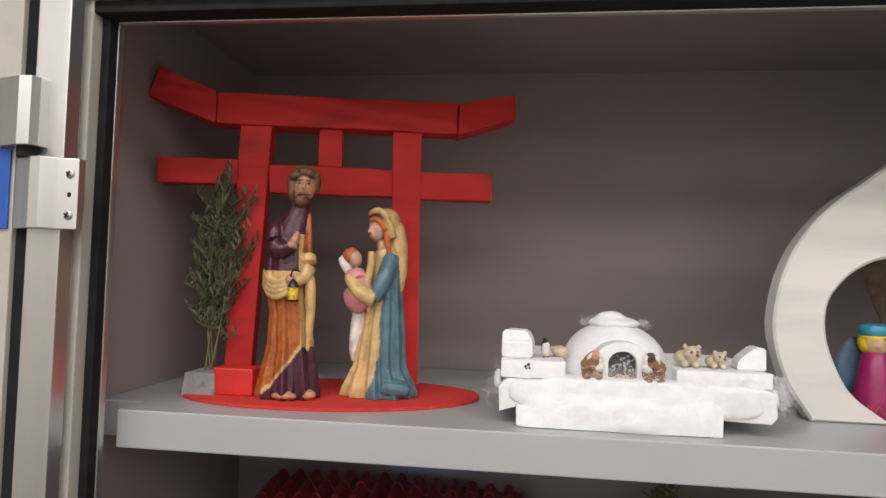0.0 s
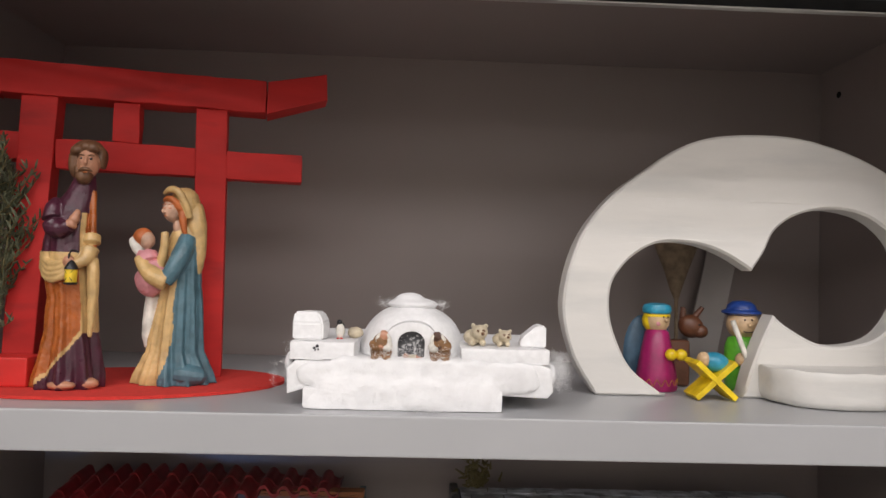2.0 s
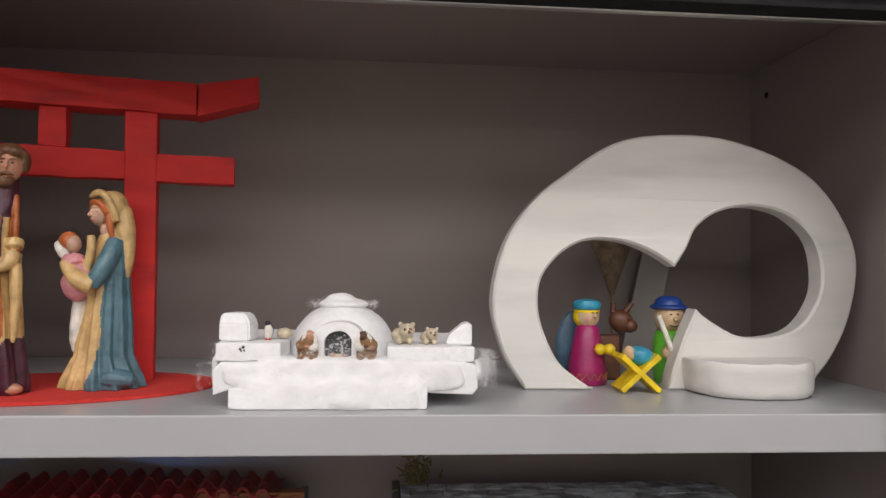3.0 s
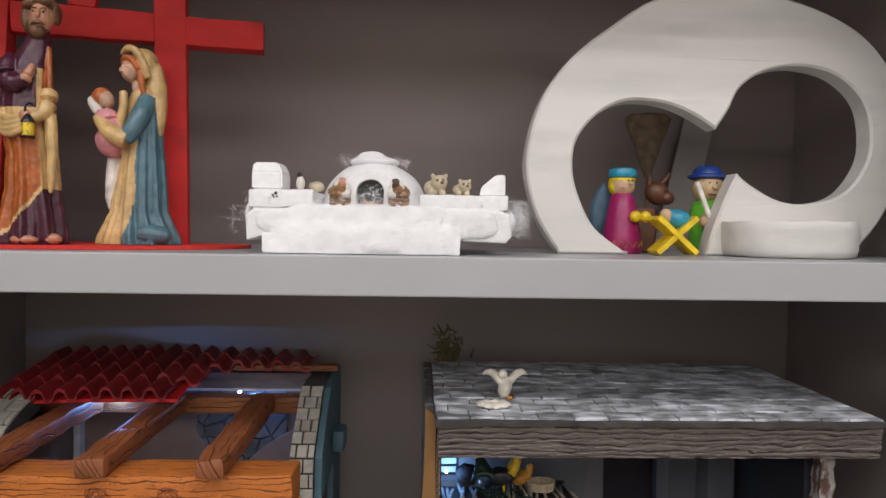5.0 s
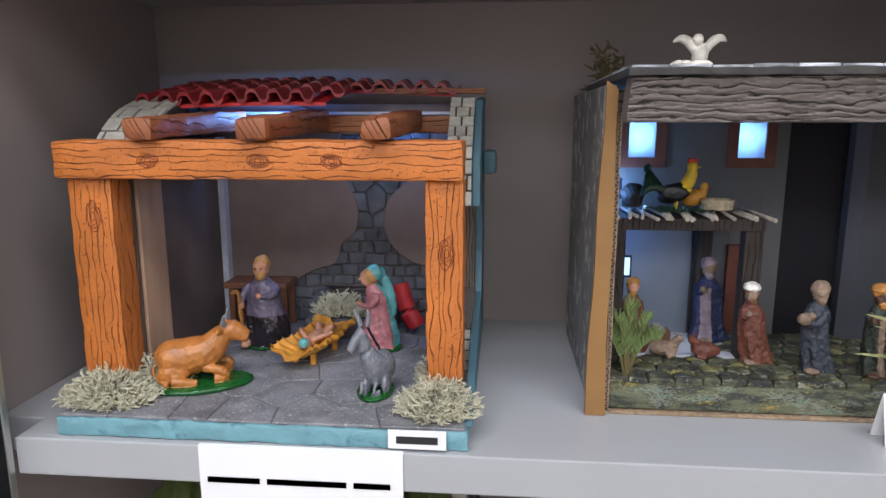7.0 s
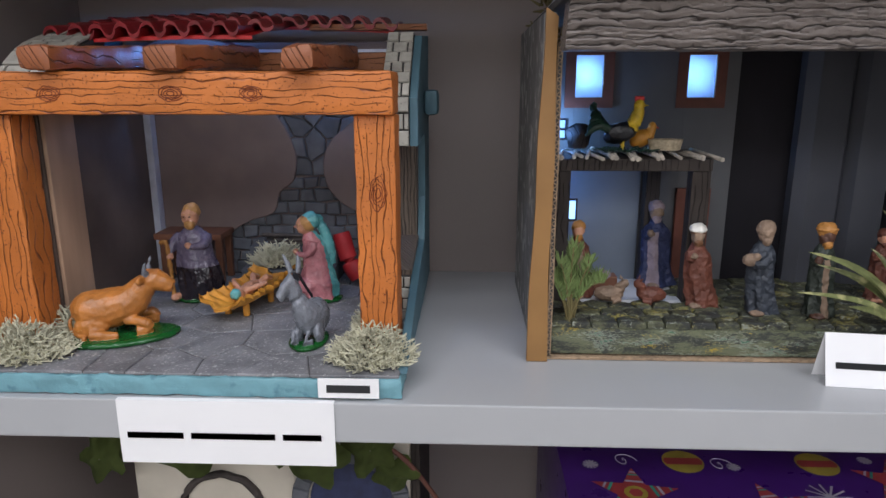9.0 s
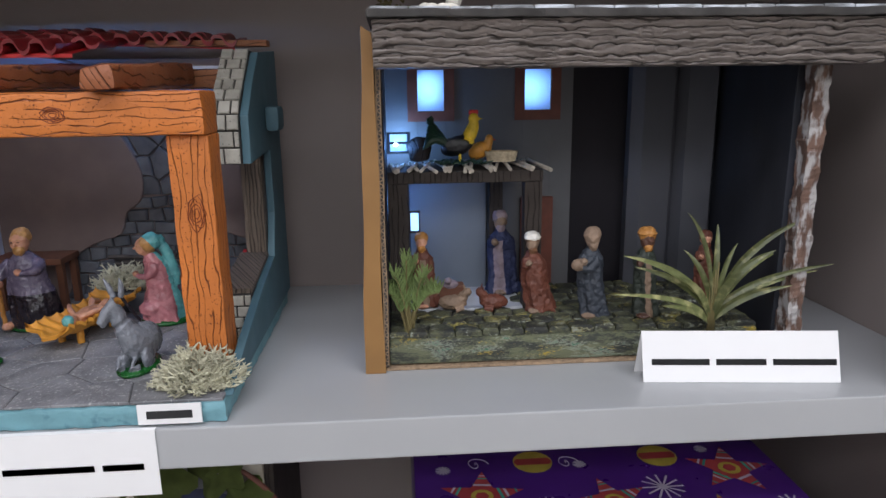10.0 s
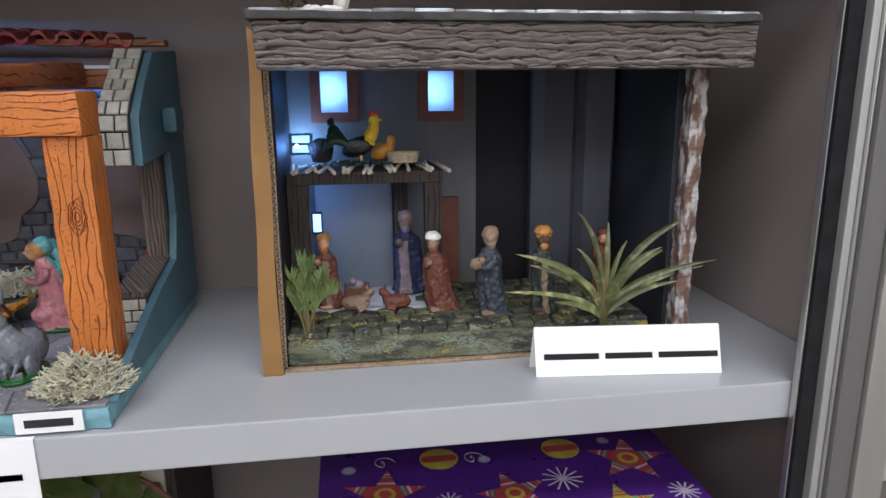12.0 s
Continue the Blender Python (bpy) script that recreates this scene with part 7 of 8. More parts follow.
    for x0, x1, y0 in ((0.1795, 0.203, 0.828), (0.336, 0.3565, 0.828), (0.305, 0.322, 0.898)):
        part("hut_post", box_bm(x0, x1, y0, y0 + 0.018, HF, 1.0178, 0.001), M_HUTWOOD, g)
    part("hut_panel", box_bm(0.206, 0.304, 0.9215, 0.9295, HF, 1.017, 0.0008), mat("blue_lit_board", (0.19, 0.215, 0.25), 0.5, var=0.08, scale=18, bump=0.2), g, "pale blue-grey board in the hut")
    part("hut_floor", box_bm(0.200, 0.338, 0.832, 0.921, HF - 0.002, HF + 0.0012, 0.0004), M_SHEET, g, "white floor sheet of the hut")
    part("hut_shutter", box_bm(0.350, 0.392, 0.9225, 0.9295, HF, 0.985, 0.0008), M_SHUT, g, "red-brown door board")
    # small lit openings at the left
    lad = part("loft_opening", window_bm(0.1795, 0.208, 1.046, 1.072, 0.183, 0.2045, 1.0485, 1.0695, 0.898), M_HUTWOOD, g, "black barred loft opening")
    part("loft_bar", box_bm(0.183, 0.2045, 0.8985, 0.9005, 1.0575, 1.0605, 0), M_HUTWOOD, lad)
    part("pane", box_bm(0.1832, 0.2043, 0.901, 0.902, 1.0487, 1.0693, 0), M_PANE, lad, "frosted pane glowing blue-white")
    ln = part("lantern_window", window_bm(0.2035, 0.2165, 0.955, 0.982, 0.2052, 0.2148, 0.9575, 0.9795, 0.857), M_HUTWOOD, g)
    part("pane", box_bm(0.2053, 0.2147, 0.8595, 0.8603, 0.9577, 0.9793, 0), M_LEDP, ln, "small lantern pane glowing blue-white")
    for p in ((0.190, 0.877, 1.0585), (0.192, 0.8765, 0.992)):
        bm = bmesh.new()
        ball(bm, p, 0.0022, seg=10)
        part("led_bulb", bm, M_LEDB, g, "tiny blue-white lamp bulb")
    # stones of roof and yard
    paving(slab, "slate", lambda u, v: V(u, v, 1.1868), edges_of(0.169, 0.636, 13), edges_of(0.672, 0.961, 11), M_SLATE, 0.0025, 0.0006, 0.006, 0.5, None, 0.08, 0.0014)
    stone_field(bed, "cobble", lambda u, v, h: V(u, v, HF - 0.0035 + h), grid_seeds(0.180, 0.580, 0.752, 0.922, 16, 7, 0.16, 9), (0.178, 0.582, 0.750, 0.924), M_COBBLE, 0.0065, 0.0011, 0.0022,
                lambda u, v: not (u < 0.335 and v > 0.835), wear=0.0010)
    part("yard_bed", box_bm(0.179, 0.581, 0.770, 0.924, HF - 0.0032, HF - 0.0022, 0), M_JOINT, g)


def window_bm(x0, x1, z0, z1, a0, a1, b0, b1, y=None):
    """A frame board with an opening a0..a1, b0..b1."""
    y = HB - 0.003 if y is None else y
    bm = bmesh.new()
    for b in ((x0, a0, z0, z1), (a1, x1, z0, z1), (a0, a1, z0, b0), (a0, a1, b1, z1)):
        box(bm, b[0], b[1], y, y + 0.0028, b[2], b[3], bev=0)
    return bm


def tray_bm(x0, x1, y0, y1, z0, z1):
    bm = bmesh.new()
    for b in ((x0, x0 + 0.001, y0, y1, z0, z1), (x1 - 0.001, x1, y0, y1, z0, z1), (x0, x1, y1, y1 + 0.001, z0, z1), (x0, x1, y0, y1, z0 - 0.001, z0), (x0, x1, y0, y1, z1, z1 + 0.001)):
        box(bm, *b, bev=0)
    return bm


def small_figure(name, x, y, z, h, cols, label, lean=0.0, hat=None, arm=-1, wide=1.0, skew=0.0, sweep=0.003, gift=False):
    """A rough-modelled clay figurine: robe, head, arms, perhaps a hat."""
    bm = bmesh.new()
    k = h / 0.1
    robe(bm, (x, y, z), 0.078 * k, [(0, 0.0155 * k * wide, 0.013 * k, sweep * k, 0), (0.12, 0.0145 * k * wide, 0.0125 * k, sweep * 0.7 * k, 0), (0.28, 0.0125 * k * wide, 0.0115 * k, sweep * 0.3 * k, 0), (0.5, 0.0125 * k * wide, 0.011 * k, 0, 0), (0.8, 0.0125 * k * wide, 0.010 * k, lean * 0.5, 0),
                                    (0.93, 0.008 * k, 0.008 * k, lean * 0.8, 0), (1, 0.005 * k, 0.005 * k, lean, 0)], 6, 0.16, lambda t, a: 1 if abs(front(a) + skew) < 0.35 and t < 0.8 else 0, 24, 26, x * 90)
    ball(bm, (x + lean, y - 0.002 * k, z + 0.086 * k), (0.0078 * k, 0.0082 * k, 0.0098 * k), 2)
    ball(bm, (x + lean, y - 0.0005 * k, z + 0.0905 * k), (0.0092 * k, 0.0085 * k, 0.0084 * k), 3)
    ball(bm, (x + lean, y - 0.006 * k, z + 0.0785 * k), (0.0052 * k, 0.0045 * k, 0.005 * k), 3)
    if hat:
        lathe(bm, [(0.0085 * k, 0), (0.0105 * k, 0.002 * k), (0.0085 * k, 0.006 * k), (0.004 * k, 0.009 * k)], (x + lean, y, z + 0.091 * k), 4, 16)
    tube(bm, bez((x + arm * 0.010 * k + lean * 0.6, y - 0.004 * k, z + 0.068 * k), (x + arm * 0.015 * k, y - 0.013 * k, z + 0.054 * k), (x + arm * 0.011 * k, y - 0.014 * k, z + 0.062 * k), 6), [0.0045 * k] * 4 + [0.0035 * k, 0.003 * k], 0, 8)
    ball(bm, (x + arm * 0.011 * k, y - 0.015 * k, z + 0.064 * k), 0.0042 * k, 2, seg=10)
    ball(bm, (x - 0.003 * k, y - 0.011 * k, z + 0.002 * k), (0.008 * k, 0.006 * k, 0.003 * k), 2, seg=10)
    if gift:
        ball(bm, (x + arm * 0.017 * k, y - 0.012 * k, z + 0.060 * k), (0.0075 * k, 0.006 * k, 0.0065 * k), 2, seg=12)
        tube(bm, bez((x + 0.004 * k, y - 0.008 * k, z + 0.066 * k), (x, y - 0.014 * k, z + 0.052 * k), (x + arm * 0.013 * k, y - 0.013 * k, z + 0.056 * k), 6), 0.0045 * k, 0, 8)
    bm = meld(bm, 0.0008, 2, 0.0013 * k, 0.0055 * k)
    for v in bm.verts:
        v.co.z = max(v.co.z, z)
    solo(name, bm, [P[c] for c in cols], (x, y, z), label, "figurine", "house figurines", 60)


def house_things():
    z = HF + 0.0022
    small_figure("standing_man_figurine", 0.321, 0.893, z, 0.108, ("navy_cloth", "lilac_cloth", "beige_clay", "lilac_cloth"), "clay figurine of a standing man in navy and lilac", -0.003, wide=1.35, skew=0.4)
    small_figure("seated_woman_figurine", 0.219, 0.846, z, 0.092, ("rust_cloak", "beige_clay", "resin_skin", "mustard_turban"), "clay figurine of a woman in brown seated in the hut", -0.002, wide=1.15)
    small_figure("crowned_man_figurine", 0.347, 0.815, z, 0.094, ("rust_cloak", "rust_cloak", "beige_clay", "brown_hair_glaze", "white_glaze"), "clay figurine in a rust cloak and white crown hat", -0.004, True, -1, 1.25, sweep=0.009)
    small_figure("gift_bearer_figurine", 0.405, 0.792, z, 0.104, ("slate_cloak", "slate_cloak", "beige_clay", "beige_clay"), "clay figurine in a slate blue cloak holding a gift", 0.001, wide=1.1, sweep=0.007, gift=True)
    small_figure("turbaned_man_figurine", 0.466, 0.785, z, 0.102, ("dark_green_cloth", "beige_clay", "dark_skin", "mustard_turban", "mustard_turban"), "clay figurine in dark green with a mustard turban", 0.0, True)
    small_figure("seated_man_figurine", 0.560, 0.840, z, 0.086, ("rust_cloak", "rust_cloak", "resin_skin", "rust_cloak"), "clay figurine in a rust cloak behind the leaves", 0.0)
    for nm, x, y, col, lb in (("sheep_figurine", 0.252, 0.826, "beige_clay", "beige clay ox figurine lying on the white sheet"), ("camel_figurine", 0.300, 0.824, "rust_cloak", "rust brown clay animal figurine lying on the sheet")):
        bm = bmesh.new()
        ball(bm, (x, y, z + 0.009), (0.017, 0.010, 0.009))
        s = 1 if col == "beige_clay" else -1
        tube(bm, spline([(x + 0.010 * s, y, z + 0.012), (x + 0.015 * s, y - 0.002, z + 0.021), (x + 0.021 * s, y - 0.004, z + 0.023)], 4), [0.007, 0.0066, 0.006, 0.0055, 0.005, 0.005, 0.0048, 0.004, 0.003], 0, 10)
        for k in (-1, 1):
            tube(bm, [(x + 0.014 * s, y + 0.004 * k, z + 0.025), (x + 0.013 * s, y + 0.007 * k, z + 0.030)], [0.0018, 0.0006], 0, 6)
            tube(bm, [(x + 0.012 * s, y - 0.009, z + 0.004), (x + 0.002 * s, y - 0.012, z + 0.003)], 0.003, 0, 6)
        bm = meld(bm, 0.0008, 2, 0.0011, 0.005)
        for v in bm.verts:
            v.co.z = max(v.co.z, z - 0.0006)
        solo(nm, bm, P[col], (x, y, z), lb, "figurine", "house figurines", 60)
    c = thing("tiny_crib", (0.253, 0.872, z), "tiny brown crib with a pale child figure", "crib")
    part("trough", box_bm(0.238, 0.270, 0.864, 0.884, z - 0.0008, z + 0.018, 0.002), M_BENCH, c)
    bm = bmesh.new()
    ball(bm, (0.252, 0.868, z + 0.019), (0.011, 0.007, 0.006))
    ball(bm, (0.249, 0.862, z + 0.025), 0.0048)
    roughen(bm, 0.0008, 0.004)
    solo("crib_child_figurine", bm, P["lilac_cloth"], (0.252, 0.868, z + 0.012), "tiny pale lilac child figurine in the crib", "figurine")
    # cock, hen and basket on the hut roof
    zr = 1.0378
    x, y = 0.262, 0.862
    bm = bmesh.new()
    ball(bm, (x, y, zr + 0.017), (0.017, 0.009, 0.010), 0, Matrix.Rotation(-0.35, 3, "Y"))
    tube(bm, spline([(x + 0.009, y, zr + 0.021), (x + 0.015, y, zr + 0.034), (x + 0.016, y, zr + 0.043)], 4), [0.008, 0.0075, 0.007, 0.0065, 0.006, 0.0055, 0.005, 0.0045, 0.004], 1, 12)
    ball(bm, (x + 0.016, y, zr + 0.044), (0.0052, 0.0048, 0.0052), 1)
    tube(bm, [(x + 0.020, y, zr + 0.044), (x + 0.025, y, zr + 0.043)], [0.0018, 0.0004], 1, 6)
    for k in range(3):
        ball(bm, (x + 0.013 + 0.003 * k, y, zr + 0.050), (0.002, 0.0012, 0.003), 2, seg=8)
    ball(bm, (x + 0.020, y, zr + 0.037), (0.0016, 0.0014, 0.0034), 2, seg=8)
    for k in range(7):
        a = 0.15 * k
        tube(bm, bez((x - 0.012, y + 0.002 * (k - 3), zr + 0.020), (x - 0.022 - 0.002 * k, y + 0.002 * (k - 3), zr + 0.030 + 0.003 * k), (x - 0.034 + 0.002 * k, y + 0.002 * (k - 3), zr + 0.014 + 0.005 * k), 7), [0.004, 0.0045, 0.0045, 0.004, 0.0035, 0.003, 0.001], 3, 8)
    for s in (-1, 1):
        tube(bm, [(x + 0.002, y + 0.004 * s, zr + 0.010), (x + 0.003, y + 0.004 * s, zr)], 0.0013, 1, 6)
        ball(bm, (x - 0.001, y + 0.0085 * s, zr + 0.018), (0.013, 0.0025, 0.0075), 0)
    bm = meld(bm, 0.0006, 1, 0.0004, 0.004)
    for v in bm.verts:
        v.co = V(x + (v.co.x - x) * 1.2, y + (v.co.y - y) * 1.2, zr + (v.co.z - zr) * 1.15)
    solo("cock_figurine", bm, [P["black_glaze"], P["yellow_glaze"], P["beak_red"], P["cock_green"]], (x, y, zr), "black cock figurine with yellow neck and green tail", "figurine", sharp=60)
    x, y = 0.290, 0.880
    bm = bmesh.new()
    ball(bm, (x, y, zr + 0.012), (0.014, 0.009, 0.010), 0, Matrix.Rotation(-0.5, 3, "Y"))
    ball(bm, (x + 0.012, y, zr + 0.025), (0.005, 0.005, 0.006), 0)
    tube(bm, [(x + 0.008, y, zr + 0.014), (x + 0.012, y, zr + 0.024)], [0.007, 0.005], 0, 10)
    tube(bm, [(x + 0.016, y, zr + 0.025), (x + 0.020, y, zr + 0.024)], [0.0015, 0.0004], 1, 6)
    for v in bm.verts:
        v.co.z = max(v.co.z, zr)
    solo("hen_figurine", bm, [P["amber_straw"], P["beak_red"]], (x, y, zr), "small ochre yellow hen figurine on the stick roof", "figurine")
    bm = bmesh.new()
    lathe(bm, [(0.015, 0), (0.0175, 0.012), (0.0165, 0.012), (0.014, 0.004)], (0.315, 0.868, zr), 0, 24, 1.15, 0.8)
    solo("small_basket", bm, M_BASKET, (0.315, 0.868, zr), "small woven beige basket on the stick roof", "basket")
    bm = bmesh.new()
    rnd = random.Random(4)
    for k in range(60):
        p = V(0.262 + rnd.uniform(-0.022, 0.028), 0.846 + rnd.uniform(-0.012, 0.02), zr + 0.001)
        tube(bm, [p, p + V(rnd.gauss(0, 0.005), rnd.gauss(0, 0.005), rnd.uniform(0, 0.004))], [0.0016, 0.0006], 0, 5)
    solo("roof_moss", bm, P["cock_green"], (0.262, 0.85, zr), "dark green moss tuft under the cock", "moss")
    bm = bmesh.new()
    ball(bm, (0.218, 0.885, zr + 0.014), (0.014, 0.014, 0.016))
    roughen(bm, 0.005, 0.012)
    for v in bm.verts:
        v.co.z = max(v.co.z, zr)
    solo("dark_lump", bm, M_HUTWOOD, (0.218, 0.885, zr), "dark blackish lump on the stick roof", "lump")
    # conifer sprig at the front corner
    s = thing("conifer_sprig", (0.200, 0.762, HF), "green conifer sprig standing at the house corner", "plant")
    stems, leaves = bmesh.new(), bmesh.new()
    rnd = random.Random(17)
    for k in range(11):
        a = V(0.200 + rnd.uniform(-0.003, 0.003), 0.764 + rnd.uniform(-0.002, 0.003), HF - 0.006)
        f = (k - 5) / 5
        top = a + V(f * 0.034 + rnd.uniform(-0.005, 0.005), rnd.uniform(-0.016, 0.010), 0.088 * (1 - 0.35 * f * f) * rnd.uniform(0.7, 1.05))
        path = bez(a, a + V(f * 0.010, 0, 0.05), top, 10)
        tube(stems, path, [0.0012] * 5 + [0.0008] * 5, 0, 4)
        for i in range(3, 10):
            for q in range(9):
                u = V(rnd.choice((-1, 1)) * rnd.uniform(0.001, 0.007), rnd.uniform(-0.004, 0.004), rnd.uniform(0.007, 0.015))
                st = path[i] + (path[min(i + 1, 9)] - path[i]) * rnd.random()
                tube(leaves, [st, st + u * 0.6 + V(0, 0, -0.001), st + u], [0.0006, 0.0008, 0.0003], 0, 4)
    tagged(part("stem", stems, M_STEM, s), kind="stuff")
    tagged(part("foliage", leaves, M_FERN, s), kind="stuff")
    # tuft of long olive leaves
    pl = thing("leaf_tuft", (0.522, 0.735, HF), "tuft of long narrow olive green leaves", "plant")
    rnd = random.Random(6)
    tips = [(-0.094, -0.01, 0.083, 0.022), (-0.104, -0.02, 0.047, 0.018), (-0.075, 0.01, 0.066, 0.02), (-0.031, 0.0, 0.122, 0.030), (-0.024, 0.02, 0.080, 0.02), (0.008, 0.02, 0.106, 0.030), (0.025, 0.01, 0.088, 0.026),
            (0.053, -0.01, 0.084, 0.024), (0.089, 0.0, 0.114, 0.030), (0.083, 0.03, 0.076, 0.02), (0.112, -0.01, 0.068, 0.026), (0.110, 0.012, 0.056, 0.020), (0.067, -0.02, 0.050, 0.012),
            (-0.055, -0.015, 0.032, 0.008), (0.017, -0.02, 0.066, 0.012), (-0.040, -0.01, 0.060, 0.014)]
    for tx, ty, tz, lift in tips:
        c = V(0.522 + rnd.uniform(-0.002, 0.002) + tx * 0.06, 0.735, HF + lift)
        e = V(0.522 + tx * 1.10, 0.735 + ty, HF + tz * 1.05)
        path = bez(c, c + V(tx * 0.26, ty * 0.3, (tz - lift) * 0.80), e, 14)
        wd = rnd.uniform(0.0027, 0.0041)
        rings = []
        d0 = (e - c).normalized()
        side = d0.cross(V(0.5 * rnd.uniform(-1, 1), -1, 0.45)).normalized()
        nrm = side.cross(d0)
        for i, p in enumerate(path):
            w = wd * (math.sin(math.pi * min(1, 0.10 + (i / 13) ** 0.85 * 0.90)) ** 0.75) + 0.0003
            fold = nrm * (0.35 * w)
            rings.append([p - side * w + fold, p - side * w * 0.5 + fold * 0.45, p, p + side * w * 0.5 + fold * 0.45, p + side * w + fold, p - nrm * 0.0005])
        bm = bmesh.new()
        skin(bm, rings)
        part("leaf", bm, M_LEAF, pl)
        bm = bmesh.new()
        tube(bm, bez((0.522 + tx * 0.02, 0.735, HF - 0.002), (0.522 + tx * 0.02, 0.735, HF + lift * 0.6), c, 5), [0.0011, 0.0010, 0.0009, 0.0008, 0.0007], 0, 5)
        part("stalk", bm, M_STEM, pl)
    bm = bmesh.new()
    for k in range(4):
        tube(bm, [(0.519 + 0.002 * k, 0.735, HF - 0.002), (0.521 + 0.0025 * (k - 1), 0.736, HF + 0.05 + 0.008 * k)], [0.0016, 0.0008], 0, 6)
    part("stem", bm, M_STEM, pl)
    # dove and nest on the roof
    zr, x, y = 1.1895, 0.253, 0.748
    bm = bmesh.new()
    ball(bm, (x, y, zr + 0.016), (0.0092, 0.0095, 0.016), 0, Matrix.Rotation(0.25, 3, "Y"))
    ball(bm, (x - 0.004, y - 0.003, zr + 0.035), (0.0065, 0.0065, 0.0068), 0)
    tube(bm, [(x - 0.008, y - 0.005, zr + 0.035), (x - 0.012, y - 0.008, zr + 0.034)], [0.0018, 0.0004], 1, 6)
    for sg in (-1, 1):
        w = [V(x + sg * 0.006, y, zr + 0.022), V(x + sg * 0.014, y + 0.001, zr + 0.033), V(x + sg * 0.023, y + 0.002, zr + 0.037), V(x + sg * 0.031, y + 0.003, zr + 0.033)]
        tube(bm, spline(w, 3), [0.0045, 0.005, 0.0055, 0.0058, 0.0056, 0.0052, 0.0045, 0.0035, 0.0025, 0.001], 0, 10)
    ball(bm, (x + 0.006, y - 0.006, zr + 0.003), (0.005, 0.004, 0.003), 1, seg=8)
    bm = meld(bm, 0.0008, 2, 0.0006, 0.005)
    for v in bm.verts:
        v.co = V(x - 0.004, y, zr) + (v.co - V(x, y, zr)) * 0.82
        v.co.z = max(v.co.z, zr)
    solo("dove_figurine", bm, [P["dove_white"], P["mustard_turban"]], (x, y, zr), "cream white dove figurine with raised wings on the roof", "figurine", sharp=60)
    bm = bmesh.new()
    for k in range(9):
        a = 2 * math.pi * k / 9
        ball(bm, (0.232 + 0.013 * math.cos(a), 0.712 + 0.009 * math.sin(a), zr + 0.003), (0.006, 0.005, 0.003), seg=10)
    ball(bm, (0.232, 0.712, zr + 0.002), (0.012, 0.008, 0.003))
    roughen(bm, 0.0012, 0.006)
    solo("white_nest", bm, P["dove_white"], (0.232, 0.712, zr), "flat white nest on the slate roof", "nest")
    bm = bmesh.new()
    rnd = random.Random(9)
    for k in range(170):
        p = V(0.193 + rnd.gauss(0, 0.010), 0.965 + rnd.gauss(0, 0.006), 1.198 + rnd.gauss(0, 0.014))
        tube(bm, [p, p + V(rnd.gauss(0, 0.006), rnd.gauss(0, 0.005), rnd.gauss(0.003, 0.006))], [0.0022, 0.0008], 0, 5)
    tube(bm, [(0.193, 0.962, LOW + 0.001), (0.193, 0.963, 1.05), (0.193, 0.965, 1.21)], 0.0022, 0, 6)
    solo("dry_shrub", bm, M_STEM, (0.193, 0.962, LOW), "dry brown-green sprig standing behind the house", "plant")


# ---- name cards ----
def bars(ob_parent, at, widths, h, x0, gap):
    x = x0
    for w in widths:
        bm = bmesh.new()
        q = [at(x, -h / 2), at(x + w, -h / 2), at(x + w, h / 2), at(x, h / 2)]
        f = bm.faces.new([bm.verts.new(p) for p in q])
        n = (q[1] - q[0]).cross(q[3] - q[0]).normalized()
        bmesh.ops.solidify(bm, geom=[f], thickness=0.0003)
        part("writing", bm, M_INK, ob_parent, "plain dark bar of writing")
        x += w + gap


def cards():
    c = thing("name_card", (0.53, 0.70, LOW), "white folded paper name card standing on the shelf", "name card", "name cards")
    bm = bmesh.new()
    a, b = V(0.4335, 0.6895, LOW + 0.0004), V(0.6285, 0.669, LOW + 0.0004)
    up, back = V(0, 0.014, 0.0500), V(0, 0.028, 0)
    th = V(0, 0.0006, 0)
    skin(bm, [[p, p + up, p + back, p + back - th * 2, p + up - V(0, 0, 0.0012) , p + th] for p in (a, b)], smooth=False)
    card = part("paper", bm, M_PAPER, c)
    ex, ez = (b - a).normalized(), up.normalized()
    nrm = ex.cross(ez).normalized()
    bars(card, lambda x, z_: a + ex * (0.009 + x) + ez * (0.0205 + z_) + nrm * 0.0004, (0.058, 0.050, 0.063), 0.0062, 0.0, 0.0065)
    c = thing("name_card", (-0.132, LF, LOW), "white paper name card hanging over the shelf edge", "name card", "name cards")
    bm = bmesh.new()
    xa, xb, y = -0.2335, -0.0310, LF - 0.0018
    prof = [(y, 0.7655), (y - 0.0004, 0.80), (y, LOW + 0.0006), (SY0 - 0.004, LOW + 0.0010)]
    skin(bm, [[V(x, p, q) for p, q in prof] + [V(x, p + 0.0005, q - 0.0004) for p, q in prof[::-1]] for x in (xa, xb)], smooth=False)
    card = part("paper", bm, M_PAPER, c)
    bars(card, lambda x, z_: V(xa + 0.008 + x, y - 0.0009, 0.7945 + z_), (0.053, 0.079, 0.036), 0.0062, 0.0, 0.0070)


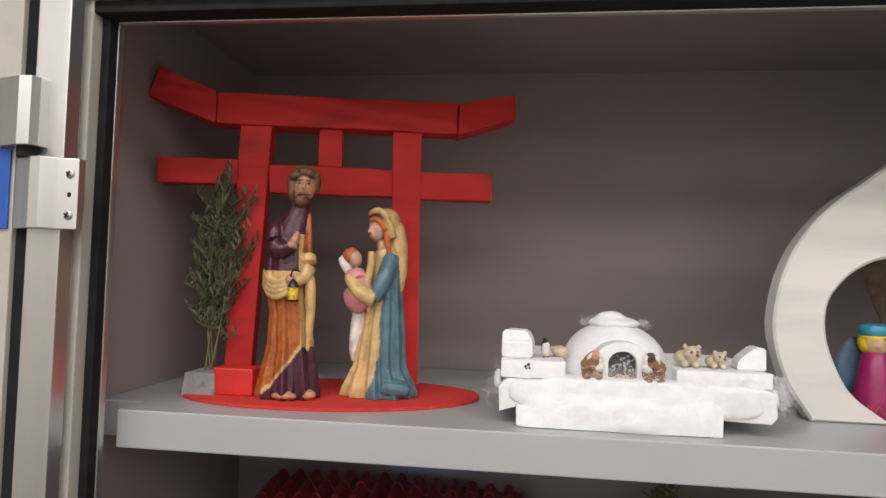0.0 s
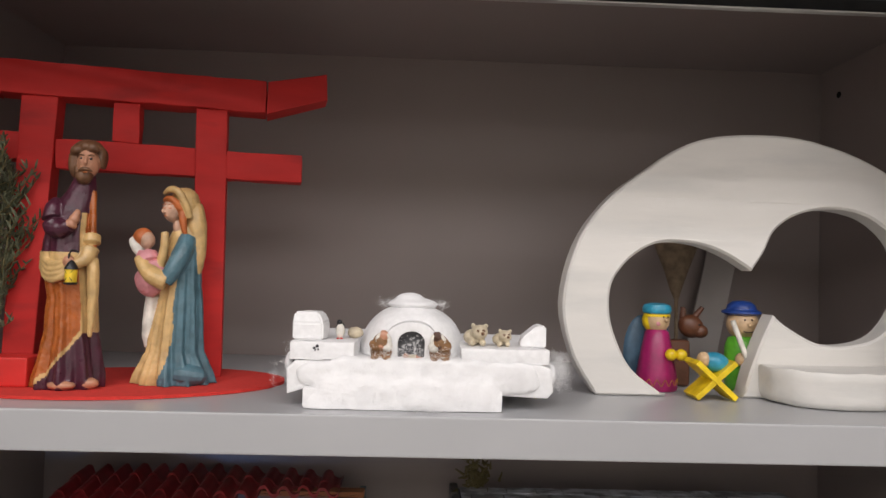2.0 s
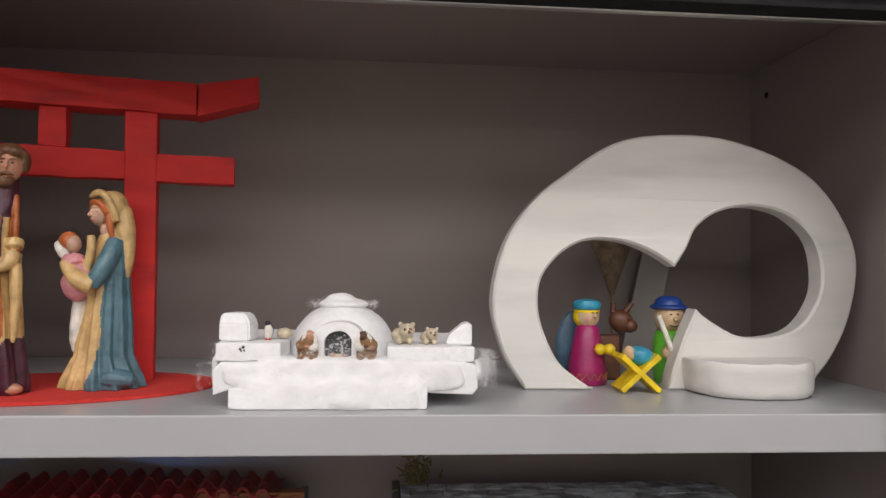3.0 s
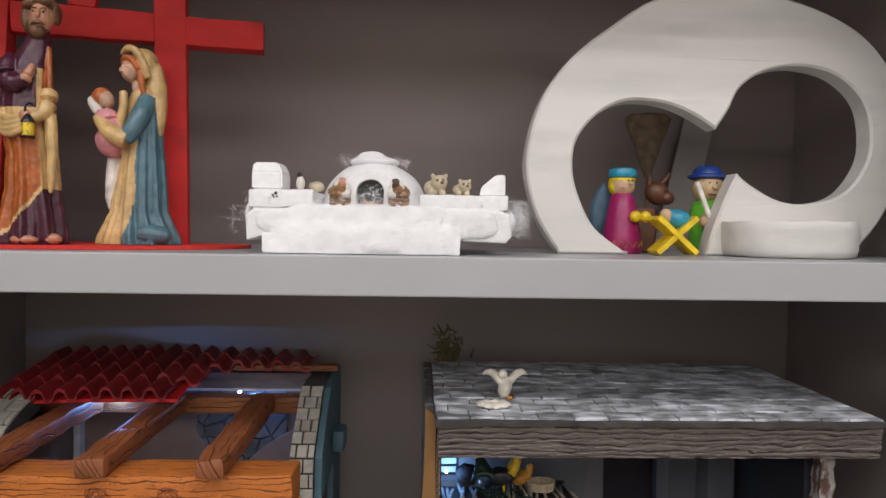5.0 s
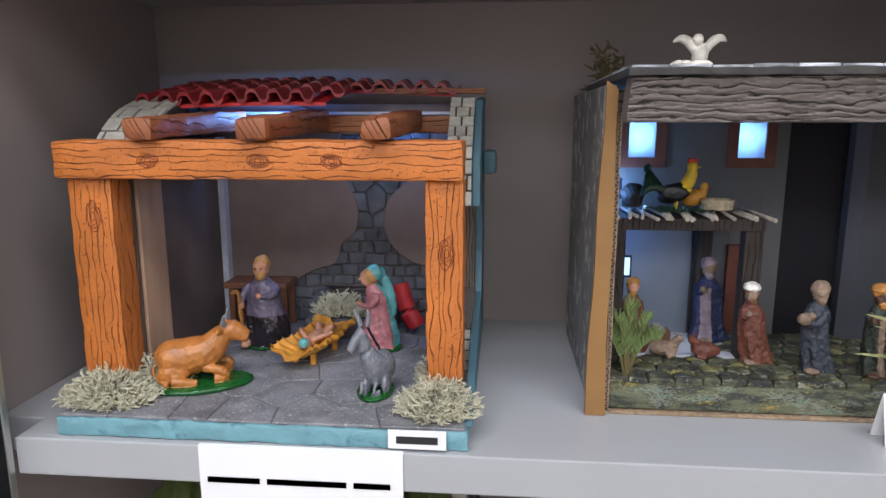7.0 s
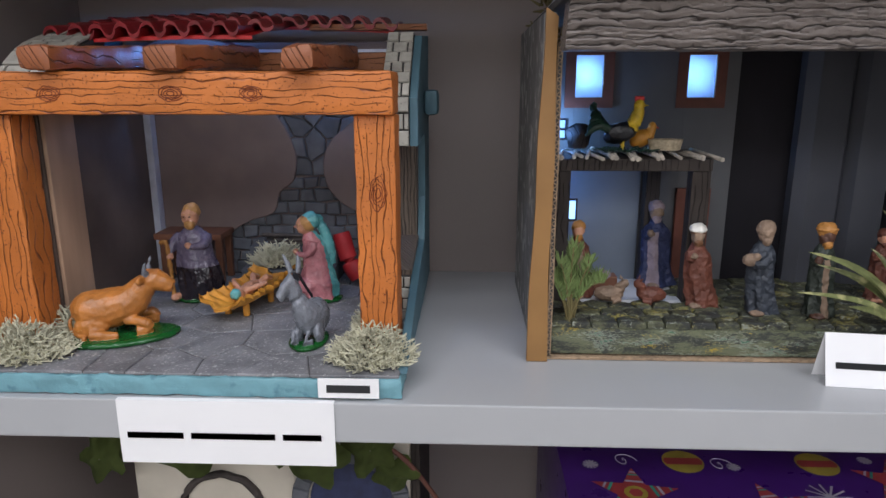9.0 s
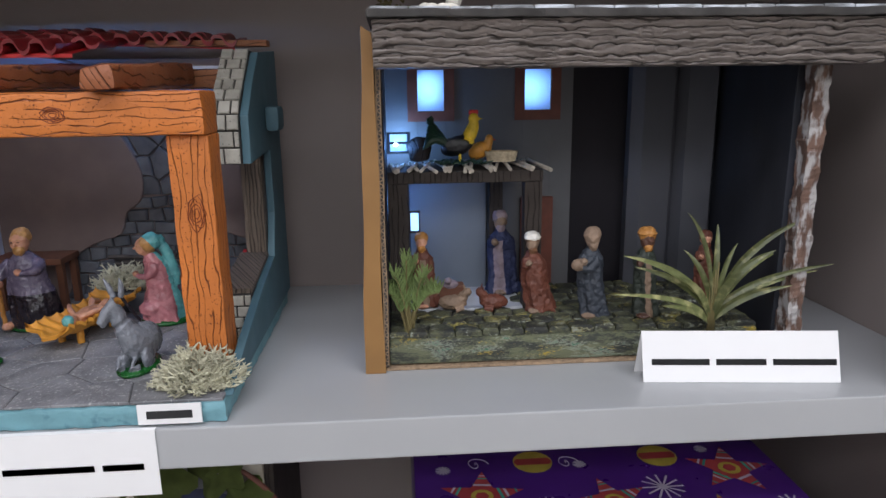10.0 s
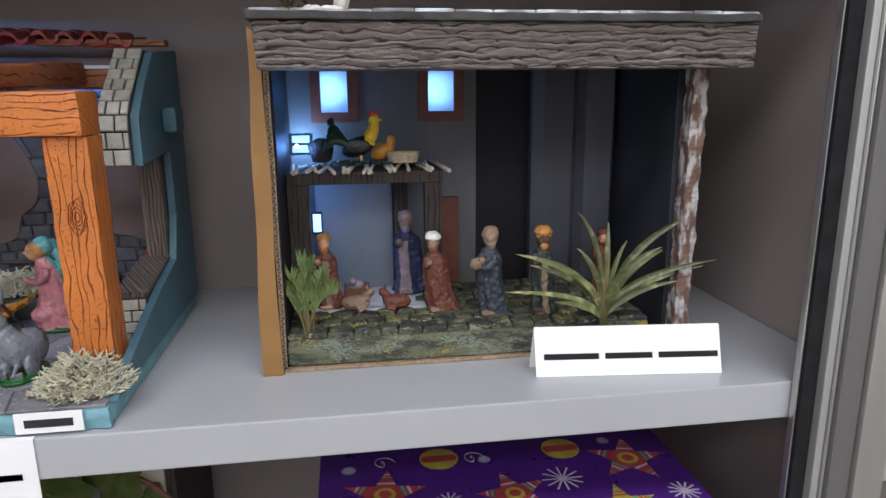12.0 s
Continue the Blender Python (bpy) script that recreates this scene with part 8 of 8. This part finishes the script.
# ---- bottom compartment ----
def gift_box():
    g = thing("gift_box", (0.43, 0.83, BOT), "purple gift-wrapped box printed with stars and baubles", "gift box")
    bm = box_bm(0.200, 0.636, 0.648, 1.02, BOT + 0.0005, 0.678, 0.004)
    part("wrapped_body", bm, M_GIFT, g)
    z = 0.6786

    def flat(nm, poly, m, dz=0.0):
        bm = bmesh.new()
        vs = [bm.verts.new((x, y, z + dz)) for x, y in poly]
        c = bm.verts.new((sum(p[0] for p in poly) / len(poly), sum(p[1] for p in poly) / len(poly), z + dz))
        for i in range(len(vs)):
            bm.faces.new((vs[i], vs[(i + 1) % len(vs)], c))
        part(nm, bm, m, g)
    rnd = random.Random(2)
    for x, y, r, a0, m in ((0.275, 0.735, 0.050, 0.2, M_GRED), (0.420, 0.715, 0.045, 0.5, M_GRED), (0.575, 0.765, 0.050, 0.1, M_GRED), (0.535, 0.676, 0.040, 0.3, M_GYEL), (0.315, 0.672, 0.03, 0.8, M_GYEL), (0.46, 0.90, 0.04, 0.2, M_GRED)):
        pts = [(x + (r if k % 2 == 0 else r * 0.42) * math.cos(a0 + k * math.pi / 5), y + (r if k % 2 == 0 else r * 0.42) * math.sin(a0 + k * math.pi / 5)) for k in range(10)]
        flat("printed_star", pts, m)
        for k in range(5):
            a = a0 + k * 2 * math.pi / 5
            ca, sa = math.cos(a), math.sin(a)
            for n, (f0, f1) in enumerate(((0.40, 0.47), (0.54, 0.60), (0.67, 0.72), (0.79, 0.83))):
                w0, w1 = (1 - f0) * r * 0.36, (1 - f1) * r * 0.36
                flat("star_stripe", [(x + f * r * ca - w * sa, y + f * r * sa + w * ca) for f, w in ((f0, w0), (f1, w1), (f1, -w1), (f0, -w0))], (M_GGRN, M_GRED if m is M_GYEL else M_GWHT, M_GRED)[(n + k) % 3], 0.0003)
        flat("star_ring", [(x + r * 0.26 * math.cos(k * 0.524), y + r * 0.26 * math.sin(k * 0.524)) for k in range(12)], M_GRED if m is M_GYEL else M_GYEL, 0.0003)
        flat("star_dot", [(x + r * 0.16 * math.cos(k), y + r * 0.16 * math.sin(k)) for k in (0, 1.05, 2.1, 3.14, 4.19, 5.24)], M_GRED, 0.0006)
    for x, y in ((0.345, 0.800), (0.500, 0.800), (0.60, 0.86)):
        flat("printed_bauble", [(x + 0.024 * math.cos(k * 0.314), y + 0.024 * math.sin(k * 0.314)) for k in range(20)], M_GYEL)
        flat("bauble_band", [(x - 0.020, y - 0.007), (x + 0.020, y - 0.007), (x + 0.023, y), (x + 0.020, y + 0.007), (x - 0.020, y + 0.007), (x - 0.023, y)], M_GRED, 0.0005)
    for x, y, r in ((0.345, 0.712, 0.016), (0.482, 0.735, 0.024), (0.235, 0.79, 0.009), (0.56, 0.81, 0.008), (0.25, 0.68, 0.016), (0.610, 0.690, 0.018), (0.40, 0.79, 0.008)):
        for k in range(6):
            a = k * math.pi / 6
            dx, dy = math.cos(a), math.sin(a)
            flat("printed_flake", [(x + r * dx - 0.0012 * dy, y + r * dy + 0.0012 * dx), (x - r * dx - 0.0012 * dy, y - r * dy + 0.0012 * dx), (x - r * dx + 0.0012 * dy, y - r * dy - 0.0012 * dx), (x + r * dx + 0.0012 * dy, y + r * dy - 0.0012 * dx)], M_GWHT, 0.0004 * k * 0.2)
    for x, y in ((0.385, 0.795), (0.275, 0.80)):
        bm = bmesh.new()
        pts = [(x + 0.016 * (1 - t * 0.16) * math.cos(t * 1.6) * (1 - t / 7), y + 0.014 * math.sin(t * 1.6) * (1 - t / 7), z + 0.0003) for t in edges_of(0, 6, 30)]
        tube(bm, pts, 0.0006, 0, 4)
        part("printed_curl", bm, M_GWHT, g)


def arbour():
    g = thing("plaster_house", (-0.16, 0.85, BOT), "ivory plaster model house with olive felt leaves", "model house")
    bm = box_bm(-0.318, 0.022, 0.800, 0.98, BOT + 0.0005, 0.735, 0.006)
    roughen(bm, 0.002, 0.05)
    for v in bm.verts:
        v.co.z = max(v.co.z, BOT + 0.0005)
    part("plaster_body", bm, M_PLASTW, g)
    part("corner_board", box_bm(0.0226, 0.034, 0.802, 0.98, BOT + 0.0005, 0.735, 0.002), M_HUTWOOD, g)
    # arched opening with a stone surround
    bm = bmesh.new()
    prism(bm, [(-0.05 + 0.050 * math.cos(a), 0.62 + 0.050 * math.sin(a)) for a in edges_of(0, math.pi, 20)] + [(-0.10, 0.45), (0.0, 0.45)], 1, 0.796, 0.799)
    part("dark_opening", bm, P["navy_cloth"], g, "dark blue arched opening")
    for k, a in enumerate(edges_of(0.1, 3.0, 12)):
        bm = bmesh.new()
        q = [(-0.05 + r * math.cos(b), 0.794, 0.62 + r * math.sin(b)) for r, b in ((0.052, a - 0.11), (0.072, a - 0.11), (0.072, a + 0.11), (0.052, a + 0.11))]
        part("arch_stone", brick_mesh([V(*p) for p in (q[0], q[1], q[2], q[3])], 0.005, 0.15), M_DSTONE, g)
    bm = bmesh.new()
    for x, r in ((-0.21, 0.05),):
        tube(bm, [(x + r * math.cos(a), 0.797, 0.60 + r * math.sin(a)) for a in edges_of(0.2, 2.9, 18)], 0.005, 0, 8)
    roughen(bm, 0.002, 0.01)
    part("dark_arch_line", bm, M_FIREWOOD, g)
    rnd = random.Random(31)
    for x, z, w, h, tilt in ((-0.225, 0.700, 0.085, 0.050, 0.1), (-0.085, 0.700, 0.060, 0.075, 0.3), (-0.020, 0.705, 0.055, 0.060, -0.4), (-0.310, 0.708, 0.050, 0.060, 0.8), (-0.335, 0.690, 0.045, 0.055, -0.3),
                             (-0.29, 0.735, 0.06, 0.04, 0.2), (-0.12, 0.715, 0.05, 0.05, -0.2), (0.005, 0.665, 0.05, 0.035, 0.2), (-0.26, 0.715, 0.05, 0.04, 0.5)):
        bm = bmesh.new()
        out = []
        for k in range(28):
            a = 2 * math.pi * k / 28
            r = 1 + 0.22 * math.cos(5 * a + 1.57) + 0.06 * math.sin(3 * a + x * 50)
            u, v = w * 0.55 * r * math.cos(a), h * 0.6 * r * math.sin(a)
            out.append((u * math.cos(tilt) - v * math.sin(tilt), u * math.sin(tilt) + v * math.cos(tilt)))
        y = 0.768 + rnd.uniform(-0.012, 0.012)
        rings = []
        for s in (1.0, 0.66, 0.33, 0.02):
            rings.append([V(x + s * u, y + 0.010 * s * s + 0.004 * math.sin(9 * s * u / w), z + s * v) for u, v in out])
        bm2 = bm
        skin(bm2, rings, cap=False)
        bmesh.ops.solidify(bm2, geom=bm2.faces[:], thickness=0.0014)
        part("felt_leaf", bm2, M_FELTG, g, "olive green felt leaf")
    bm = bmesh.new()
    tube(bm, spline([(-0.075, 0.775, 0.735), (-0.02, 0.778, 0.712), (0.02, 0.782, 0.682), (0.06, 0.79, 0.62)], 5), 0.0030, 0, 8)
    tube(bm, spline([(-0.36, 0.79, 0.735), (-0.20, 0.786, 0.742), (-0.075, 0.775, 0.735)], 5), 0.0030, 0, 8)
    part("vine_twig", bm, M_TWIG, g, "red-brown vine twig")


room()
cabinet()
torii()
tall_figure()
veiled_figure()
igloo()
snow_animals()
shelter()
peg_dolls()
brown_cone()
leaning_slat()
stable_things()
house_things()
cards()
gift_box()
arbour()
house()
stable()
